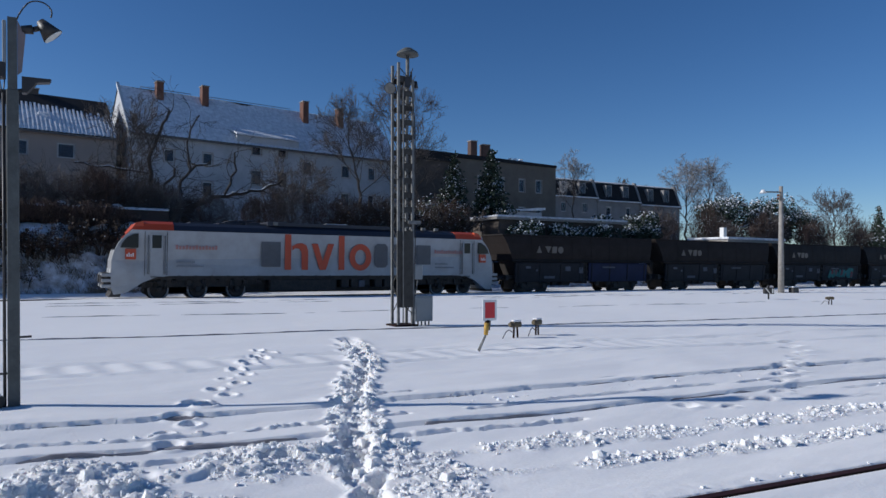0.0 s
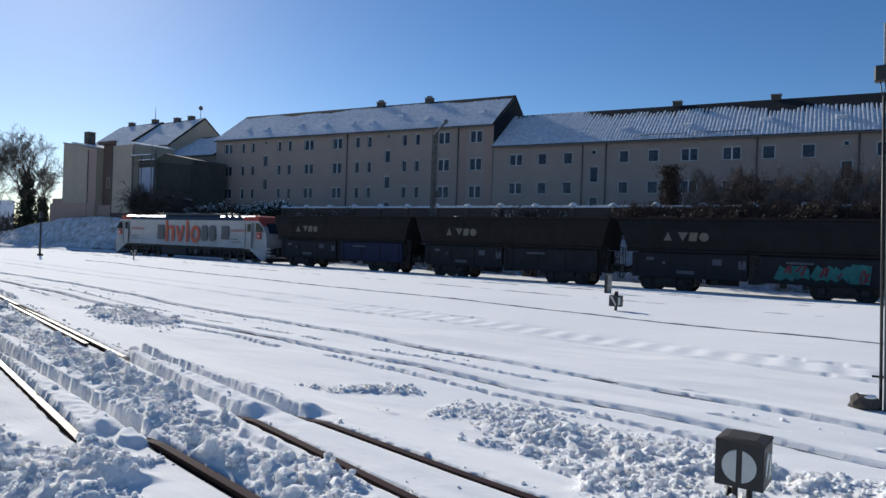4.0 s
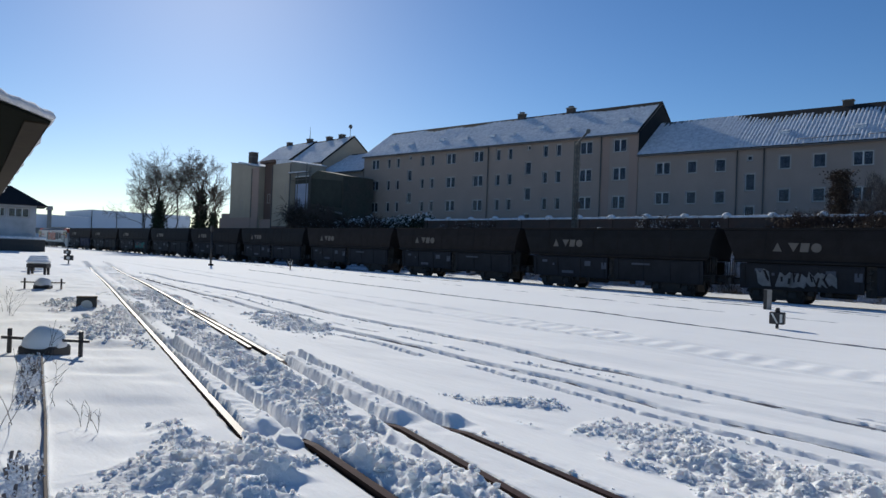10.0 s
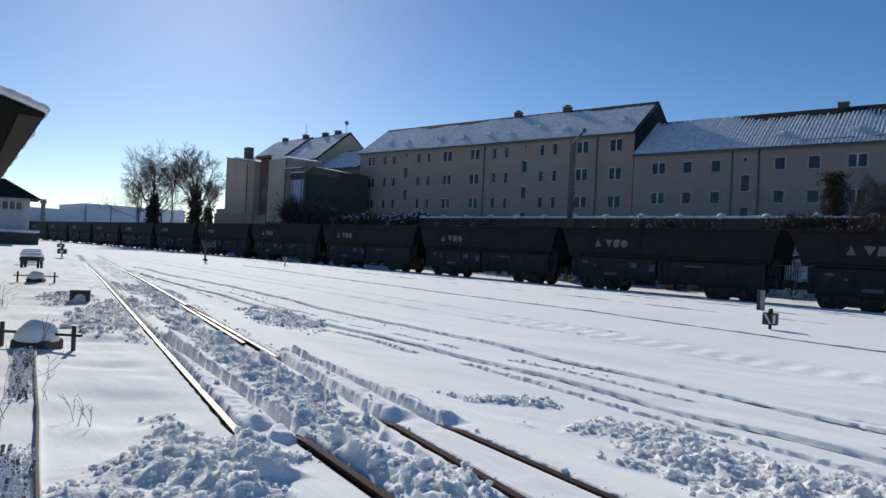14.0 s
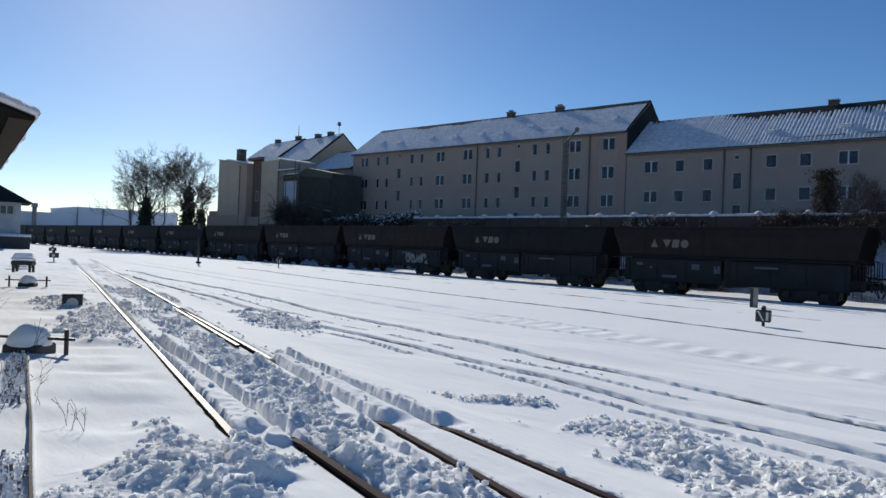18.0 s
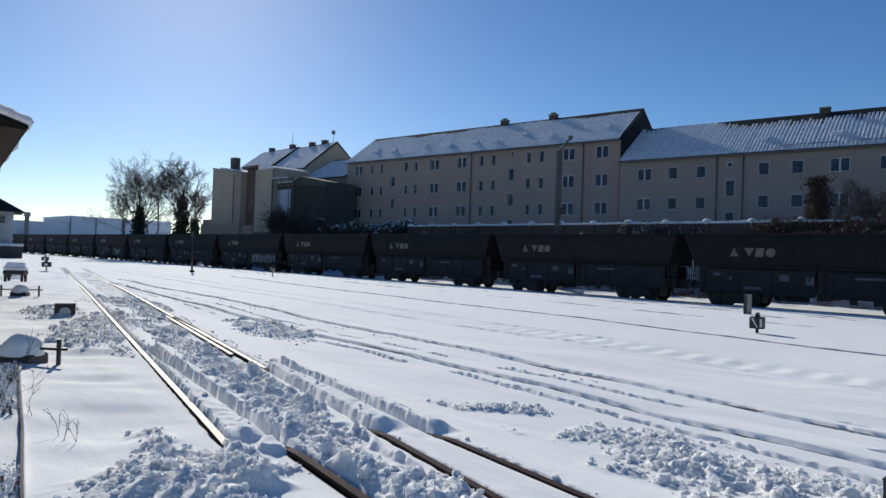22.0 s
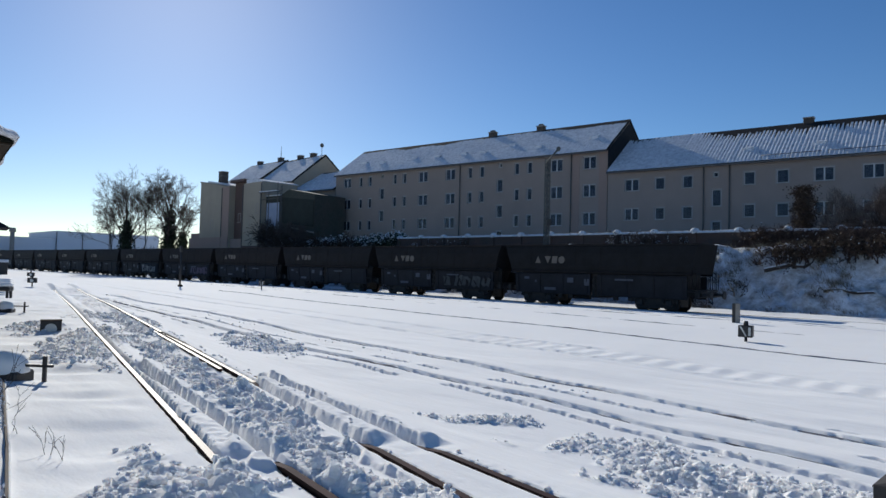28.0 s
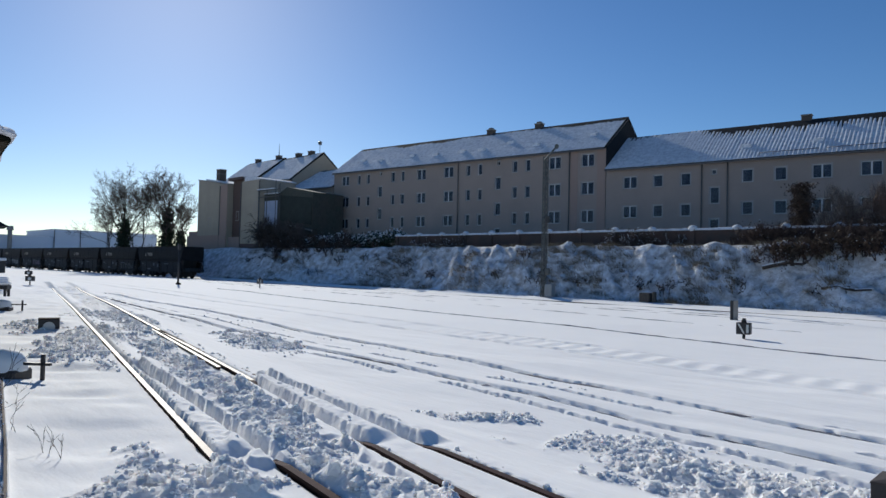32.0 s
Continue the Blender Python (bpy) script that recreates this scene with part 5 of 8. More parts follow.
def full_tree(x, y, z, height, width, seed, label, radius=0.3, base=0.22, limbs=14, rise=0.9, droop=0.0, twig=None, min_r=0.014, ivy=0.0, lean=(0, 0), dense=(2, 2, 1), mid=0.55):
    """A bare tree with a rounded crown: limbs off the whole stem, fine twigs to their ends."""
    rng = random.Random(seed)
    t = thing("tree", pose(x, y, z), label, "tree")
    wood, fine = [], []

    def branch(p, d, ln, r, lev):
        n = 5 if lev > 1 else (4 if lev else 3)
        for i in range(n):
            g = 0.13 if lev > 1 else 0.2
            pull = 0.10 * rise if lev > 1 else -droop * (0.5 if lev else 1.0) + 0.03 * rise
            d = (d + Vector((rng.gauss(0, g), rng.gauss(0, g), rng.gauss(0, g) + pull))).normalized()
            q = p + d * ln / n
            r1 = r * 0.82
            (wood if lev > 1 else fine).append((tuple(p), tuple(q), max(r, min_r), max(r1, min_r)))
            p, r = q, r1
            if lev and (i or lev < 2):
                k = dense[3 - lev]
                k = int(k) + (rng.random() < k - int(k))
                for _ in range(k):
                    side = d.cross(Vector((rng.gauss(0, 1), rng.gauss(0, 1), rng.gauss(0, 1)))).normalized()
                    branch(p, (d + side * (0.55 + 0.35 * rng.random())).normalized(), ln * (0.56 - 0.22 * i / n) * (0.75 + 0.5 * rng.random()), r * 0.55, lev - 1)

    n, p, r = 12, Vector((0, 0, -0.3)), radius
    stem = []
    for i in range(n):
        q = Vector((lean[0] * height * (i + 1) / n + rng.gauss(0, 0.09) * (i > 1), lean[1] * height * (i + 1) / n + rng.gauss(0, 0.09), height * 0.80 * (i + 1) / n))
        wood.append((tuple(p), tuple(q), r, r * 0.88))
        stem.append((p, q, r))
        p, r = q, r * 0.88
    for i in range(limbs):
        f = base + (0.80 - base) * (i + 0.5 * rng.random()) / limbs
        a, b, rr = stem[min(n - 1, int(f / 0.80 * n))]
        q = a.lerp(b, rng.random())
        az = i * 2.4 + rng.gauss(0, 0.3)
        reach = width / 2 * max(0.25, 1 - abs((f - mid + 0.2) / 0.62) ** 2.2) * (0.85 + 0.3 * rng.random())
        el = rise * (0.75 + 0.75 * f)
        ln = max(reach / max(0.45, math.cos(min(1.2, el))) * 0.8, height * 0.1)
        branch(q, Vector((math.cos(az) * math.cos(el), math.sin(az) * math.cos(el), math.sin(el))), ln, rr * 0.5, 3)
    branch(p, Vector((0, 0, 1)), height * 0.2, r, 3)
    tubes("trunk", wood, M_bark, t, sides=6)
    tubes("crown", fine, twig or M_twig, t, "fine bare branches", sides=3)
    if ivy > 0:
        pts = []
        for a, b, rr in stem:
            if b.z < height * ivy:
                up = b.z / (height * ivy)
                for _ in range(int(330 * (1.05 - 0.7 * up))):
                    w = rng.random() * 6.28
                    o = 0.25 + radius * (0.4 + 3.4 * rng.random()) * (1 - 0.7 * up) * (0.75 + 0.45 * math.sin(3 * w + b.z * 1.7))
                    pts.append(tuple(a.lerp(b, rng.random() * 1.3) + Vector((math.cos(w) * o, math.sin(w) * o, rng.gauss(0, 0.25)))))
        leaf_cloud("ivy", pts, rng, 0.2, M_needle, t)
    return t


def gnarled_tree(x, y, z):
    """The old fruit tree on the bank: a short trunk and long crooked boughs under snow."""
    rng = random.Random(21)
    t = thing("tree", pose(x, y, z), "gnarled bare tree with snow on its long boughs", "tree")
    boughs = [((0, -0.3), (-0.05, 0.8), (-0.1, 1.6)), ((-0.1, 1.5), (-1.6, 1.4), (-2.4, 2.9), (-2.5, 5.3), (-1.4, 8.2)), ((-1.6, 1.4), (-1.4, 3.3), (-0.7, 4.5)), ((-0.1, 1.6), (2.5, 2.7), (5.3, 3.3), (7.4, 4.3)),
              ((2.7, 2.8), (3.5, 4.6), (3.3, 5.9)), ((-0.1, 1.7), (-0.3, 3.6), (0.8, 4.9), (1.9, 5.3)), ((-2.45, 4.0), (-5.0, 4.3), (-7.0, 4.4)), ((0.2, 4.2), (0.1, 6.5), (1.0, 8.6))]
    wood, lie = [], []
    segs = {k: [] for k in range(4)}
    for k, line in enumerate(boughs):
        r = (0.30, 0.20, 0.12, 0.20, 0.09, 0.13, 0.08, 0.08)[k]
        dy = rng.uniform(-0.5, 0.5) * (k > 0)
        for i, (p, q) in enumerate(zip(line, line[1:])):
            n = max(3, int(math.dist(p, q) / 0.45))
            a = Vector((p[0], dy * i, p[1]))
            for j in range(n):
                f = (j + 1) / n
                wob = 0.09 if j < n - 1 else 0
                b = Vector((p[0] + (q[0] - p[0]) * f + rng.gauss(0, wob), dy * (i + f), p[1] + (q[1] - p[1]) * f + rng.gauss(0, wob)))
                r1 = max(0.02, r * 0.95)
                wood.append((tuple(a), tuple(b), r, r1))
                if abs(b.z - a.z) < 0.6 * (b - a).length:
                    lie.append(((a.x, a.y, a.z + r * 0.7), (b.x, b.y, b.z + r1 * 0.7), r * 0.65, r1 * 0.65))
                if k and rng.random() < 0.6:
                    grow(rng, b, (rng.gauss(0, 1), rng.gauss(0, 0.6), 0.5 + rng.gauss(0, 0.6)), 1.0 + 0.7 * rng.random(), min(0.04, r * 0.5), 2, segs, 0.7, 0.0, (2, 4), 0.22)
                a, r = b, r1
    tubes("trunk", wood, M_bark, t, sides=8)
    tubes("crown", [(a, b, max(r0, 0.011), max(r1, 0.011)) for v in segs.values() for a, b, r0, r1 in v], M_bark, t, "fine crooked twigs", sides=4)
    tubes("branch_snow", lie, M_leafsnow, t, "snow lying along the boughs", sides=6)


# bare trees at the end of the yard
full_tree(-118.3, 43.8, 0, 12.6, 9.8, 6, "tall bare tree with ivy thick round its trunk", 0.42, 0.30, 19, 0.8, min_r=0.013, ivy=0.70, dense=(1.7, 1.6, 1.3))
full_tree(-112.4, 48.6, 0, 14.2, 9.0, 8, "tall bare tree with ivy on its trunk", 0.5, 0.30, 19, 0.82, min_r=0.013, ivy=0.74, dense=(1.7, 1.6, 1.3))
full_tree(-110.2, 50.0, 0, 11.0, 5.0, 13, "bare tree beside the yellow block", 0.26, 0.34, 12, 1.0, min_r=0.013, ivy=0.62, dense=(1.5, 1.5, 1.2))
full_tree(-121.2, 42.6, 0, 10.2, 8.0, 14, "bare tree beside the white hall", 0.24, 0.36, 13, 0.75, min_r=0.013, lean=(-0.10, 0), dense=(1.5, 1.5, 1.2))
full_tree(-115.6, 46.0, 0, 13.0, 6.5, 15, "slender bare tree between two ivy-grown trunks", 0.22, 0.40, 11, 1.05, min_r=0.013, dense=(1.5, 1.5, 1.2))
for x, y, s in ((-110, 46.6, 4), (-115, 46.6, 6), (-118, 44.4, 9)):
    shrub(x, y, 0, 4.8, 2.6, s, "dark ivy-grown shrub at the foot of the trees", M_bark, 9, 3, ivy=0.6, min_r=0.03)
# trees in front of the white house
gnarled_tree(8.3, 51.0, 3.9)
full_tree(28.0, 56.5, 3.9, 13.4, 8.0, 27, "bare tree with a broad twiggy crown", 0.3, 0.25, 14, 0.8, min_r=0.012, dense=(2, 1.6, 1))
full_tree(24.5, 55.5, 3.9, 11.2, 6.5, 29, "slender leaning bare tree", 0.22, 0.35, 12, 0.8, min_r=0.012, lean=(-0.18, 0), dense=(2, 1.6, 1))
full_tree(16.8, 53.0, 3.9, 4.0, 5.5, 30, "low wide bare tree by the white wall", 0.12, 0.12, 12, 0.75, min_r=0.011, dense=(2, 1.6, 1))
full_tree(4.6, 50.6, 3.9, 7.5, 4.4, 32, "thin bare tree in the hedge", 0.10, 0.12, 12, 0.9, min_r=0.011, dense=(2, 1.6, 1))
full_tree(60.6, 70, 3.9, 12.6, 4.0, 33, "slim birch with fine upright twigs", 0.2, 0.4, 13, 1.0, 0.10, M_twig_pale, 0.013, dense=(1.5, 1.4, 1))
full_tree(87.3, 74, 3.9, 13.6, 7.0, 35, "birch with drooping frosted twigs", 0.25, 0.35, 14, 0.8, 0.22, M_twig_pale, 0.016, dense=(1.6, 1.6, 1.2))
full_tree(93.4, 74.5, 3.9, 13.8, 7.5, 36, "birch with drooping frosted twigs", 0.25, 0.35, 14, 0.8, 0.22, M_twig_pale, 0.016, dense=(1.6, 1.6, 1.2))
full_tree(128, 74, 3.9, 9.8, 8.5, 37, "distant bare tree with a round crown", 0.3, 0.25, 12, 0.8, min_r=0.026, dense=(1.5, 1.4, 1))
full_tree(80, 80, 3.9, 9.5, 5.0, 38, "distant bare tree behind the terrace", 0.25, 0.3, 10, 0.9, min_r=0.026, dense=(1.6, 1.4, 1))
def twig_haze(parent, rng, box, n, material, name="brush", long=0.5, thin=0.008, wave=0.9):
    """A mass of fine stems, as narrow slivers, denser below an uneven top."""
    x0, x1, y0, y1, h = box
    vs, fs = [], []
    ph = rng.random() * 6
    while len(fs) < n:
        x, y = rng.uniform(x0, x1), rng.uniform(y0, y1)
        f = (x - x0) / (x1 - x0)
        top = h * (0.80 + 0.12 * math.sin(x * 2.1 + ph) + 0.08 * math.sin(x * 5.3 + ph * 2)) * min(1.0, 0.55 + 2.2 * min(f, 1 - f))
        z = top * (1 - rng.random() ** 1.3) * wave
        ln = long * (0.4 + 0.8 * rng.random())
        d = Vector((rng.gauss(0, 0.42), rng.gauss(0, 0.3), 1)).normalized() * ln
        side = Vector((rng.gauss(0, 1), rng.gauss(0, 0.5), 0)).normalized() * thin * (0.6 + 0.8 * rng.random())
        p = Vector((x, y, z))
        b = len(vs)
        vs += [tuple(p - side), tuple(p + side), tuple(p + d + side * 0.4), tuple(p + d - side * 0.4)]
        fs.append((b, b + 1, b + 2, b + 3))
    me = bpy.data.meshes.new(name)
    me.from_pydata(vs, [], fs)
    return mesh_part(name, me, material, parent)


# overgrown hedge on top of the bank
M_twig_wine = mat("withered_vine_stems", (0.082, 0.052, 0.042), 0.9, var=0.35, scale=1.2, island=0.4)
hr = random.Random(40)
for i in range(14):
    x = -12.6 + i * 1.5
    grey = i % 4 != 2
    t = shrub(x + hr.uniform(-0.4, 0.4), 49.6 + hr.uniform(-0.3, 0.8), 3.9, (4.6 if i < 11 else 4.0) + hr.uniform(-0.6, 0.5), 2.4, 100 + i, "dense bare shrub grown over the garden wall", M_twig if grey else M_twig_red, 9, 3, ivy=0.0, min_r=0.009)
    twig_haze(t, hr, (-1.1, 1.1, -0.6, 0.6, 4.5 if i < 11 else 3.9), 2300 if i % 3 else 3200, [M_twig, M_twig_hedge, M_twig_wine, M_twig_hedge][i % 4])
# a pillar of withered ivy at the hedge's end
t = thing("ivy_pillar", pose(-14.6, 49.3, 3.6), "upright mass of brown withered ivy behind the wall", "shrub")
tubes("stem", [((0.1 * k, 0, 0), (0.1 * k - 0.1, 0, 4.2 - 0.3 * k), 0.05, 0.02) for k in range(4)], M_bark, t, sides=5)
leaf_cloud("leaves", [(hr.gauss(0, 0.36) + 0.12 * math.sin(q * 0.01), hr.gauss(0, 0.3), 0.2 + 4.4 * (q / 2600)) for q in range(2600)], hr, 0.07, M_ivy, t)
twig_haze(t, hr, (-0.7, 0.7, -0.4, 0.4, 4.9), 1500, M_twig_wine)
for i, (x, hh, n, mt) in enumerate(((3.2, 5.2, 4200, M_twig_wine), (5.4, 4.6, 3600, M_twig), (7.4, 3.9, 3000, M_twig_wine), (9.6, 3.4, 2400, M_twig), (13.8, 3.6, 2600, M_twig_wine), (16.0, 4.6, 3000, M_twig), (18.6, 4.0, 2600, M_twig_wine), (21.2, 3.4, 2400, M_twig_wine), (23.6, 3.8, 2400, M_twig))):
    t = shrub(x, 50.6 + 0.4 * (i % 3), 3.9, hh, 2.8, 150 + i, "brown leafless thicket in front of the white house", M_twig if i % 2 else M_twig_red, 7, 3, min_r=0.009)
    twig_haze(t, hr, (-1.5, 1.5, -0.7, 0.7, hh), n, mt)
for i in range(6):
    shrub(7.5 + i * 2.1, 50 + hr.uniform(-0.5, 0.8), 3.9, 2.5 + hr.uniform(-0.5, 0.8), 2.2, 130 + i, "low bare shrub in front of the white house", [M_twig, M_twig_red][i % 2], 7, 2, min_r=0.012)
for i in range(6):
    shrub(20.5 + i * 2.2, 50 + hr.uniform(-0.5, 1), 3.9, 3.3 + hr.uniform(-0.5, 1.0), 2.6, 140 + i, "bare red-brown shrub above the line", [M_twig_red, M_twig][i % 2], 11, 3, ivy=0.25, snow=0.06, min_r=0.014)
# brambles hanging over the wall and bank
for i in range(14):
    t = shrub(-17.0 + i * 1.6 + hr.uniform(-0.5, 0.5), 47.4, 3.7, 2.0, 2.4, 170 + i, "red-brown bramble tangle below the wall", M_twig_wine, 10, 2, ivy=0.25, snow=0.04, name="bramble", min_r=0.008)
    twig_haze(t, hr, (-1.2, 1.2, -0.5, 0.5, 1.9), 1500, M_twig_wine, long=0.35)
for x, y, z, s in ((-46.5, 46.5, 3.1, 1), (-44.5, 46.8, 3.4, 2), (-48.5, 47.2, 3.4, 3), (-28, 47.6, 3.7, 4), (-25.6, 47.6, 3.7, 5), (-22.5, 47.6, 3.7, 6), (-60, 47.4, 3.4, 7), (-57, 47.6, 3.5, 8), (-64, 47.6, 3.4, 9), (-68, 47.6, 3.4, 10)):
    shrub(x, y, z, 1.7, 2.6, 190 + s, "snow-dusted bramble at the top of the bank", M_twig, 10, 2, ivy=0.35, snow=0.30, name="bramble")
# withered vines hanging over the wall and the top of the slope
for i in range(12):
    x = -16.6 + i * 1.75
    t = thing("vine_curtain", pose(x, 47.75 + 0.02 * x, 3.2), "red-brown withered vines hanging over the wall", "shrub")
    tubes("stem", [((hr.uniform(-0.9, 0.9), 0.1, 0.0), (hr.uniform(-0.9, 0.9), 0.3, 2.0), 0.02, 0.012) for k in range(7)], M_twig_wine, t, sides=4)
    twig_haze(t, hr, (-1.05, 1.05, -0.35, 0.3, 2.2), 1900 if i > 2 else 1100, M_twig_wine, long=0.42, thin=0.012)
    if i > 2:
        t = shrub(x + 0.5, 46.0, gz(x + 0.5, 46.0), 1.5, 2.2, 270 + i, "dark bramble tangle on the upper slope", M_twig_wine, 8, 2, ivy=0.2, name="bramble", min_r=0.008)
        twig_haze(t, hr, (-1.1, 1.1, -0.7, 0.5, 1.5), 1500, M_twig_wine, long=0.4, thin=0.010)
# low snow-capped hedge and dark bushes below the green block
for i in range(6):
    evergreen(-69.5 + i * 2.9, 47.9 + 0.2 * (i % 2), 3.5, 1.9 + 0.25 * (i % 3), 3.2, 240 + i, "low dark hedge bush with a cap of snow", 0.55, 900)
for i in range(4):
    x = -78.5 + i * 2.6
    t = shrub(x, 46.6, gz(x, 46.6), 4.6 - 0.5 * i, 2.8, 250 + i, "dark leafless thicket in front of the green block", M_bark, 10, 3, ivy=0.15, min_r=0.014)
    twig_haze(t, hr, (-1.5, 1.5, -0.5, 0.5, 4.8 - 0.5 * i), 2200, M_twig, long=0.6, thin=0.014)
# tangled weeds on the slope
for i in range(26):
    x = -78 + i * 3.2 + hr.uniform(-1.2, 1.2)
    y = 42.6 + hr.random() ** 1.5 * 2.2
    shrub(x, y, gz(x, y), 0.5 + 0.5 * hr.random(), 1.6 + 0.8 * hr.random(), 300 + i, "matted dry weeds on the snowy slope", [M_twig, M_grass, M_twig_red][i % 3], 9, 2, ivy=0.12, snow=0.12, name="weed_clump", min_r=0.009)
for i in range(22):
    x = -14.5 + i * 0.95
    y = 44.4 + hr.uniform(-0.5, 0.5)
    shrub(x, y, gz(x, y), 1.3 + 0.6 * hr.random(), 2.2, 330 + i, "red-brown bramble tangle on the upper slope", [M_twig_red, M_bark][i % 2], 15, 2, ivy=0.5, snow=0.03, name="bramble", min_r=0.011)
# dark tangle at the top of the bank below the green block
for i in range(6):
    x = -72 + i * 2.6
    y = 45.0 + hr.uniform(-0.4, 0.6)
    shrub(x, y, gz(x, y), 2.2 + 0.7 * hr.random(), 3.0, 360 + i, "dark bramble thicket at the top of the bank", M_bark, 12, 2, ivy=0.5, snow=0.05, name="bramble", min_r=0.013)
# evergreens on the far side
conifer(37.2, 55, 3.9, 9.3, 6.2, 51, "dark spruce with snow on its boughs", 0.3)
conifer(33.5, 56, 3.9, 8.7, 5.0, 52, "dark spruce with heavy snow on its boughs", 0.45)
conifer(128, 66, 3.9, 9.0, 5.0, 53, "distant spruce dusted with snow", 0.3)
for i, (x, y, hh, w) in enumerate(((29.5, 52, 4.3, 4.0), (26.8, 52.5, 3.6, 3.6), (36.5, 47.9, 1.9, 3.0), (40.5, 47.9, 1.7, 3.0), (44.5, 47.8, 1.9, 3.0), (48.5, 50.5, 3.4, 3.4), (52, 51, 3.6, 3.2), (55, 52, 4.2, 3.4))):
    evergreen(x, y, 3.6, hh, w, 60 + i, "evergreen bush with patches of snow", 0.4)
for i in range(7):
    evergreen(73 + i * 3.4, 58 + (i % 3), 3.2, 8.2 + (i % 3) * 0.9, 6.0, 70 + i, "tall dark evergreen laden with snow", 0.4, 1500)
for i in range(10):
    t = shrub(57 + i * 5.2, 54 + (i % 2) * 2, 3.4, 4.9 + (i % 3) * 0.7, 4.0, 80 + i, "brown bare shrub beyond the line", [M_twig, M_twig_red][i % 2], 12, 2, ivy=0.15, snow=0.05, min_r=0.016)
    twig_haze(t, hr, (-2.7, 2.7, -0.8, 0.8, 5.0 + (i % 3) * 0.7), 2400, [M_twig_wine, M_twig][i % 2], long=0.7, thin=0.02)
for i in range(5):
    evergreen(104 + i * 7.0, 52 + i, 3.2, 5.0, 6.5, 90 + i, "dark evergreen thicket dusted with snow", 0.15, 900)


def bank_grass():
    """Dry grass and weeds that stick out of the snow on the slope."""
    rng = random.Random(77)
    vs, fs = [], []
    k = 0
    while k < 2600:
        x, y = rng.uniform(-80, 6), rng.uniform(41.4, 45.6)
        if vnoise(np.array([x]), np.array([y]), 2.3, 3)[0] + 0.35 * vnoise(np.array([x]), np.array([y]), 0.8, 4)[0] < 0.72:
            if rng.random() < 0.93:
                k += 0.2
                continue
        k += 1
        z = gz(x, y)
        for j in range(14):
            a = rng.random() * 6.28
            ln = 0.25 + 0.35 * rng.random()
            bx_, by_ = x + rng.gauss(0, 0.22), y + rng.gauss(0, 0.16)
            tip = (bx_ + math.cos(a) * ln * 0.5 - 0.25 * ln, by_ + math.sin(a) * ln * 0.4 - 0.18, z + ln * 0.58)
            b = len(vs)
            vs += [(bx_ - 0.015, by_, z - 0.08), (bx_ + 0.015, by_, z - 0.08), tip]
            fs.append((b, b + 1, b + 2))
    me = bpy.data.meshes.new("dry_grass")
    me.from_pydata(vs, [], fs)
    tagged(mesh_part("dry_grass", me, M_grass), "dry yellow grass sticking out of the snowy bank", "grass", kind="stuff")


bank_grass()
for x0, y0, dx, dy, rad in ((-15.2, 43.9, 4.0, 0.5, 0.13), (-11.6, 42.9, 2.6, -0.3, 0.10), (-5.8, 43.6, 2.8, 0.6, 0.11)):
    lg = thing("fallen_trunk", pose(0, 0, 0), "fallen trunk half sunk in snow on the bank", "log")
    n = 9
    line = [(x0 + dx * i / n, y0 + dy * i / n + 0.05 * math.sin(i * 1.9), gz(x0 + dx * i / n, y0 + dy * i / n) + 0.05 + 0.03 * math.sin(i * 2.7)) for i in range(n + 1)]
    mean = sum(p[2] for p in line) / len(line)
    line = [(x, y, 0.35 * z + 0.65 * mean) for x, y, z in line]
    rr = [rad * (1 - 0.05 * i) for i in range(n + 1)]
    tubes("trunk", [(p, q, rr[i], rr[i + 1]) for i, (p, q) in enumerate(zip(line, line[1:]))], M_bark, lg, sides=9)
    tubes("log_snow", [((p[0], p[1], p[2] + rr[i] * 0.6), (q[0], q[1], q[2] + rr[i] * 0.55), rr[i] * 0.75, rr[i + 1] * 0.75) for i, (p, q) in enumerate(zip(line, line[1:])) if i != 5], M_leafsnow, lg, sides=8)


# ---- the train ----
M_loco = mat("dirty_white_loco_paint", (0.37, 0.38, 0.39), 0.4, var=0.05, scale=1.2, bscale=30, dark=(0.30, 0.30, 0.295))
M_orange = mat("orange_red_paint", (0.47, 0.06, 0.018), 0.45, var=0.06, scale=2)
M_roofblue = mat("dark_blue_grey_roof", (0.018, 0.022, 0.036), 0.5, var=0.2, scale=1.5)
M_grille = mat("grey_grille", (0.12, 0.125, 0.135), 0.6, 0.2, var=0.15)
M_under = mat("dirty_black_running_gear", (0.022, 0.021, 0.020), 0.7, 0.1, var=0.4, scale=3, bump=0.004, bscale=12, dark=(0.045, 0.036, 0.03))
M_wheel = mat("worn_wheel_steel", (0.06, 0.05, 0.045), 0.5, 0.6, var=0.3)
M_dark_glass = mat("dark_cab_glass", (0.012, 0.013, 0.016), 0.15, var=0.05, spec=0.3)
M_pink = mat("faded_red_lettering", (0.45, 0.22, 0.2), 0.6)
M_greytext = mat("grey_lettering", (0.22, 0.23, 0.25), 0.6)


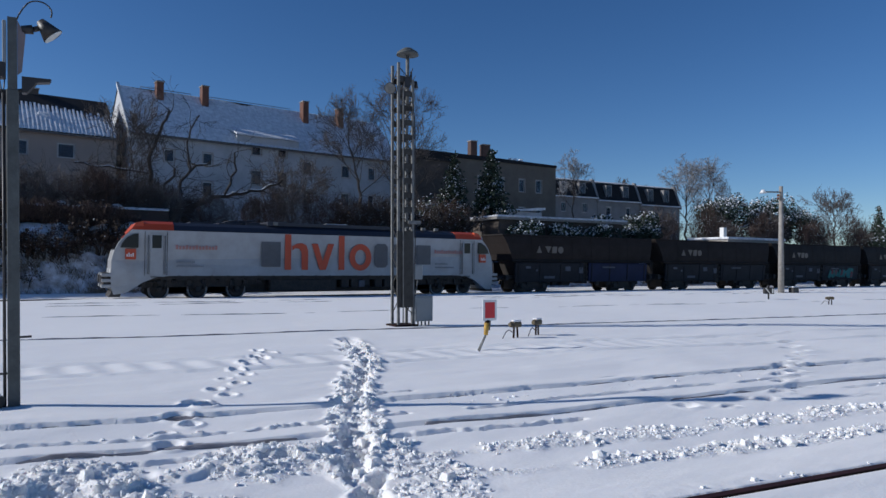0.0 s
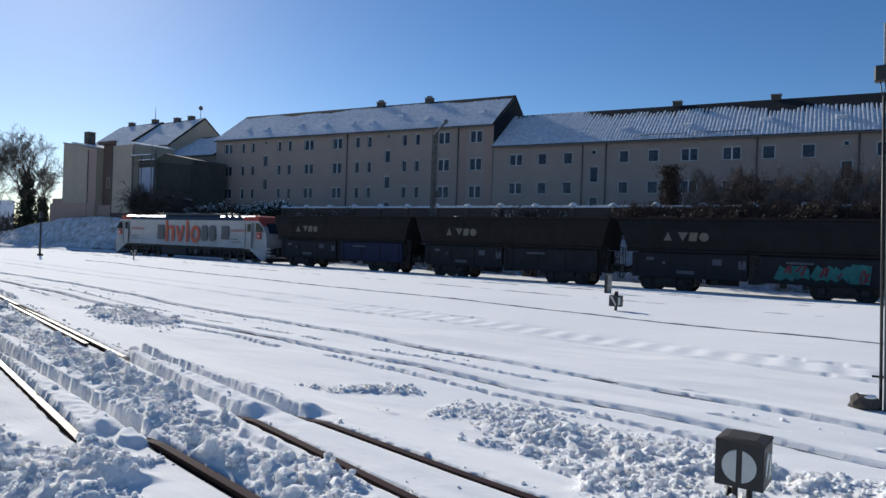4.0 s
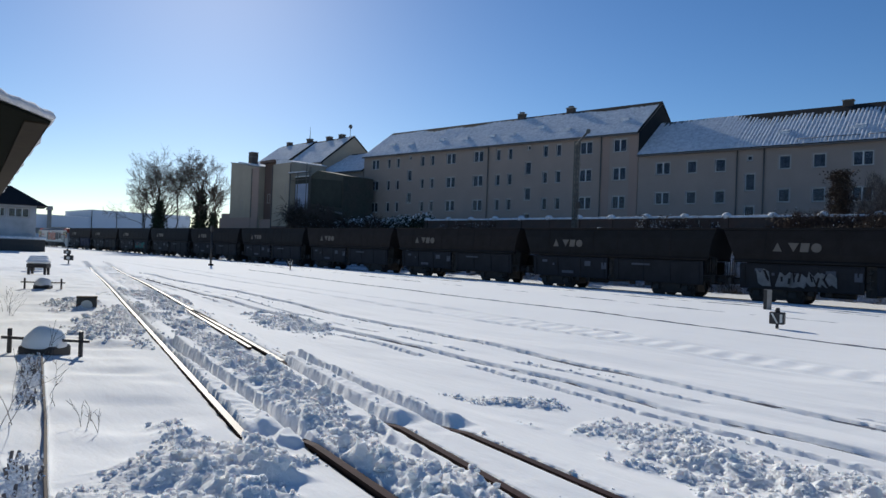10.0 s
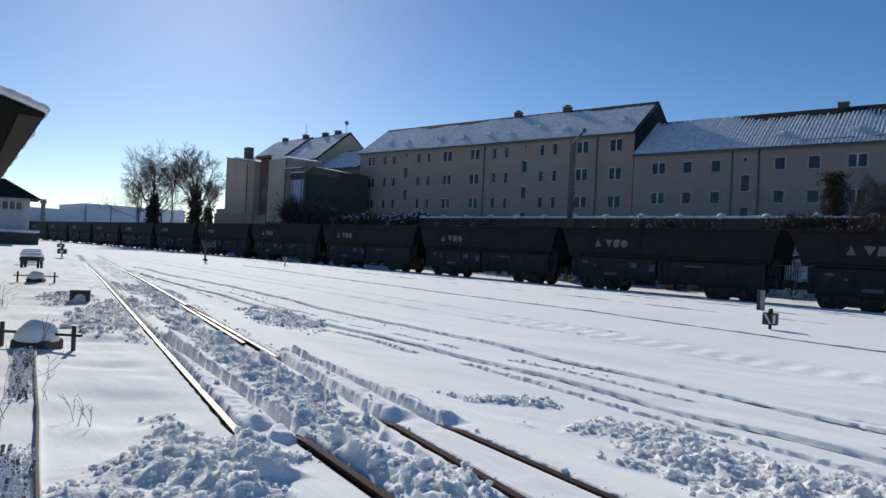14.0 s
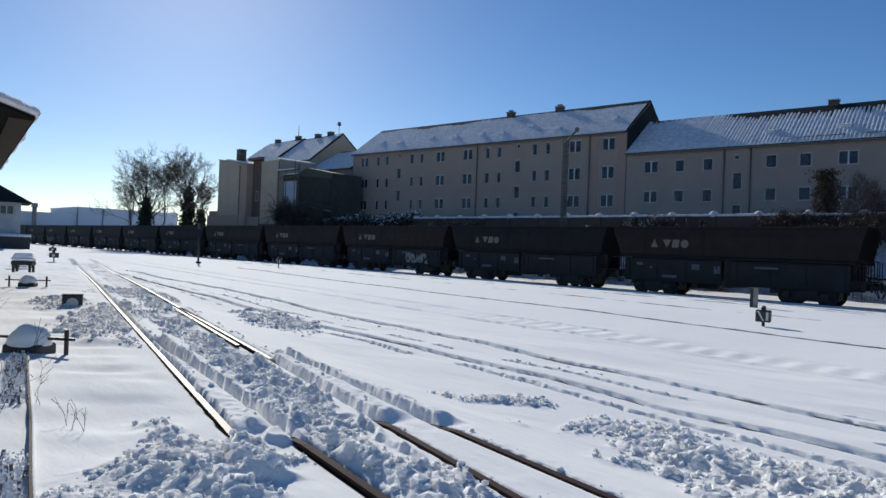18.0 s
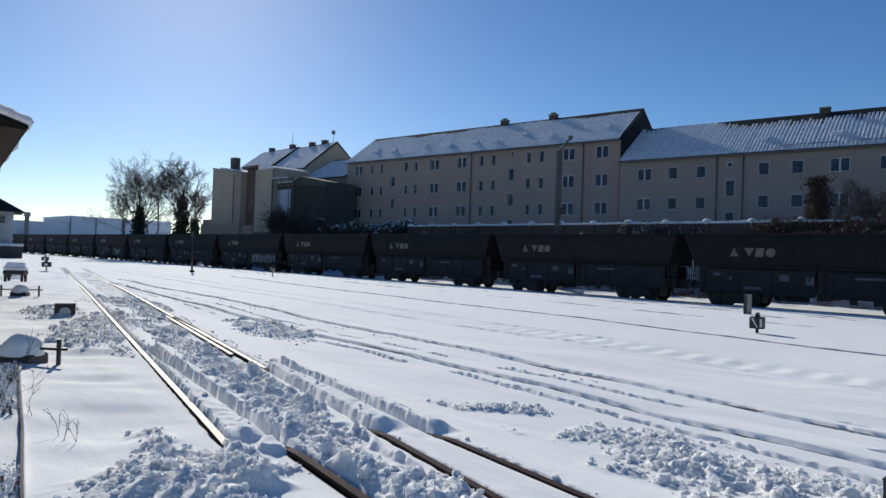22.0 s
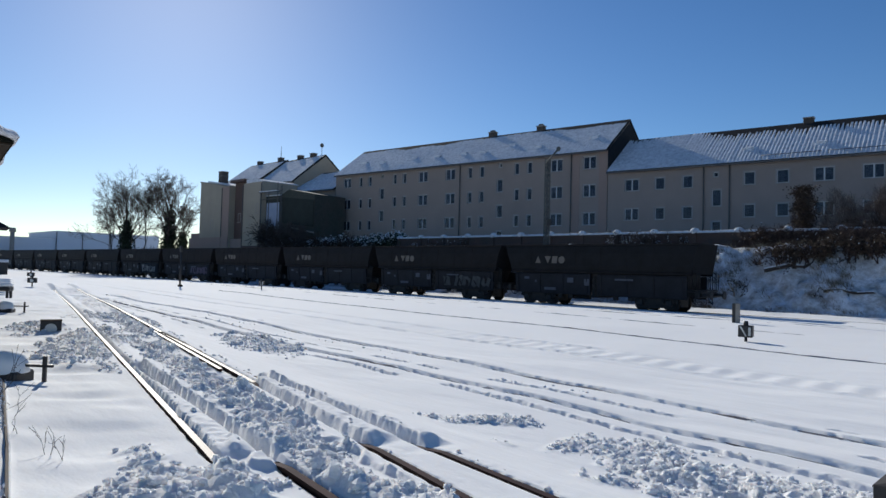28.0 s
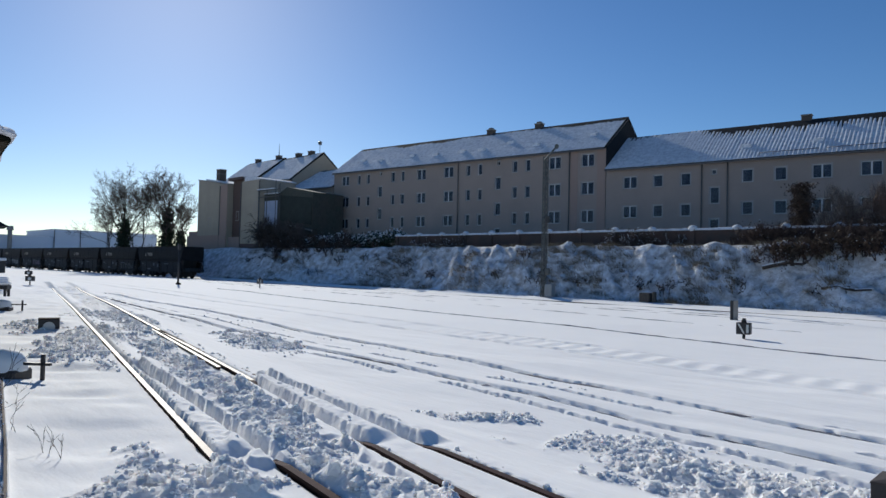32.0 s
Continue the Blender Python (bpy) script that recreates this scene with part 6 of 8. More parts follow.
def random_tint(mt, dark_c, light_c):
    """Colours each wagon a little differently between two paints."""
    nt = mt.node_tree
    b = nt.nodes["Principled BSDF"]
    src = b.inputs["Base Color"].links[0].from_socket
    info = nt.nodes.new("ShaderNodeObjectInfo")
    mx = nt.nodes.new("ShaderNodeMix")
    mx.data_type = "RGBA"
    mx.inputs["A"].default_value = (*dark_c, 1)
    mx.inputs["B"].default_value = (*light_c, 1)
    nt.links.new(info.outputs["Random"], mx.inputs["Factor"])
    mul = nt.nodes.new("ShaderNodeMix")
    mul.data_type = "RGBA"
    mul.blend_type = "MULTIPLY"
    mul.inputs["Factor"].default_value = 1
    nt.links.new(src, mul.inputs["A"])
    nt.links.new(mx.outputs["Result"], mul.inputs["B"])
    nt.links.new(mul.outputs["Result"], b.inputs["Base Color"])
    return mt


M_hopper = random_tint(mat("sooty_black_wagon_paint", (0.9, 0.9, 0.9), 0.75, spec=0.2, var=0.25, scale=1.3, bump=0.002, bscale=18, dark=(0.6, 0.55, 0.5)), (0.019, 0.0195, 0.021), (0.031, 0.024, 0.022))
M_panel = random_tint(mat("dark_green_grey_panel_paint", (0.95, 0.95, 0.95), 0.7, spec=0.25, var=0.25, scale=1.1, bump=0.002, bscale=22, dark=(0.55, 0.52, 0.5)), (0.021, 0.024, 0.032), (0.030, 0.029, 0.031))
M_bluepanel = mat("dull_blue_panel_paint", (0.020, 0.026, 0.066), 0.7, var=0.25, scale=1.1, bump=0.002, bscale=22, dark=(0.016, 0.020, 0.044), spec=0.25)
M_mark = mat("dirty_white_stencil_paint", (0.16, 0.135, 0.11), 0.6, var=0.15, scale=3)
M_plate = mat("pale_blue_grey_plate", (0.085, 0.092, 0.115), 0.6, var=0.2)

SIDE = -1.45


def flat(bm, pts, y, th=0.012):
    """A thin raised shape on the side wall, facing the yard."""
    return prism(bm, pts, 1, y - th, y)


def rect(bm, x0, z0, x1, z1, y, th=0.012):
    return bx(bm, x0, y - th, z0, x1, y, z1)


def disc(x, z, rx, rz, n=20, a0=0.0, a1=6.2832):
    return [(x + rx * math.cos(a0 + (a1 - a0) * i / n), z + rz * math.sin(a0 + (a1 - a0) * i / n)) for i in range(n)]


def wheel_mesh(rim):
    bm = B()
    cy(bm, (0, -0.07, 0), (0, 0.07, 0), 0.5, seg=28, mat=1)
    cy(bm, (0, -0.09, 0), (0, -0.07, 0), 0.36, 0.42, seg=28)
    cy(bm, (0, -0.14, 0), (0, -0.09, 0), 0.13, seg=14)
    cy(bm, (0, 0.07, 0), (0, 0.10, 0), 0.53, seg=28)
    me = bpy.data.meshes.new("wheel")
    bm.to_mesh(me)
    bm.free()
    me.materials.append(M_wheel)
    me.materials.append(rim)
    return me


M_tyre = mat("worn_wheel_tyre", (0.28, 0.27, 0.27), 0.5, 0.3, var=0.3, scale=5)
WHEEL = wheel_mesh(M_wheel)
LOCO_WHEEL = wheel_mesh(M_tyre)


def bogie(parent, x, axles, length, wheel=WHEEL):
    bm = B()
    low = 0.42 if wheel is WHEEL else 0.62
    for s in (-1, 1):
        y = s * 1.02
        prism(bm, [(x - length / 2, 0.55), (x - length / 2 + 0.15, 0.85), (x + length / 2 - 0.15, 0.85), (x + length / 2, 0.55), (x + length / 2 - 0.5, low), (x - length / 2 + 0.5, low)], 1, y - 0.06, y + 0.06)
        for a in axles:
            box = 0.19 if wheel is WHEEL else 0.14
            bx(bm, a - box, y - 0.17, 0.51 - box, a + box, y + 0.04, 0.66, 0.04)
            for d in (-0.3, 0.3):
                cy(bm, (a + d, y - 0.06, 0.5), (a + d, y - 0.06, 0.95), 0.075, seg=10)
    bx(bm, x - 0.3, -1.0, 0.5, x + 0.3, 1.0, 0.95, 0.05)
    bx(bm, x - length / 2 + 0.15, -0.62, 0.25, x + length / 2 - 0.15, 0.62, 0.9, 0.05)
    for s in (-0.92, 0.92) if wheel is WHEEL else ():
        bx(bm, x - length / 2 + 0.25, s - 0.04, 0.2, x + length / 2 - 0.25, s + 0.04, 0.5)
    fr = part("bogie", bm, M_under, parent)
    for a in axles:
        for s in (-1, 1):
            w = mesh_part("wheel", wheel, None, fr)
            w.matrix_basis = pose(a, s * 0.75, 0.49, 0, 0, 0 if s < 0 else 180)
    return fr


def buffer(parent, x, y, d):
    bm = B()
    cy(bm, (x, y, 1.02), (x + d * 0.32, y, 1.02), 0.11, 0.10, seg=14)
    cy(bm, (x + d * 0.3, y, 1.02), (x + d * 0.55, y, 1.02), 0.075, seg=12)
    cy(bm, (x + d * 0.55, y, 1.02), (x + d * 0.6, y, 1.02), 0.23, 0.24, seg=20)
    return part("buffer", bm, M_black, parent)


def locomotive():
    L = 23.3
    lo = thing("locomotive", pose(3, TRACK_Y, 0), "white and orange six-axle locomotive with a dark roof", "locomotive")
    # body outline seen from the side, left half
    half = [(0.66, 0.30), (0.56, 0.62), (0.53, 1.2), (0.55, 1.9), (0.66, 2.35), (0.86, 2.75), (1.12, 3.08), (1.42, 3.36)]
    skirt = [(1.15, 0.34), (1.5, 0.55), (1.95, 0.86), (2.5, 1.08), (3.2, 1.17)]
    out = half + [(L - a, b) for a, b in half[::-1]] + [(L - a, b) for a, b in skirt] + skirt[::-1]
    bm = B()
    prism(bm, out, 1, SIDE, -SIDE)
    for v in bm.verts:
        e = min(v.co.x, L - v.co.x)
        if e < 1.4 and v.co.z > 0.2:
            v.co.y *= 0.90 + 0.1 * min(1, max(0, (e - 0.5) / 0.9))
    body = part("body", bm, M_loco, lo, "dirty white steel body side")
    part("underframe", bx(B(), 2.6, -0.62, 0.28, L - 2.6, 0.62, 1.16, 0.04), M_under, lo)
    bm = B()
    sec = [(-1.45, 3.36), (-1.30, 3.62), (-0.95, 3.78), (0.95, 3.78), (1.30, 3.62), (1.45, 3.36)]
    prism(bm, sec, 0, 3.35, L - 3.35)
    for x in np.arange(4.2, 19, 1.45):
        bx(bm, x, -0.85, 3.78, x + 1.1, 0.85, 3.86, 0.02)
    for x in (6.0, 15.8):
        bx(bm, x, -0.6, 3.86, x + 1.9, 0.6, 3.93, 0.02)
        for s in (-0.4, 0.4):
            cy(bm, (x + 0.2, s, 3.98), (x + 1.7, s * 0.6, 4.02), 0.025, seg=6)
    part("roof", bm, M_roofblue, lo, "dark blue-grey roof with hatches")
    bm = B()
    prism(bm, [(8.2, 3.78), (8.2, 4.00), (9.2, 4.02), (9.3, 3.97), (15.4, 3.97), (16.1, 3.90), (16.1, 3.78)], 1, -1.05, 1.05)
    hood = part("roof_hood", bm, M_roofblue, lo, "dark raised roof hood")
    part("hood_snow", bx(B(), 11.6, -0.9, 3.97, 12.9, 0.9, 4.01, 0.02), M_roofsnow, hood)
    bm = B()
    for x in (8.5, 16.9, 17.7, 18.6):
        bx(bm, x, -1.1, 3.8, x + 0.25, -0.9, 3.98, 0.02)
    part("roof_lug", bm, M_galv, lo)
    for m in (0, 1):
        bm = B()
        fx = (lambda a: a) if m == 0 else (lambda a: L - a)
        ring = []
        for a, b, w in ((1.36, 3.36, 1.30), (1.62, 3.70, 1.05), (1.95, 3.80, 0.95), (3.35, 3.80, 0.95)):
            base_w = 1.30 if a < 1.5 else 1.45
            ring.append([bm.verts.new((fx(max(a, 1.36)), y, z)) for y, z in ((-base_w, 3.365 if a < 3.3 else 3.365), (-(base_w + w) / 2 - 0.08, 3.365 + (b - 3.365) * 0.7), (-w, b), (w, b), ((base_w + w) / 2 + 0.08, 3.365 + (b - 3.365) * 0.7), (base_w, 3.365))])
        for r0, r1 in zip(ring, ring[1:]):
            for i in range(5):
                bm.faces.new((r0[i], r0[i + 1], r1[i + 1], r1[i]))
        bm.faces.new(ring[0])
        bm.faces.new(ring[-1][::-1])
        bmesh.ops.recalc_face_normals(bm, faces=bm.faces[:])
        part("cab_roof", bm, M_orange, lo, "orange-red cab roof")
        bm = B()
        prism(bm, [(fx(a), b) for a, b in ((0.98, 2.96), (1.38, 3.36), (1.62, 3.70), (1.95, 3.78), (1.95, 3.37), (1.44, 3.37), (1.06, 2.94))], 1, -1.36, 1.36)
        part("brow", bm, M_orange, lo, "orange-red brow over the front window")
        bm = B()
        for zz in (0.62, 0.88, 1.14):
            xa, xb = sorted((fx(0.12), fx(0.72)))
            bx(bm, xa, -1.30, zz, xb, -0.62, zz + 0.15, 0.02)
            bx(bm, xa, 0.62, zz, xb, 1.30, zz + 0.15, 0.02)
        part("bumper", bm, M_loco, lo, "slotted white front bumper")
        bm = B()
        xa, xb = sorted((fx(0.22), fx(0.70)))
        bx(bm, xa, -1.24, 0.6, xb, 1.24, 1.3)
        part("bumper_core", bm, M_under, lo)
        bm = B()
        for a in (2.02, 3.05):
            rect(bm, fx(a) - 0.012, 1.2, fx(a) + 0.012, 3.3, SIDE, 0.006)
        part("panel_joint", bm, M_under, lo)
        # cab side window, door, logo field
        bm = B()
        flat(bm, [(fx(a), b) for a, b in ((0.92, 2.50), (1.0, 2.72), (1.2, 2.98), (1.45, 3.14), (1.72, 3.18), (1.72, 2.50))], SIDE + 0.06, 0.09)
        part("cab_window", bm, M_dark_glass, lo)
        bm = B()
        flat(bm, [(fx(a), b) for a, b in ((1.14, 1.95), (1.14, 2.45), (1.62, 2.45), (1.62, 1.95))], SIDE + 0.06, 0.085)
        emblem = part("emblem", bm, M_orange, lo, "orange square emblem")
        bm = B()
        for k in range(4):
            rect(bm, fx(1.22 + 0.09 * k) - 0.025, 2.08, fx(1.22 + 0.09 * k) + 0.025, 2.2 + 0.06 * (k % 2), SIDE - 0.03)
        part("emblem_bars", bm, M_white, emblem)
        bm = B()
        x0, x1 = sorted((fx(2.25), fx(2.86)))
        rect(bm, x0, 1.22, x1, 3.2, SIDE, 0.02)
        door = part("cab_door", bm, M_loco, lo)
        bm = B()
        rect(bm, x0 + 0.1, 2.5, x1 - 0.08, 3.12, SIDE - 0.02, 0.015)
        part("door_window", bm, M_dark_glass, door)
        bm = B()
        for xx in (x0 - 0.09, x1 + 0.09):
            cy(bm, (xx, SIDE - 0.06, 1.25), (xx, SIDE - 0.06, 3.1), 0.022, seg=8)
            for zz in (1.3, 3.05):
                cy(bm, (xx, SIDE, zz), (xx, SIDE - 0.06, zz), 0.018, seg=6)
        part("handrail", bm, M_galv, lo)
        bm = B()
        for zz in (0.55, 0.85, 1.1):
            bx(bm, fx(2.55) - 0.25, SIDE - 0.02, zz, fx(2.55) + 0.25, SIDE + 0.25, zz + 0.04)
        part("step", bm, M_under, lo)
        # front window and lamps
        bm = B()
        d = -1 if m == 0 else 1
        for s in (-1, 1):
            bx(bm, fx(0.52) - 0.02, s * 0.85 - 0.2, 1.3, fx(0.60) + 0.02, s * 0.85 + 0.2, 1.5, 0.02)
        part("headlight", bm, M_white, lo)
        bm = B()
        flat2 = [(-0.95, 2.42), (0.95, 2.42), (0.86, 3.2), (-0.86, 3.2)]
        vs = [bm.verts.new((fx(0.66 + (b - 2.4) * 0.64) + d * 0.05, a, b)) for a, b in flat2]
        bm.faces.new(vs)
        ex = bmesh.ops.extrude_face_region(bm, geom=bm.faces[:])
        bmesh.ops.translate(bm, verts=[v for v in ex["geom"] if isinstance(v, bmesh.types.BMVert)], vec=(-d * 0.07, 0, -0.02))
        bmesh.ops.recalc_face_normals(bm, faces=bm.faces[:])
        part("windscreen", bm, M_dark_glass, lo)
        for y in (-0.88, 0.88):
            bm = B()
            cx = fx(0.53)
            cy(bm, (cx, y, 1.02), (cx + d * 0.42, y, 1.02), 0.12, seg=14)
            bx(bm, cx + d * 0.42 - 0.04, y - 0.3, 0.84, cx + d * 0.42 + 0.04, y + 0.3, 1.2, 0.03)
            part("buffer", bm, M_black, lo)
        bm = B()
        for zz in (0.6, 0.95):
            bx(bm, fx(0.35) - 0.2, -1.2, zz, fx(0.35) + 0.2, -1.0, zz + 0.05)
            bx(bm, fx(0.35) - 0.2, 1.0, zz, fx(0.35) + 0.2, 1.2, zz + 0.05)
        prism(bm, [(fx(0.45), 0.18), (fx(0.62), 0.5), (fx(1.1), 0.5), (fx(0.95), 0.18)], 1, -1.25, 1.25)
        part("snow_plough", bm, M_black, lo)
        # rows of small lettering
        bm = B()
        a0 = 3.45 if m == 0 else L - 4.9
        for k in range(13):
            rect(bm, a0 + k * 0.16, 2.46, a0 + k * 0.16 + 0.11, 2.62 + (0.05 if k % 3 == 0 else 0), SIDE)
        part("lettering_bars", bm, M_pink, lo)
        bm = B()
        for k in range(10):
            rect(bm, a0 + 0.05 + k * 0.09, 1.8, a0 + 0.11 + k * 0.09, 1.9, SIDE)
        for k in range(15):
            rect(bm, a0 + 0.05 + k * 0.09, 1.6, a0 + 0.11 + k * 0.09, 1.68, SIDE)
        part("lettering_bars", bm, M_greytext, lo)
    # the large orange shapes: post, arch, chevron, post, ring
    for pts in ([(9.05, 1.48), (9.40, 1.48), (9.40, 3.34), (9.05, 3.34)],
                [(9.46, 2.50), (9.62, 2.62), (9.84, 2.60), (9.98, 2.44), (10.0, 1.48), (10.36, 1.48), (10.36, 2.5), (10.26, 2.78), (10.0, 2.9), (9.72, 2.86), (9.46, 2.72)],
                [(11.04, 1.48), (11.40, 1.48), (11.88, 2.88), (11.52, 2.88), (11.22, 1.95), (10.92, 2.88), (10.56, 2.88)],
                [(12.16, 1.48), (12.51, 1.48), (12.51, 3.34), (12.16, 3.34)]):
        part("orange_shape", flat(B(), pts, SIDE, 0.008), M_orange, lo)
    bm = B()
    outer, inner = disc(13.5, 2.18, 0.68, 0.74, 28), disc(13.5, 2.18, 0.34, 0.42, 28)
    for i in range(28):
        j = (i + 1) % 28
        prism(bm, [outer[i], outer[j], inner[j], inner[i]], 1, SIDE - 0.008, SIDE)
    bmesh.ops.remove_doubles(bm, verts=bm.verts[:], dist=0.001)
    part("orange_shape", bm, M_orange, lo)
    # ventilation grilles
    for x0, x1, z0, z1, cut in ((7.78, 8.82, 1.63, 2.93, 0.0), (14.39, 15.23, 1.62, 2.95, 0.16), (15.52, 16.36, 1.62, 2.95, 0.16), (17.14, 18.12, 1.81, 2.92, 0.0)):
        bm = B()
        c = max(cut, 0.001)
        flat(bm, [(x0 + c, z0), (x1 - c, z0), (x1, z0 + c), (x1, z1 - c), (x1 - c, z1), (x0 + c, z1), (x0, z1 - c), (x0, z0 + c)], SIDE, 0.01)
        g = part("grille", bm, M_grille, lo, "grey ventilation grille")
        bm = B()
        nz = int((z1 - z0) / 0.1)
        for k in range(1, nz):
            zz = z0 + (z1 - z0) * k / nz
            ins = 0.05 + (cut * 0.7 if k < 2 or k > nz - 2 else 0)
            bx(bm, x0 + ins, SIDE - 0.035, zz - 0.018, x1 - ins, SIDE - 0.009, zz + 0.018)
        part("louvre", bm, M_grille, g)
    # underframe, tank and bogies
    bm = B()
    bx(bm, 1.6, -1.30, 0.95, L - 1.6, 1.30, 1.19)
    bx(bm, 8.3, -1.36, 0.35, 12.1, 1.36, 1.0, 0.06)
    for x in (12.4, 13.0, 13.7, 14.5, 15.1):
        bx(bm, x, -1.32, 0.42 + 0.1 * (int(x * 10) % 3), x + 0.45, 1.32, 1.0, 0.03)
    for x in np.arange(3.6, 20.2, 0.8):
        bx(bm, x, SIDE - 0.01, 1.08, x + 0.08, SIDE + 0.04, 1.2)
    for x0, x1 in ((1.5, 8.2), (15.7, L - 1.5)):
        bx(bm, x0 + 0.6, -1.12, 0.72, x1 - 0.3, 1.12, 1.0)
        for k in range(9):
            xx = x0 + 0.5 + (x1 - x0 - 1) * k / 8
            bx(bm, xx - 0.10, -1.30, 0.66 + 0.09 * (k % 3), xx + 0.12, -1.10, 1.05, 0.03)
    part("underframe", bm, M_under, lo)
    part("battery_box", bx(B(), 13.45, -1.40, 0.55, 13.8, -1.32, 0.9, 0.01), M_plate, lo)
    bogie(lo, 4.65, (2.74, 4.62, 6.60), 5.4, LOCO_WHEEL)
    bogie(lo, 18.95, (17.05, 18.95, 20.9), 5.4, LOCO_WHEEL)
    return lo


def wagon():
    w = thing("hopper_wagon", pose(26.3, TRACK_Y, 0), "sooty black bogie hopper wagon with side discharge flaps", "wagon", "wagons of the coal train")
    # upper hopper: sloping ends, sides that lean out to the rim
    prof = [(-1.36, 2.12), (-1.43, 2.5), (-1.40, 3.2), (-1.30, 3.62), (-1.24, 3.72)]
    bm = B()
    ends = {2.12: (1.00, 13.66), 2.5: (0.90, 13.70), 3.2: (0.58, 13.84), 3.62: (0.36, 13.96), 3.72: (0.30, 13.98)}
    rows = []
    for y, z in prof:
        a, b = ends[z]
        rows.append([bm.verts.new(c) for c in ((a, y, z), (b, y, z), (b, -y, z), (a, -y, z))])
    for r0, r1 in zip(rows, rows[1:]):
        for i in range(4):
            bm.faces.new((r0[i], r0[(i + 1) % 4], r1[(i + 1) % 4], r1[i]))
    inner = [bm.verts.new(c) for c in ((2.2, -0.9, 3.05), (12.4, -0.9, 3.05), (12.4, 0.9, 3.05), (2.2, 0.9, 3.05))]
    top = rows[-1]
    for i in range(4):
        bm.faces.new((top[i], top[(i + 1) % 4], inner[(i + 1) % 4], inner[i]))
    bm.faces.new(inner)
    bm.faces.new(rows[0][::-1])
    bmesh.ops.recalc_face_normals(bm, faces=bm.faces[:])
    part("hopper", bm, M_hopper, w)
    bm = B()
    for s in (-1, 1):
        bx(bm, 0.28, s * 1.24 - 0.05, 3.70, 13.98, s * 1.24 + 0.05, 3.79, 0.01)
    for x in (0.28, 13.88):
        bx(bm, x, -1.2, 3.70, x + 0.1, 1.2, 3.79)
    part("rim", bm, M_hopper, w)
    for s in (-1, 1):
        bm = B()
        prism(bm, [(s * 1.30, 2.02), (s * 1.47, 2.06), (s * 1.47, 2.14), (s * 1.36, 2.22), (s * 1.28, 2.2)], 0, 1.0, 13.66)
        part("ledge", bm, M_hopper, w)
        for x in np.arange(2.6, 13, 1.75):
            bm = B()
            prism(bm, [(s * 1.40, 2.2), (s * 1.442, 2.5), (s * 1.412, 3.2), (s * 1.31, 3.66), (s * 1.25, 3.66), (s * 1.36, 3.2), (s * 1.36, 2.2)], 0, x - 0.02, x + 0.02)
            part("rib", bm, M_hopper, w)
        for a, b in ((1.30, 7.16), (7.68, 13.36)):
            bm = B()
            prism(bm, [(s * 1.36, 2.0), (s * 1.40, 1.9), (s * 1.30, 0.74), (s * 1.22, 0.72), (s * 1.24, 2.0)], 0, a, b)
            pn = part("discharge_flap", bm, M_panel, w)
            for x in np.linspace(a + 0.25, b - 0.25, 4):
                bm = B()
                prism(bm, [(s * 1.38, 1.98), (s * 1.44, 1.9), (s * 1.34, 0.8), (s * 1.28, 0.8)], 0, x - 0.035, x + 0.035)
                part("stiffener", bm, M_panel, pn)
    bm = B()
    bx(bm, 7.2, -1.2, 0.6, 7.64, 1.2, 2.05)
    for z in (0.95, 1.3, 1.65):
        cy(bm, (7.3, -1.36, z), (7.54, -1.36, z + 0.12), 0.05, seg=8)
    cy(bm, (7.42, -1.34, 0.6), (7.42, -1.34, 1.9), 0.035, seg=8)
    part("flap_gear", bm, M_under, w)
    bm = B()
    prism(bm, [(1.4, 2.1), (13.2, 2.1), (12.6, 0.9), (8.2, 0.75), (7.4, 1.1), (6.6, 0.75), (2.0, 0.9)], 1, -0.85, 0.85)
    bx(bm, 0.7, -0.95, 0.92, 13.9, 0.95, 1.14)
    bx(bm, 0.62, -1.25, 0.86, 0.8, 1.25, 1.2)
    bx(bm, 13.8, -1.25, 0.86, 13.98, 1.25, 1.2)
    for x in (4.6, 5.4, 8.6, 9.6):
        bx(bm, x, -1.1, 0.5, x + 0.3, -0.9, 0.95, 0.02)
    cy(bm, (5.0, -0.4, 0.62), (6.6, -0.4, 0.62), 0.17, seg=12)
    part("underframe", bm, M_under, w)
    bogie(w, 3.0, (2.1, 3.9), 2.9)
    bogie(w, 11.3, (10.4, 12.2), 2.9)
    for y in (-0.88, 0.88):
        buffer(w, 0.62, y, -1)
        buffer(w, 13.98, y, 1)
    # end platform, ladder and brake hoses
    bm = B()
    bx(bm, 13.3, -1.3, 1.22, 14.0, 1.3, 1.27)
    for y in (-1.25, 1.25):
        cy(bm, (13.95, y, 1.27), (13.95, y, 2.2), 0.022, seg=6)
        cy(bm, (13.45, y, 1.27), (13.5, y, 2.3), 0.022, seg=6)
        cy(bm, (13.95, y, 2.2), (13.5, y, 2.3), 0.022, seg=6)
    part("end_platform", bm, M_under, w)
    bm = B()
    for x in (13.48, 13.86):
        cy(bm, (x, -1.34, 0.5), (x, -1.34, 1.25), 0.02, seg=6)
    for z in np.arange(0.55, 1.2, 0.3):
        cy(bm, (13.48, -1.34, z), (13.86, -1.34, z), 0.015, seg=6)
    part("step_ladder", bm, M_under, w)
    for y in (-1.25, 1.25):
        for x in (13.58, 13.72, 13.86, 14.06):
            part("guard_bar", cy(B(), (x, y, 1.27), (x, y, 2.2), 0.026, seg=6), M_under, w)
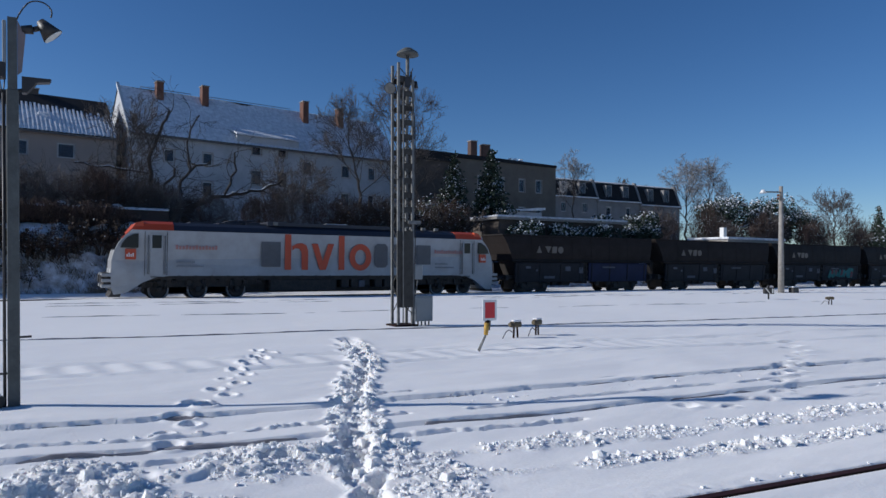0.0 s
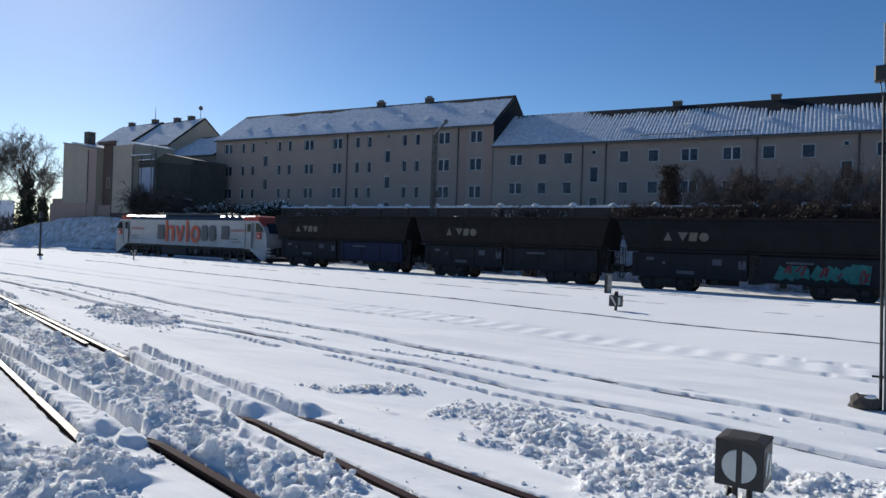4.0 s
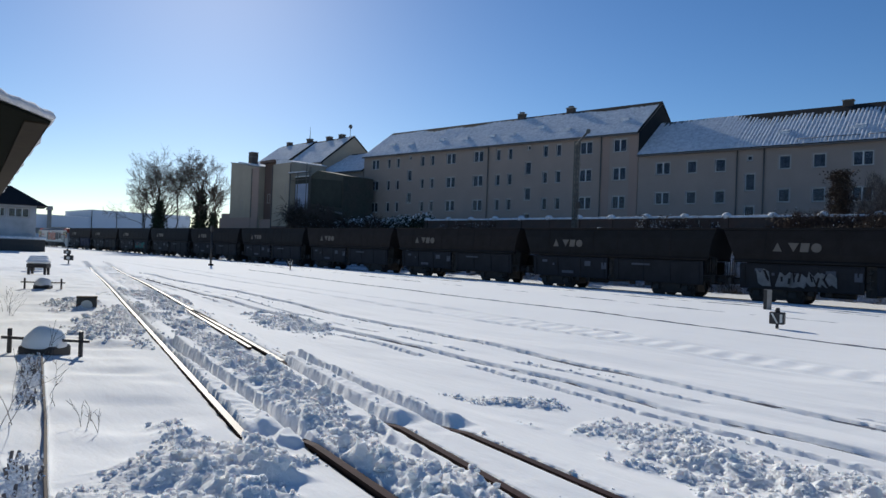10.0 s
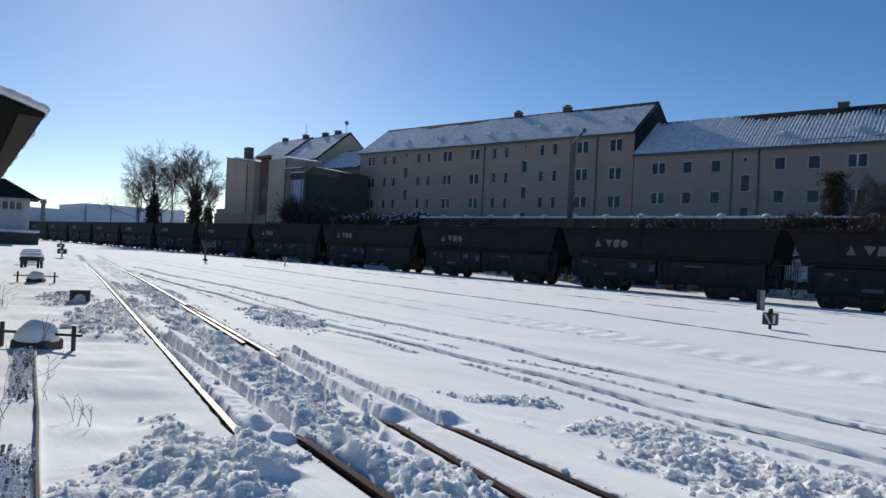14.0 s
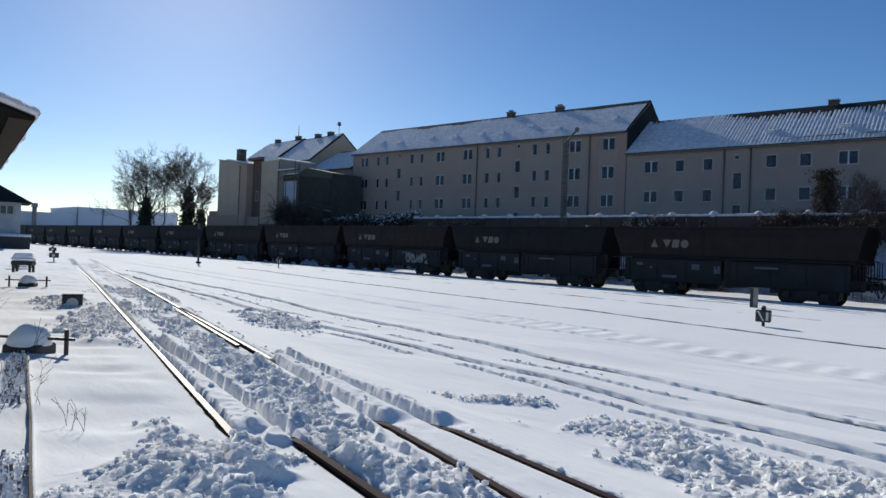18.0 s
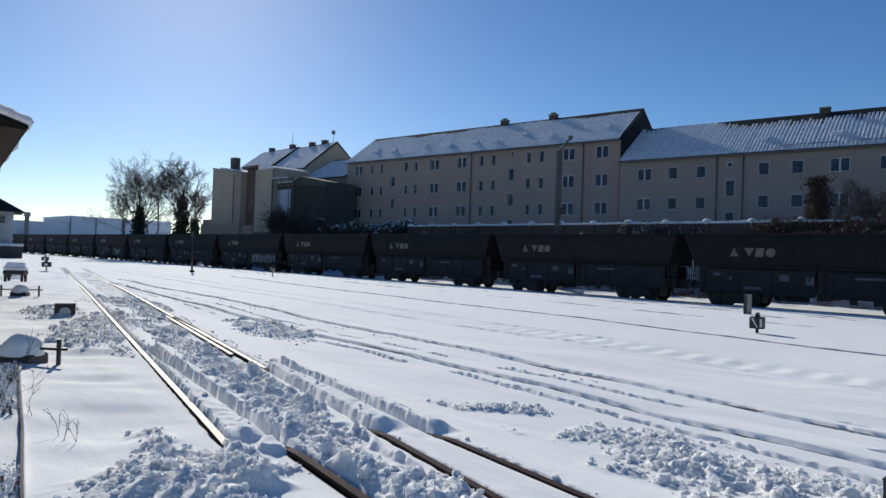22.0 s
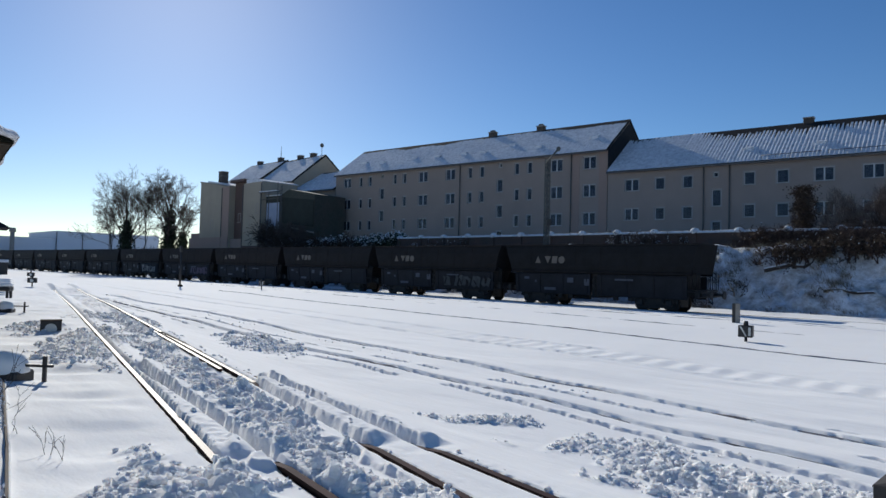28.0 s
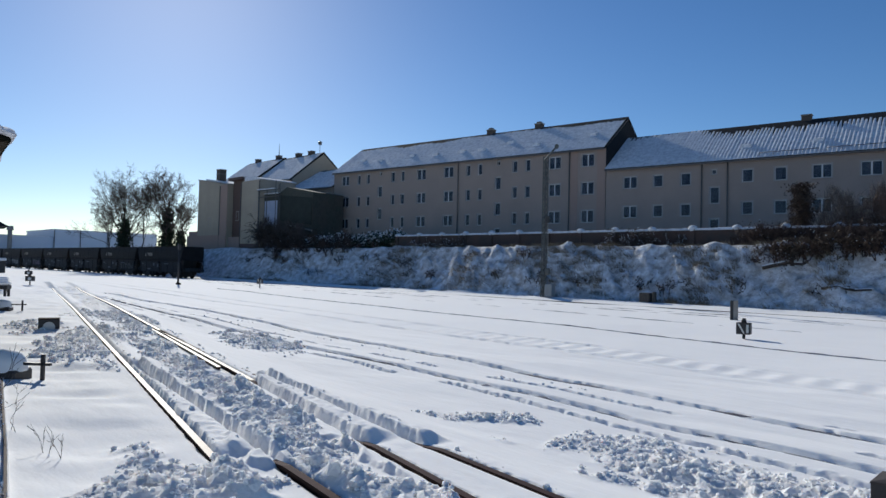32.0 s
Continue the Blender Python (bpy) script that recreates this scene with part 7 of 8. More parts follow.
    for x, d in ((0.5, -1), (14.1, 1)):
        bm = B()
        prev = None
        for k in range(9):
            f = k / 8
            p = (x + d * 0.32 * math.sin(f * math.pi) * 0.6, -0.35 + 0.5 * f, 0.95 - 0.42 * math.sin(f * math.pi))
            if prev:
                cy(bm, prev, p, 0.025, seg=6)
            prev = p
        part("brake_hose", bm, M_rubber, w)
    # painted mark: small triangle, wedge, slanted block and round block
    y = -1.418
    for pts in ([(2.98, 2.62), (3.42, 2.62), (3.2, 3.06)], [(3.72, 3.05), (4.24, 3.05), (3.98, 2.62)], [(4.34, 3.05), (4.74, 3.05), (4.68, 2.62), (4.28, 2.62)], disc(5.05, 2.83, 0.24, 0.22, 14)):
        bm = B()
        flat(bm, pts, y, 0.03)
        part("painted_mark", bm, M_mark, w, "dirty white painted shape")
    for x0, z0, x1, z1 in ((5.5, 1.45, 5.95, 1.75), (8.9, 1.66, 10.1, 1.76), (2.1, 1.6, 2.5, 1.75), (3.7, 0.95, 4.6, 1.12), (2.95, 1.42, 3.1, 1.55), (6.75, 1.3, 7.1, 1.7)):
        bm = B()
        ya = -1.375 - 0.10 * (z0 - 1.3) / 1.1
        bx(bm, x0, ya - 0.03, z0, x1, ya + 0.02, z1)
        part("data_plate", bm, M_plate, w)
    return w


GRAFFITI = {2: ((0.10, 0.42, 0.40), (0.30, 0.05, 0.08)), 9: ((0.5, 0.5, 0.5), None), 16: ((0.7, 0.7, 0.7), None), 19: ((0.45, 0.47, 0.47), None), 24: ((0.62, 0.62, 0.6), None), 25: ((0.32, 0.26, 0.36), None), 28: ((0.22, 0.22, 0.21), None)}
SPAN = {2: (8.3, 12.4), 9: (2.3, 6.1), 16: (9.4, 12.1), 19: (8.4, 13.2), 24: (8.5, 12.7), 25: (8.6, 12.9), 28: (8.7, 13.2)}


def graffiti(k, w):
    """Sprayed, unreadable jagged shapes on the flap."""
    colour, edge = GRAFFITI[k]
    mt = mat("spray_paint", [c * 0.45 for c in colour], 0.7, var=0.35, scale=3, spec=0.2)
    dark = M_hopper if edge is None else mat("spray_edge", [c * 0.5 for c in edge], 0.7)
    rng = random.Random(k)
    a, b = SPAN[k]
    n = 5
    lay = lambda x, z, o: (x, -1.365 - 0.10 * (z - 1.3) / 1.1 - 0.075 - o, z)
    def sheet(pts, o):
        bm = B()
        bm.faces.new([bm.verts.new(lay(x, z, o)) for x, z in pts])
        ex = bmesh.ops.extrude_face_region(bm, geom=bm.faces[:])
        bmesh.ops.translate(bm, verts=[v for v in ex["geom"] if isinstance(v, bmesh.types.BMVert)], vec=(0, 0.02, 0))
        bmesh.ops.recalc_face_normals(bm, faces=bm.faces[:])
        return bm
    for i in range(n):
        wd = (b - a) / n * rng.uniform(0.8, 1.15)
        x0 = a + (b - a) * i / n + rng.uniform(-0.08, 0.08)
        lo, hi, lean = 0.86 + 0.12 * rng.random(), 1.58 + 0.2 * rng.random(), rng.uniform(-0.15, 0.3)
        top = [(x0 + lean + wd * f, hi - 0.25 * rng.random() * (j % 2)) for j, f in enumerate((0.05, 0.35, 0.6, 0.95))]
        low = [(x0 + wd * f, lo + 0.22 * rng.random() * (j % 2)) for j, f in enumerate((0.9, 0.62, 0.3, 0.0))]
        g = part("graffiti", sheet(top + low, 0.0), mt, w, "sprayed graffiti shape")
        for q in range(rng.randint(1, 3)):
            xx, zz = x0 + wd * rng.uniform(0.25, 0.75) + lean / 2, rng.uniform(1.15, 1.45)
            dx, dz, t = rng.uniform(-0.12, 0.12), rng.uniform(0.12, 0.28), rng.uniform(0.03, 0.07)
            part("graffiti_cut", sheet([(xx - dx - t, zz - dz), (xx - dx + t, zz - dz), (xx + dx + t, zz + dz), (xx + dx - t, zz + dz)], 0.012), dark, g)


TRAIN = [(locomotive(), 3.0)]
first = wagon()
TRAIN.append((first, 26.3))
for k in range(1, 30):
    TRAIN.append((copy_thing(first, pose(26.3 + 14.1 * k, TRACK_Y, 0)), 26.3 + 14.1 * k))
for k in GRAFFITI:
    graffiti(k, TRAIN[k + 1][0])
for ob in first.children:
    if ob.name.startswith("discharge_flap") and ob.bound_box[0][0] > 7 and ob.bound_box[0][1] < 0:
        ob.data = ob.data.copy()
        ob.data.materials[0] = M_bluepanel
        ob["label"] = "dull blue repainted discharge flap"

# ---- signals, masts and small things of the yard ----
M_signface = mat("milky_signal_glass", (0.62, 0.62, 0.58), 0.4, var=0.08, scale=8)
M_red = mat("signal_red_enamel", (0.62, 0.02, 0.03), 0.35, var=0.05)
M_yellow_paint = mat("worn_yellow_paint", (0.55, 0.33, 0.04), 0.6, var=0.2, scale=8, dark=(0.35, 0.2, 0.05))
M_cabinet = mat("grey_cabinet_paint", (0.23, 0.25, 0.26), 0.5, var=0.08, scale=3)
M_plateface = mat("greyish_pink_board", (0.22, 0.18, 0.18), 0.7, var=0.15)


def ring_pts(x, z, r, n=24, a0=0.0, a1=6.2832):
    return [(x + r * math.cos(a0 + (a1 - a0) * i / n), z + r * math.sin(a0 + (a1 - a0) * i / n)) for i in range(n + (0 if a1 - a0 > 6.28 else 1))]


def point_lantern():
    t = thing("point_lantern", pose(-0.95, 5.42, 0), "black point lantern with a milky disc on bent legs", "signal")
    bm = B()
    prism(bm, [(-0.165, 0.18), (0.165, 0.18), (0.165, 0.50), (-0.165, 0.50)], 1, -0.165, 0.165)
    part("housing", bm, M_black, t)
    bm = B()
    prism(bm, [(-0.172, 0.50), (0.172, 0.50), (0.165, 0.515), (0.10, 0.53), (-0.10, 0.53), (-0.165, 0.515)], 1, -0.172, 0.172)
    for v in bm.verts:
        if v.co.z > 0.52:
            v.co.y *= 0.72
    part("lid", bm, mat("rusty_black_lid", (0.05, 0.04, 0.035), 0.7, var=0.3, scale=8), t)
    for a0, a1 in ((math.radians(100), math.radians(260)), (math.radians(-80), math.radians(80))):
        bm = B()
        prism(bm, ring_pts(0, 0.335, 0.118, 14, a0, a1), 1, -0.172, -0.166)
        part("disc_half", bm, M_signface, t)
    for pts in ([(-0.10, 0.25), (0.02, 0.42), (-0.06, 0.44), (-0.11, 0.38)], [(-0.02, 0.23), (0.09, 0.25), (0.10, 0.40), (0.055, 0.40)]):
        bm = B()
        prism(bm, pts, 0, 0.166, 0.172)
        part("arrow_pane", bm, M_signface, t)
    for s in (-1, 1):
        bm = B()
        cy(bm, (s * 0.05, -0.02, 0.18), (s * 0.05, -0.02, 0.06), 0.022, seg=8)
        cy(bm, (s * 0.05, -0.02, 0.07), (s * 0.02, -0.03, -0.15), 0.022, seg=8)
        part("leg", bm, M_black, t)
    bm = B()
    cy(bm, (-0.09, 0.0, 0.12), (-0.14, -0.04, -0.15), 0.022, seg=8)
    part("rod", bm, M_black, t)
    part("bracket", bx(B(), 0.02, -0.08, -0.02, 0.24, -0.03, 0.04, 0.01), M_rail, t)


M_stone = mat("dark_field_stone", (0.10, 0.085, 0.07), 0.9, var=0.35, scale=9, bump=0.01, bscale=20, dark=(0.05, 0.042, 0.036))


def yard_lamp():
    t = thing("yard_lamp_mast", pose(-0.15, 9.95, 0, 0, -1.3, 0), "slim grey steel mast with loudspeakers and floodlights", "mast")
    bm = B()
    bx(bm, -0.065, -0.06, -0.3, 0.065, 0.06, 3.95, 0.008)
    part("post", bm, M_greypost, t)
    part("cable_duct", cy(B(), (-0.095, -0.02, -0.2), (-0.095, -0.02, 3.9), 0.018, seg=8), M_black, t)
    bm = B()
    bx(bm, -0.05, -0.05, 3.95, 0.05, 0.05, 4.85)
    part("upper_post", bm, M_greypost, t)
    part("side_board", bx(B(), -0.105, -0.05, 4.2, -0.065, 0.05, 4.80, 0.005), M_cabinet, t)
    bm = B()
    prism(bm, [(0.055, 4.15), (0.10, 4.2), (0.14, 4.65), (0.055, 4.82)], 1, -0.03, 0.03)
    part("sign_board", bm, M_plateface, t)
    part("switch_box", bx(B(), -0.20, -0.07, 4.08, -0.07, 0.07, 4.28, 0.015), M_black, t)
    # floodlight with a funnel shade
    bm = B()
    cy(bm, (0.10, 0, 4.72), (0.22, 0, 4.74), 0.05, 0.06, seg=12)
    cy(bm, (0.22, 0, 4.74), (0.30, 0, 4.77), 0.035, seg=10)
    cy(bm, (0.30, -0.0, 4.86), (0.44, -0.02, 4.68), 0.05, 0.13, seg=16)
    fl = part("floodlight", bm, M_black, t)
    part("lens", cy(B(), (0.44, -0.02, 4.68), (0.447, -0.02, 4.672), 0.12, seg=16), M_signface, fl)
    bm = B()
    prev = None
    for k in range(15):
        a = math.radians(205 - k * 16.5)
        p = (0.28 + 0.15 * math.cos(a) + (0.0 if k > 4 else -0.03 * (4 - k)), 0, 4.98 + 0.13 * math.sin(a) + (0 if k > 4 else -0.045 * (4 - k)))
        if prev:
            cy(bm, prev, p, 0.009, seg=6)
        prev = p
    part("cable_loop", bm, M_black, t)
    bm = B()
    prism(bm, [(0.10, 4.02), (0.10, 4.12), (0.42, 4.12), (0.40, 4.08), (0.26, 4.06), (0.20, 3.98), (0.15, 3.92), (0.10, 3.92)], 1, -0.07, 0.07)
    part("loudspeaker", bm, M_black, t)
    bm = B()
    cy(bm, (0.04, 0, 3.95), (0.14, 0, 3.97), 0.02, seg=6)
    cy(bm, (-0.08, 0, 4.1), (-0.11, 0, 3.75), 0.008, seg=5)
    cy(bm, (-0.14, 0, 4.1), (-0.10, 0, 3.8), 0.008, seg=5)
    part("wiring", bm, M_black, t)
    part("rung", bx(B(), 0.065, -0.015, 0.86, 0.19, 0.015, 0.885), M_black, t)
    part("rung", bx(B(), -0.19, -0.015, 0.42, -0.065, 0.015, 0.445), M_black, t)
    st = thing("stone", pose(-0.42, 9.9, gz(-0.42, 9.9)), "dark snow-flecked stone at the mast foot", "stone")
    bm = B()
    bmesh.ops.create_icosphere(bm, subdivisions=2, radius=0.16, matrix=pose(0, 0, 0.06) @ Matrix.Diagonal((1.1, 0.8, 0.75, 1)))
    rg = random.Random(5)
    for v in bm.verts:
        v.co *= 0.85 + 0.3 * rg.random()
    part("stone_body", bm, M_stone, st)
    bm = B()
    bmesh.ops.create_icosphere(bm, subdivisions=2, radius=0.12, matrix=pose(0.02, 0, 0.155) @ Matrix.Diagonal((1.0, 0.8, 0.3, 1)))
    part("stone_snow", bm, M_snow, st, smooth=True)


def lattice_mast():
    t = thing("lattice_mast", pose(9.05, 17.65, 0, 0, -0.6, 0), "grey riveted lattice mast with a lamp hood and cabinet", "mast")
    # lattice and cover plate coloured dark for the shade between the sunlit legs
    M_mast = mat("shade_dark_mast_steel", (0.06, 0.058, 0.052), 0.8, var=0.3, scale=4, dark=(0.035, 0.03, 0.026))
    for s in (-1, 1):
        bm = B()
        for yy in (-0.2, 0.2):
            bx(bm, s * 0.23 - 0.035, yy - 0.035, -0.2, s * 0.23 + 0.035, yy + 0.035, 7.6 if s < 0 else 7.15)
        part("leg", bm, M_galv, t)
    bm = B()
    for k in range(17):
        z = 0.35 + k * 0.42
        if z > 2.6:
            for yy in (-0.2, 0.2):
                bx(bm, -0.2, yy - 0.012, z, 0.2, yy + 0.012, z + 0.16)
        a, b = (-0.23, 0.23) if k % 2 else (0.23, -0.23)
        cy(bm, (a, -0.2, z), (b, -0.2, z + 0.42), 0.014, seg=5)
        cy(bm, (-0.23, -0.2 if k % 2 else 0.2, z), (-0.23, 0.2 if k % 2 else -0.2, z + 0.42), 0.014, seg=5)
        cy(bm, (0.23, -0.2 if k % 2 else 0.2, z), (0.23, 0.2 if k % 2 else -0.2, z + 0.42), 0.014, seg=5)
    part("lattice", bm, M_mast, t)
    bm = B()
    bx(bm, -0.29, -0.25, 0.55, 0.22, -0.235, 2.75, 0.004)
    for k in range(7):
        bx(bm, -0.10, -0.26, 0.8 + k * 0.28, -0.04, -0.25, 0.86 + k * 0.28)
    part("cover_plate", bm, M_mast, t)
    part("foot_plate", bx(B(), -0.38, -0.34, -0.1, 0.34, 0.34, 0.06, 0.02), M_rail, t)
    part("conduit", cy(B(), (-0.12, -0.29, 0.1), (-0.12, -0.29, 6.9), 0.02, seg=8), M_galv, t)
    part("lamp_pole", cy(B(), (0.16, 0, 6.2), (0.16, 0, 7.98), 0.055, seg=10), M_galv, t)
    bm = B()
    cy(bm, (0.16, 0, 7.92), (0.16, 0, 8.0), 0.33, 0.30, seg=20)
    cy(bm, (0.16, 0, 8.0), (0.16, 0, 8.12), 0.30, 0.12, seg=20)
    part("lamp_hood", bm, M_greypost, t, "round grey lamp hood")
    bm = B()
    cy(bm, (-0.45, -0.1, 6.85), (-0.36, 0.0, 6.9), 0.17, 0.10, seg=16)
    fl = part("floodlight", bm, M_black, t)
    part("lens", cy(B(), (-0.458, -0.11, 6.845), (-0.45, -0.1, 6.85), 0.15, seg=16), M_galv, fl)
    bm = B()
    bx(bm, -0.05, -0.25, 6.9, 0.12, -0.2, 7.2)
    bx(bm, 0.05, -0.1, 7.05, 0.2, 0.1, 7.25)
    cy(bm, (0.2, 0, 7.2), (0.42, 0, 7.14), 0.015, seg=6)
    cy(bm, (0.42, 0, 7.18), (0.44, 0, 6.98), 0.05, 0.07, seg=10)
    cy(bm, (0.28, 0, 7.2), (0.28, 0, 7.45), 0.03, seg=8)
    part("head_gear", bm, M_black, t)
    bm = B()
    for z, s in ((6.3, 0.14), (4.4, -0.30), (5.6, 0.3)):
        prev = None
        for k in range(13):
            a = 6.283 * k / 12
            p = (s + 0.09 * math.cos(a), -0.26, z + 0.2 * math.sin(a))
            if prev:
                cy(bm, prev, p, 0.012, seg=5)
            prev = p
    cy(bm, (0.30, -0.2, 6.1), (0.33, -0.2, 3.4), 0.014, seg=5)
    cy(bm, (0.33, -0.2, 3.4), (0.30, -0.2, 1.6), 0.014, seg=5)
    part("cable", bm, M_black, t)
    part("cross_arm", bx(B(), 0.05, -0.3, 2.95, 0.45, -0.24, 3.05), M_galv, t)
    part("fuse_box", bx(B(), 0.27, -0.28, 1.35, 0.52, -0.08, 1.78, 0.015), M_cabinet, t)
    part("box_strut", cy(B(), (0.3, -0.2, 0.8), (0.4, -0.2, 1.36), 0.02, seg=6), M_galv, t)
    c = thing("trackside_cabinet", pose(9.6, 17.5, 0), "grey trackside switch cabinet on short legs", "cabinet")
    part("housing", bx(B(), -0.29, -0.15, 0.14, 0.29, 0.15, 0.88, 0.012), M_cabinet, c)
    part("door", bx(B(), -0.25, -0.165, 0.19, 0.25, -0.151, 0.83, 0.004), M_cabinet, c)
    for k in range(5):
        part("leg", cy(B(), (-0.24 + 0.12 * k, 0, -0.1), (-0.24 + 0.12 * k, 0, 0.15), 0.022, seg=6), M_black, c)


def red_board():
    t = thing("stop_board", pose(8.4, 12.15, 0), "red rectangular stop board with a white border", "sign")
    part("border", bx(B(), -0.18, -0.01, 0.61, 0.18, 0.01, 1.06, 0.004), M_white, t)
    part("panel", bx(B(), -0.125, -0.018, 0.665, 0.125, -0.012, 1.005, 0.002), M_red, t)
    bm = B()
    cy(bm, (-0.04, 0.03, 0.62), (-0.05, 0.03, 0.50), 0.05, 0.055, seg=12)
    part("reflector", bm, M_rail, t)
    bm = B()
    cy(bm, (-0.05, 0.03, 0.56), (-0.08, 0.02, 0.30), 0.06, 0.045, seg=12)
    part("lamp_body", bm, M_yellow_paint, t)
    for a, b in (((-0.07, 0.02, 0.32), (-0.27, 0.0, -0.05)), ((-0.09, 0.02, 0.3), (-0.22, 0.12, -0.05)), ((0.03, 0.02, 0.62), (0.02, 0.04, 0.4))):
        part("leg", cy(B(), a, b, 0.018, seg=7), M_galv, t)


M_dull_yellow = mat("weathered_dull_yellow_paint", (0.16, 0.125, 0.06), 0.8, var=0.25, scale=9, bump=0.001, bscale=80, dark=(0.08, 0.065, 0.05))


def yellow_stand(x, y, turn):
    z = 0.0
    t = thing("cable_stand", pose(x, y, z, 0, 0, turn), "dull yellow cable connection stand capped with snow", "stand", "cable stands near the stop board")
    bm = B()
    bx(bm, -0.16, -0.08, 0.26, 0.16, 0.08, 0.40, 0.03)
    cy(bm, (-0.16, 0, 0.33), (-0.22, 0, 0.33), 0.07, 0.05, seg=12)
    head = part("head", bm, M_dull_yellow, t)
    part("head_snow", bx(B(), -0.13, -0.07, 0.395, 0.15, 0.07, 0.44, 0.02), M_snow, head)
    for xx in (-0.08, 0.08):
        part("leg", cy(B(), (xx, 0, -0.1), (xx * 0.7, 0, 0.28), 0.025, seg=8), M_rail, t)
    bm = B()
    prev = None
    for k in range(9):
        f = k / 8
        p = (-0.1 - 0.35 * f, 0.02, 0.22 * math.sin(math.pi * (0.25 + 0.75 * f)) - 0.02)
        if prev:
            cy(bm, prev, p, 0.012, seg=5)
        prev = p
    part("cable", bm, M_black, t)


def right_pole():
    t = thing("concrete_lamp_pole", pose(43.5, 28.7, 0), "pale concrete pole with a lamp on a side arm", "pole")
    part("pole", cy(B(), (0, 0, -0.2), (0, 0, 7.3), 0.21, 0.12, seg=10), M_concrete, t)
    part("rear_pole", cy(B(), (0.45, 0.2, -0.2), (0.30, 0.1, 5.8), 0.10, 0.08, seg=8), M_greypost, t)
    part("arm", cy(B(), (0, 0, 6.9), (-1.8, 0, 6.82), 0.05, seg=8), M_galv, t)
    bm = B()
    cy(bm, (-1.95, 0, 6.72), (-1.95, 0, 6.95), 0.24, 0.10, seg=14)
    part("lamp", bm, M_white, t)
    for z in (6.4, 6.6):
        part("insulator", cy(B(), (-0.3, 0, z), (-0.3, 0, z + 0.15), 0.1, 0.06, seg=8), M_brick, t)
    b = thing("trackside_cabinet", pose(44.3, 28.3, 0), "low dark trackside box under snow beside the pole", "cabinet")
    part("housing", bx(B(), -0.3, -0.2, -0.1, 0.3, 0.2, 0.38, 0.03), M_black, b)
    part("lid", bx(B(), -0.33, -0.23, 0.38, 0.33, 0.23, 0.43, 0.02), M_snow, b)


def dwarf_signal(x, y, h=0.56, w=0.38, turn=0.0, mark="diag", label="black dwarf signal lantern with a pale diagonal bar", snow=False):
    t = thing("dwarf_signal", pose(x, y, 0, 0, 0, turn), label, "signal", "dwarf signals of the yard")
    part("stem", cy(B(), (0, 0, -0.2), (0, 0, h - 0.42), 0.045, seg=8), M_black, t)
    part("housing", bx(B(), -w / 2, -0.14, h - 0.45, w / 2, 0.14, h - 0.10, 0.015), M_black, t)
    part("cap", cy(B(), (0, 0, h - 0.10), (0, 0, h + 0.03), 0.075, 0.06, seg=10), M_black, t)
    z0, z1 = h - 0.42, h - 0.13
    if mark == "diag":
        bm = B()
        prism(bm, [(-w / 2 + 0.04, z1), (-w / 2 + 0.10, z1), (w * 0.12, z0), (w * 0.02, z0)], 1, -0.146, -0.141)
        part("bar", bm, M_signface, t)
        part("side_pane", bx(B(), w / 2 - 0.11, -0.147, z0 + 0.02, w / 2 - 0.04, -0.141, z1 - 0.02), M_signface, t)
    else:
        bm = B()
        prism(bm, ring_pts(0, (z0 + z1) / 2 - 0.02, 0.11, 16), 1, -0.147, -0.141)
        part("disc", bm, M_signface, t)
    if snow:
        bm = B()
        bmesh.ops.create_icosphere(bm, subdivisions=2, radius=1, matrix=pose(0, 0, h - 0.08) @ Matrix.Diagonal((w * 0.5, 0.14, 0.05, 1)))
        part("snow_cap", bm, M_snow, t, smooth=True)


def point_box(x, y):
    """A low indicator box that looks over a heap of snow."""
    t = thing("point_indicator", pose(x, y, gz(x, y) - 0.09, 0, 0, 73), "low black point indicator box with a milky disc", "signal", "dwarf signals of the yard")
    part("housing", bx(B(), -0.23, -0.15, 0.0, 0.23, 0.15, 0.34, 0.012), M_black, t)
    part("lid", bx(B(), -0.24, -0.16, 0.341, 0.24, 0.16, 0.365, 0.006), M_rail, t)
    part("disc", prism(B(), ring_pts(0.0, 0.145, 0.135, 20), 1, -0.158, -0.151), M_signface, t)
    part("foot", bx(B(), -0.12, -0.1, -0.35, 0.12, 0.1, 0.0), M_black, t)


def marker_post(x, y):
    t = thing("concrete_marker", pose(x, y, 0, 0, 0, 20), "short concrete marker post with one dark side", "post")
    part("post", bx(B(), -0.15, -0.07, -0.2, 0.15, 0.07, 0.84, 0.02), M_concrete, t)
    part("dark_face", bx(B(), -0.16, -0.078, -0.1, -0.03, -0.071, 0.82, 0.002), M_black, t)


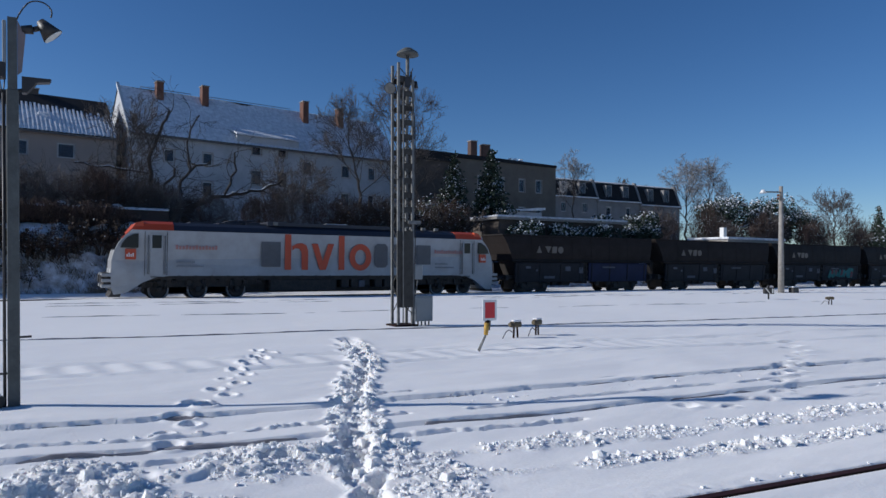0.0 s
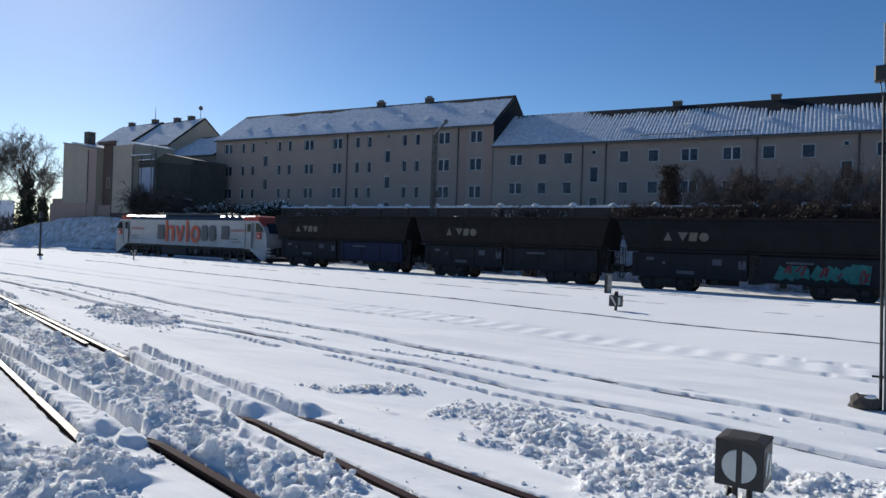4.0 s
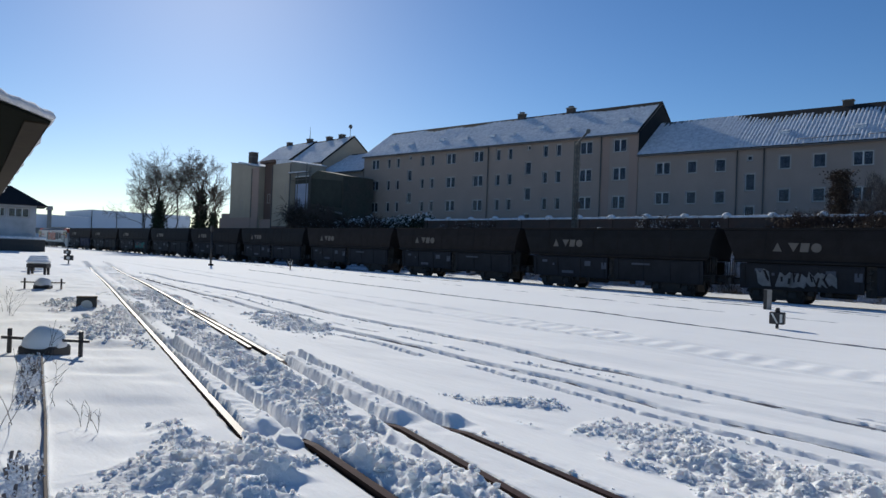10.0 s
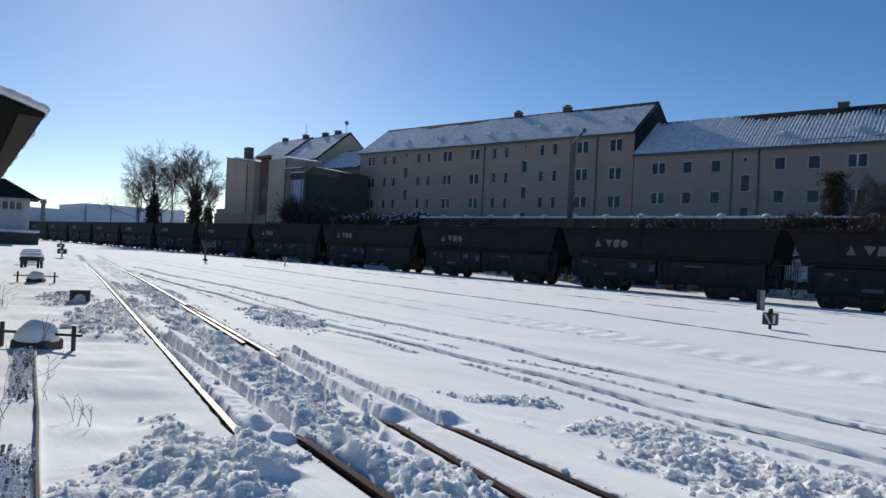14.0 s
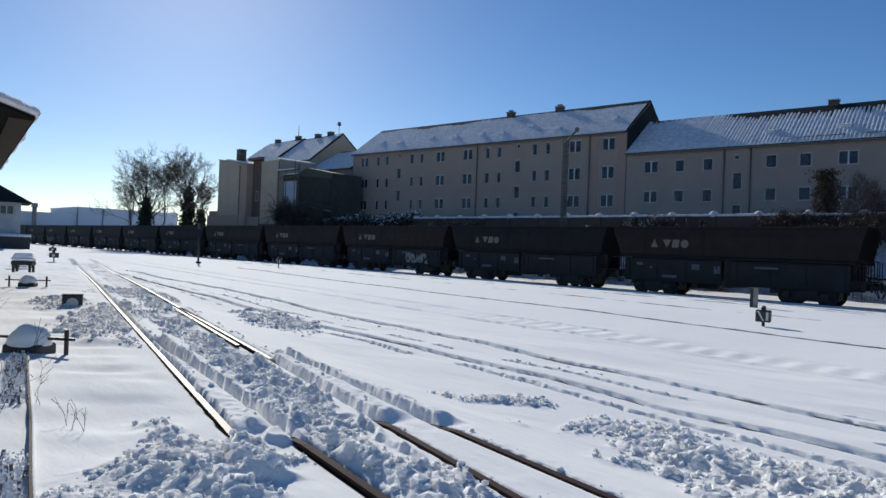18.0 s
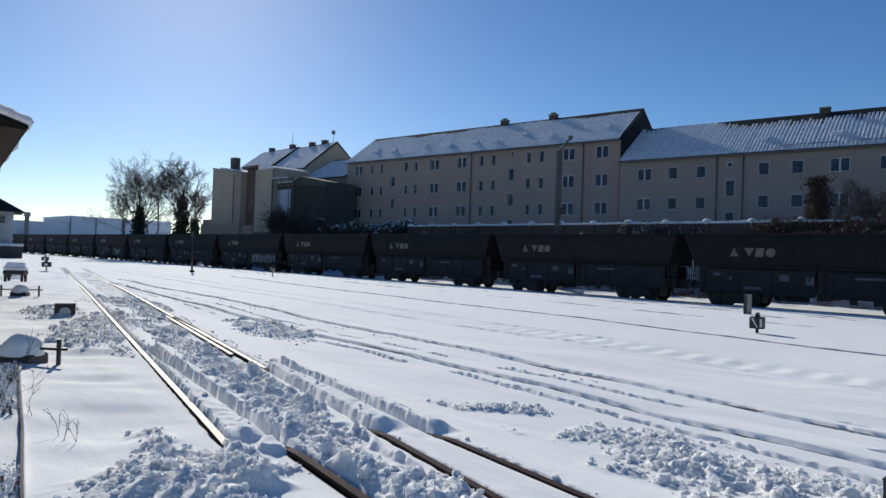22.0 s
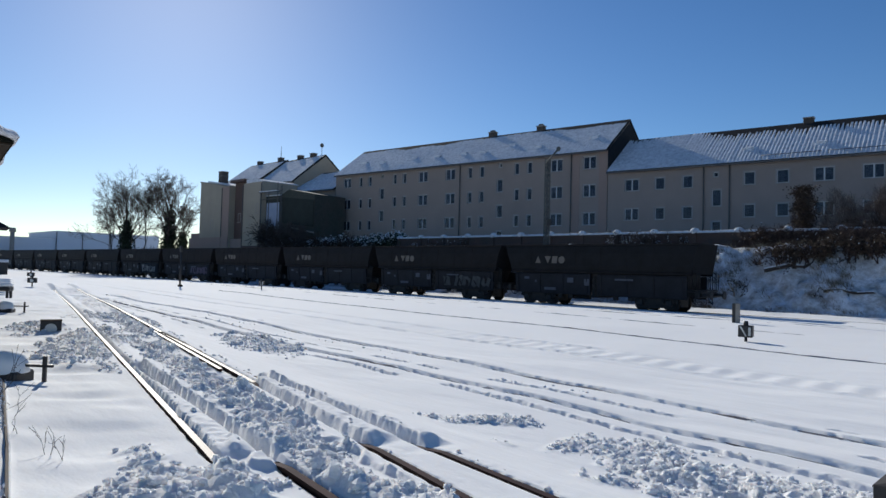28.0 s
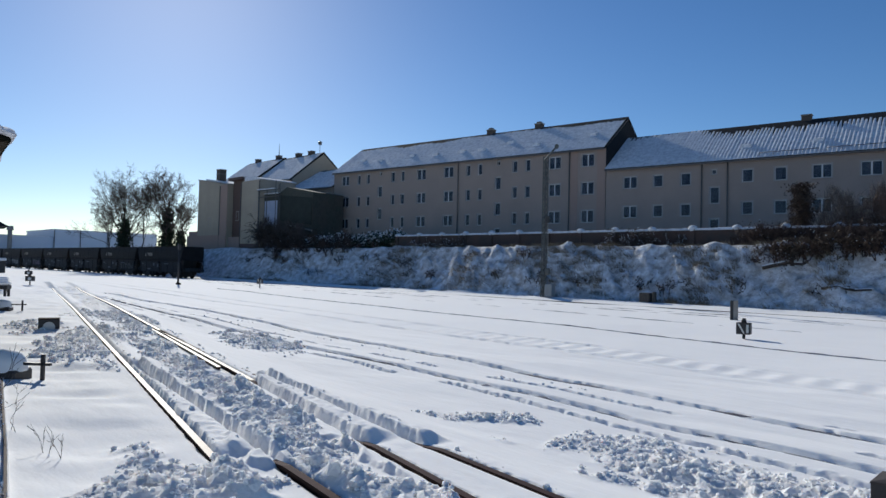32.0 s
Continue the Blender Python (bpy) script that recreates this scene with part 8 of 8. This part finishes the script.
def semaphore():
    x, y = -29.6, 40.9
    t = thing("semaphore_signal", pose(x, y, 0), "grey lattice semaphore mast with a raised arm", "signal")
    for s in (-1, 1):
        for q in (-1, 1):
            part("leg", bx(B(), s * 0.13 - 0.035, q * 0.10 - 0.03, -0.3, s * 0.13 + 0.035, q * 0.10 + 0.03, 10.4), M_greypost, t)
    bm = B()
    for k in range(26):
        z = 0.1 + k * 0.39
        for q in (-0.12, 0.12):
            bx(bm, -0.13, q - 0.01, z, 0.13, q + 0.01, z + 0.17)
    part("batten", bm, M_greypost, t)
    bm = B()
    cy(bm, (0.05, -0.2, 10.1), (1.05, -0.2, 10.95), 0.07, seg=8)
    arm = part("signal_arm", bm, M_greypost, t)
    part("arm_disc", cy(B(), (1.08, -0.23, 10.98), (1.08, -0.17, 10.98), 0.17, seg=16), M_greypost, arm)
    part("drive_rod", cy(B(), (0.42, -0.12, 2.6), (0.36, -0.12, 10.0), 0.025, seg=6), M_galv, t)
    for z in (2.8, 4.5, 6.5, 8.6):
        part("rod_guide", bx(B(), 0.13, -0.14, z, 0.44, -0.08, z + 0.05), M_greypost, t)
    part("spectacle", bx(B(), 0.2, -0.25, 5.4, 0.6, -0.15, 5.9, 0.03), M_black, t)
    part("signal_lamp", bx(B(), 0.30, -0.3, 1.6, 0.62, -0.05, 2.1, 0.05), M_greypost, t)
    part("counterweight_box", bx(B(), 0.3, -0.3, 0.0, 0.95, 0.2, 0.95, 0.04), M_cabinet, t)
    b = thing("trackside_box", pose(-21.5, 41.3, gz(-21.5, 41.3)), "weathered concrete cable box at the foot of the bank", "cabinet")
    part("housing", bx(B(), -0.45, -0.3, -0.3, 0.25, 0.3, 0.62, 0.03), M_stone, b)
    part("post", bx(B(), 0.4, -0.2, -0.3, 0.6, 0.1, 0.7, 0.03), M_stone, b)


def wire_pole(x, y, h):
    t = thing("slim_pole", pose(x, y, 0), "slim dark steel pole in the snow", "pole")
    part("pole", cy(B(), (0, 0, -0.2), (0, 0, h), 0.09, 0.06, seg=8), M_black, t)
    part("foot", bx(B(), -0.25, -0.1, -0.1, 0.35, 0.1, 0.15, 0.03), M_rail, t)
    part("head", bx(B(), -0.14, -0.1, h, 0.14, 0.1, h + 0.45, 0.03), M_black, t)


def pulley_frame(x, y, turn, half, dome, label):
    """A wire pulley under a dome of snow, with a cross bar between two stubs."""
    z = gz(x, y)
    t = thing("wire_pulley", pose(x, y, z, 0, 0, turn), label, "track equipment", "wire pulleys beside the tracks")
    part("housing", bx(B(), -dome * 0.9, -0.22, -0.2, dome * 0.9, 0.22, 0.14, 0.03), M_black, t)
    bm = B()
    bmesh.ops.create_icosphere(bm, subdivisions=3, radius=1, matrix=pose(0, 0, 0.13) @ Matrix.Diagonal((dome, dome * 0.85, dome * 0.95, 1)))
    for v in bm.verts:
        if v.co.z < 0.12:
            v.co.z = 0.12 - (0.12 - v.co.z) * 0.12
        else:
            v.co += v.co.normalized() * (noise.noise(v.co * 5) * 0.03)
    part("snow_dome", bm, M_snow, t, "rounded dome of snow", smooth=True)
    part("cross_bar", bx(B(), -half - 0.12, -0.025, 0.20, half + 0.12, 0.025, 0.24), M_black, t)
    for s in (-1, 1):
        part("stub", bx(B(), s * half - 0.025, -0.025, -0.15, s * half + 0.025, 0.025, 0.36, 0.006), M_black, t)


def trough_bench(x, y, turn, ln):
    z = gz(x, y)
    t = thing("wire_trough", pose(x, y, z, 0, 0, turn), "black cable trough on legs under a snow cushion", "track equipment", "snowy wire troughs")
    part("body", bx(B(), -ln / 2, -0.35, 0.32, ln / 2, 0.35, 0.52, 0.03), M_black, t)
    for a in (-ln / 2 + 0.1, ln / 2 - 0.1):
        for b in (-0.28, 0.28):
            part("leg", bx(B(), a - 0.05, b - 0.05, -0.2, a + 0.05, b + 0.05, 0.33), M_black, t)
    bm = B()
    bx(bm, -ln / 2 - 0.03, -0.38, 0.52, ln / 2 + 0.03, 0.38, 0.72, 0.09)
    part("snow_cushion", bm, M_snow, t, smooth=True)


mat_slat = mat("frosted_grey_wood", (0.19, 0.17, 0.165), 0.9, var=0.4, scale=9, bump=0.004, bscale=30, dark=(0.10, 0.08, 0.075))
mat_plank = mat("dark_weathered_plank", (0.085, 0.06, 0.05), 0.9, var=0.3, scale=6, bump=0.004, bscale=30, dark=(0.05, 0.035, 0.03))


def frosted_channel():
    """The low wire channel that runs from the pulley towards the viewer, with upright slats and frosted weeds in it."""
    c = thing("wire_channel", pose(0, 0, 0), "low signal-wire channel with dark slats, frost and dry weeds", "track equipment")
    pts = [(-10.9, 2.48), (-9.0, 2.07), (-7.2, 1.69), (-5.4, 1.28), (-4.2, 1.02)]
    rng = random.Random(8)
    for k, ((x0, y0), (x1, y1)) in enumerate(zip(pts, pts[1:])):
        a, b = Vector((x0, y0, gz(x0, y0) + 0.03)), Vector((x1, y1, gz(x1, y1) + 0.03))
        d = (b - a)
        m = Matrix.Translation((a + b) / 2) @ d.to_track_quat("X", "Z").to_matrix().to_4x4()
        part("plank", bx(B(), -d.length / 2, -0.010, -0.1, d.length / 2, 0.010, 0.03, 0.003, m=m), mat_plank, c)
        part("plank_frost", bx(B(), -d.length / 2, 0.012, -0.1, d.length / 2, 0.030, 0.015, 0.005, m=m), M_snow_broken, c, "rim of frost along the plank")
    slat = bpy.data.meshes.new("slat")
    bm = B()
    bx(bm, -0.012, -0.006, -0.1, 0.012, 0.006, 0.10, 0.002)
    bm.to_mesh(slat)
    bm.free()
    for k in range(72):
        x = rng.uniform(-10.6, -7.9) if k < 50 else rng.uniform(-5.9, -4.7)
        y = 2.48 - (x + 10.9) * 0.219 - 0.03 - 0.20 * rng.random()
        o = mesh_part("slat", slat, mat_slat, c)
        o.matrix_basis = pose(x, y, gz(x, y), rng.gauss(0, 8), rng.gauss(0, 8), rng.uniform(0, 180)) @ Matrix.Diagonal((1, 1, 0.5 + 0.7 * rng.random(), 1))
    frost = []
    for k in range(420):
        x = rng.uniform(-10.6, -7.9) if k % 3 else rng.uniform(-5.9, -4.7)
        y = 2.48 - (x + 10.9) * 0.219 - 0.02 - 0.22 * rng.random()
        z = gz(x, y)
        for j in range(3):
            frost.append((x + rng.gauss(0, 0.01), y + rng.gauss(0, 0.01), z + 0.10 * rng.random()))
    leaf_cloud("weed_frost", frost, rng, 0.013, M_leafsnow, c)


def sapling(x, y, h, seed, label, n=3):
    rng = random.Random(seed)
    t = thing("sapling", pose(x, y, gz(x, y)), label, "shrub")
    segs = {k: [] for k in range(3)}
    for k in range(n):
        grow(rng, (rng.gauss(0, 0.05), rng.gauss(0, 0.05), -0.05), (rng.gauss(0, 0.35), rng.gauss(0, 0.35), 1), h * 0.55, 0.0045, 2, segs, 0.5, 0.0, (1, 3), 0.12)
    tubes("stem", [(a, b, max(r0, 0.002), max(r1, 0.0016)) for v in segs.values() for a, b, r0, r1 in v], M_twig, t, sides=5)


def canopy():
    """The corner of a snow-laden platform roof."""
    c = thing("platform_roof", pose(0, 0, 0), "overhanging platform roof with a snow-covered edge", "roof", kind="structure")
    out = [(-11.6, 2.63), (-10.1, 1.50), (-8.6, 0.35), (-8.6, -6.0), (-34.0, -6.0), (-34.0, 5.95)]
    # green soffit boards, coloured near black for the backlit shade under the roof
    M_soffit = mat("shade_dark_green_soffit_boards", (0.012, 0.014, 0.011), 0.95, var=0.2, scale=2, spec=0.02)
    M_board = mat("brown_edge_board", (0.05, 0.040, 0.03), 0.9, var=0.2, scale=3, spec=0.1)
    M_fascia = mat("weathered_fascia_board", (0.11, 0.10, 0.08), 0.8, var=0.15, scale=3)
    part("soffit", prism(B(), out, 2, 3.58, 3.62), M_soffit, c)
    inner = [(-11.75, 2.50), (-8.8, 0.25), (-8.8, -5.9), (-33.9, -5.9), (-33.9, 5.75)]
    part("deck", prism(B(), inner, 2, 3.62, 3.76), M_fascia, c)
    bm = B()
    for (x0, y0), (x1, y1) in ((out[0], out[5]), (out[0], out[2])):
        n = 26
        prev = None
        nx, ny = (y1 - y0), -(x1 - x0)
        ln = math.hypot(nx, ny)
        sgn = 1 if (nx / ln * 0 + ny / ln * 1) > 0 else -1
        nx, ny = nx / ln * sgn, ny / ln * sgn
        for i in range(n + 1):
            f = i / n
            x, y = x0 + (x1 - x0) * f, y0 + (y1 - y0) * f
            w = 0.03 * math.sin(i * 2.1) + 0.02 * math.sin(i * 5.3)
            ring = [bm.verts.new(q) for q in ((x - nx * 0.5, y - ny * 0.5, 3.77), (x + nx * 0.02, y + ny * 0.02, 3.63), (x + nx * (0.07 + w), y + ny * (0.07 + w), 3.68), (x + nx * 0.03, y + ny * 0.03, 3.75 + w * 0.6), (x - nx * 0.3, y - ny * 0.3, 3.82), (x - nx * 1.2, y - ny * 1.2, 3.88))]
            if prev:
                for j in range(5):
                    bm.faces.new((prev[j], ring[j], ring[j + 1], prev[j + 1]))
            prev = ring
    bmesh.ops.recalc_face_normals(bm, faces=bm.faces[:])
    part("edge_snow", bm, M_roofsnow, c, "rounded roll of snow on the roof edge", smooth=True)
    part("roof_snow", prism(B(), [(-12.2, 1.9), (-9.4, -0.3), (-9.0, -5.9), (-33.9, -5.9), (-33.9, 5.0)], 2, 3.77, 3.86), M_roofsnow, c)
    dx, dy = out[5][0] - out[0][0], out[5][1] - out[0][1]
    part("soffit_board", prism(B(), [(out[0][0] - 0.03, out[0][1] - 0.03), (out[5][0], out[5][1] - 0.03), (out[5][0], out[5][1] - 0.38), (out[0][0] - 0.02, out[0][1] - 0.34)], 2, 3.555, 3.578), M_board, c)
    for k in range(11):
        f = (k + 0.5) / 11
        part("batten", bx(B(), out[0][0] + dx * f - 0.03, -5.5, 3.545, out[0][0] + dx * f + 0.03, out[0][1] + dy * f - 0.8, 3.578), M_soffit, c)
    part("station_wall", bx(B(), -33.5, -5.8, -0.2, -10.4, -1.2, 3.6), M_whiterender, c)


point_lantern()
yard_lamp()
lattice_mast()
red_board()
yellow_stand(10.22, 13.7, 10)
yellow_stand(11.12, 14.0, 25)
right_pole()
dwarf_signal(34.1, 23.2, 0.75, 0.5, -40, "diag", "dark dwarf signal lantern far out in the snow")
yellow_stand(32.2, 18.7, -30)
dwarf_signal(-7.8, 21.05, 0.56, 0.40, 10)
marker_post(-11.15, 29.0)
semaphore()
wire_pole(-54.9, 24.8, 2.9)
dwarf_signal(-47.1, 27.8, 0.8, 0.4, 40, "diag", "small dark dwarf signal beside the main line")
dwarf_signal(-52.8, 13.45, 0.75, 0.55, 60, "disc", "dwarf signal with a pale disc beside the points")
point_box(-18.8, 5.25)
dwarf_signal(-72, 18.2, 0.8, 0.6, 65, "disc", "far dwarf signal beside the points")
pulley_frame(-11.35, 2.62, 42, 0.56, 0.31, "black wire pulley with a dome of snow and cross bar")
pulley_frame(-25.9, 5.85, 60, 0.56, 0.27, "far wire pulley with a cap of snow and cross bar")
trough_bench(-37.5, 8.25, 62, 0.9)
trough_bench(-41.5, 9.15, 62, 0.9)
trough_bench(-45.5, 10.05, 62, 0.9)
frosted_channel()
sapling(-7.35, 1.38, 0.9, 1, "bare dark sapling sticking out of the snow", 3)
sapling(-7.9, 1.95, 0.35, 2, "thin dry twig in the snow", 2)
sapling(-6.9, 1.9, 0.32, 3, "thin dry twig in the snow", 2)
sapling(-6.6, 1.95, 0.22, 4, "thin dry twig in the snow", 2)
sapling(-9.3, 2.3, 0.3, 5, "thin dry twig in the snow", 2)
sapling(-17.5, 3.4, 0.6, 6, "clump of dry stalks in the snow", 4)
sapling(-18.5, 3.5, 0.6, 7, "clump of dry stalks in the snow", 4)
canopy()

def travel(t):
    """How far the train has gone at t seconds."""
    return 17.2 * t - 0.0203 * t * t - 0.0063 * max(0.0, t - 20) ** 2 + 0.9 * max(0.0, 1 - t / 1.2)


TIMES = [0, 0.4, 0.8, 1.2, 2, 4, 8, 12, 16, 20, 22, 24, 26, 28, 30, 32]


def motions():
    for ob, x in TRAIN:
        ob.scale.z = 1.04
        walk(ob, [(t, pose(x - travel(t), TRACK_Y, -BED)) for t in TIMES])


motions()
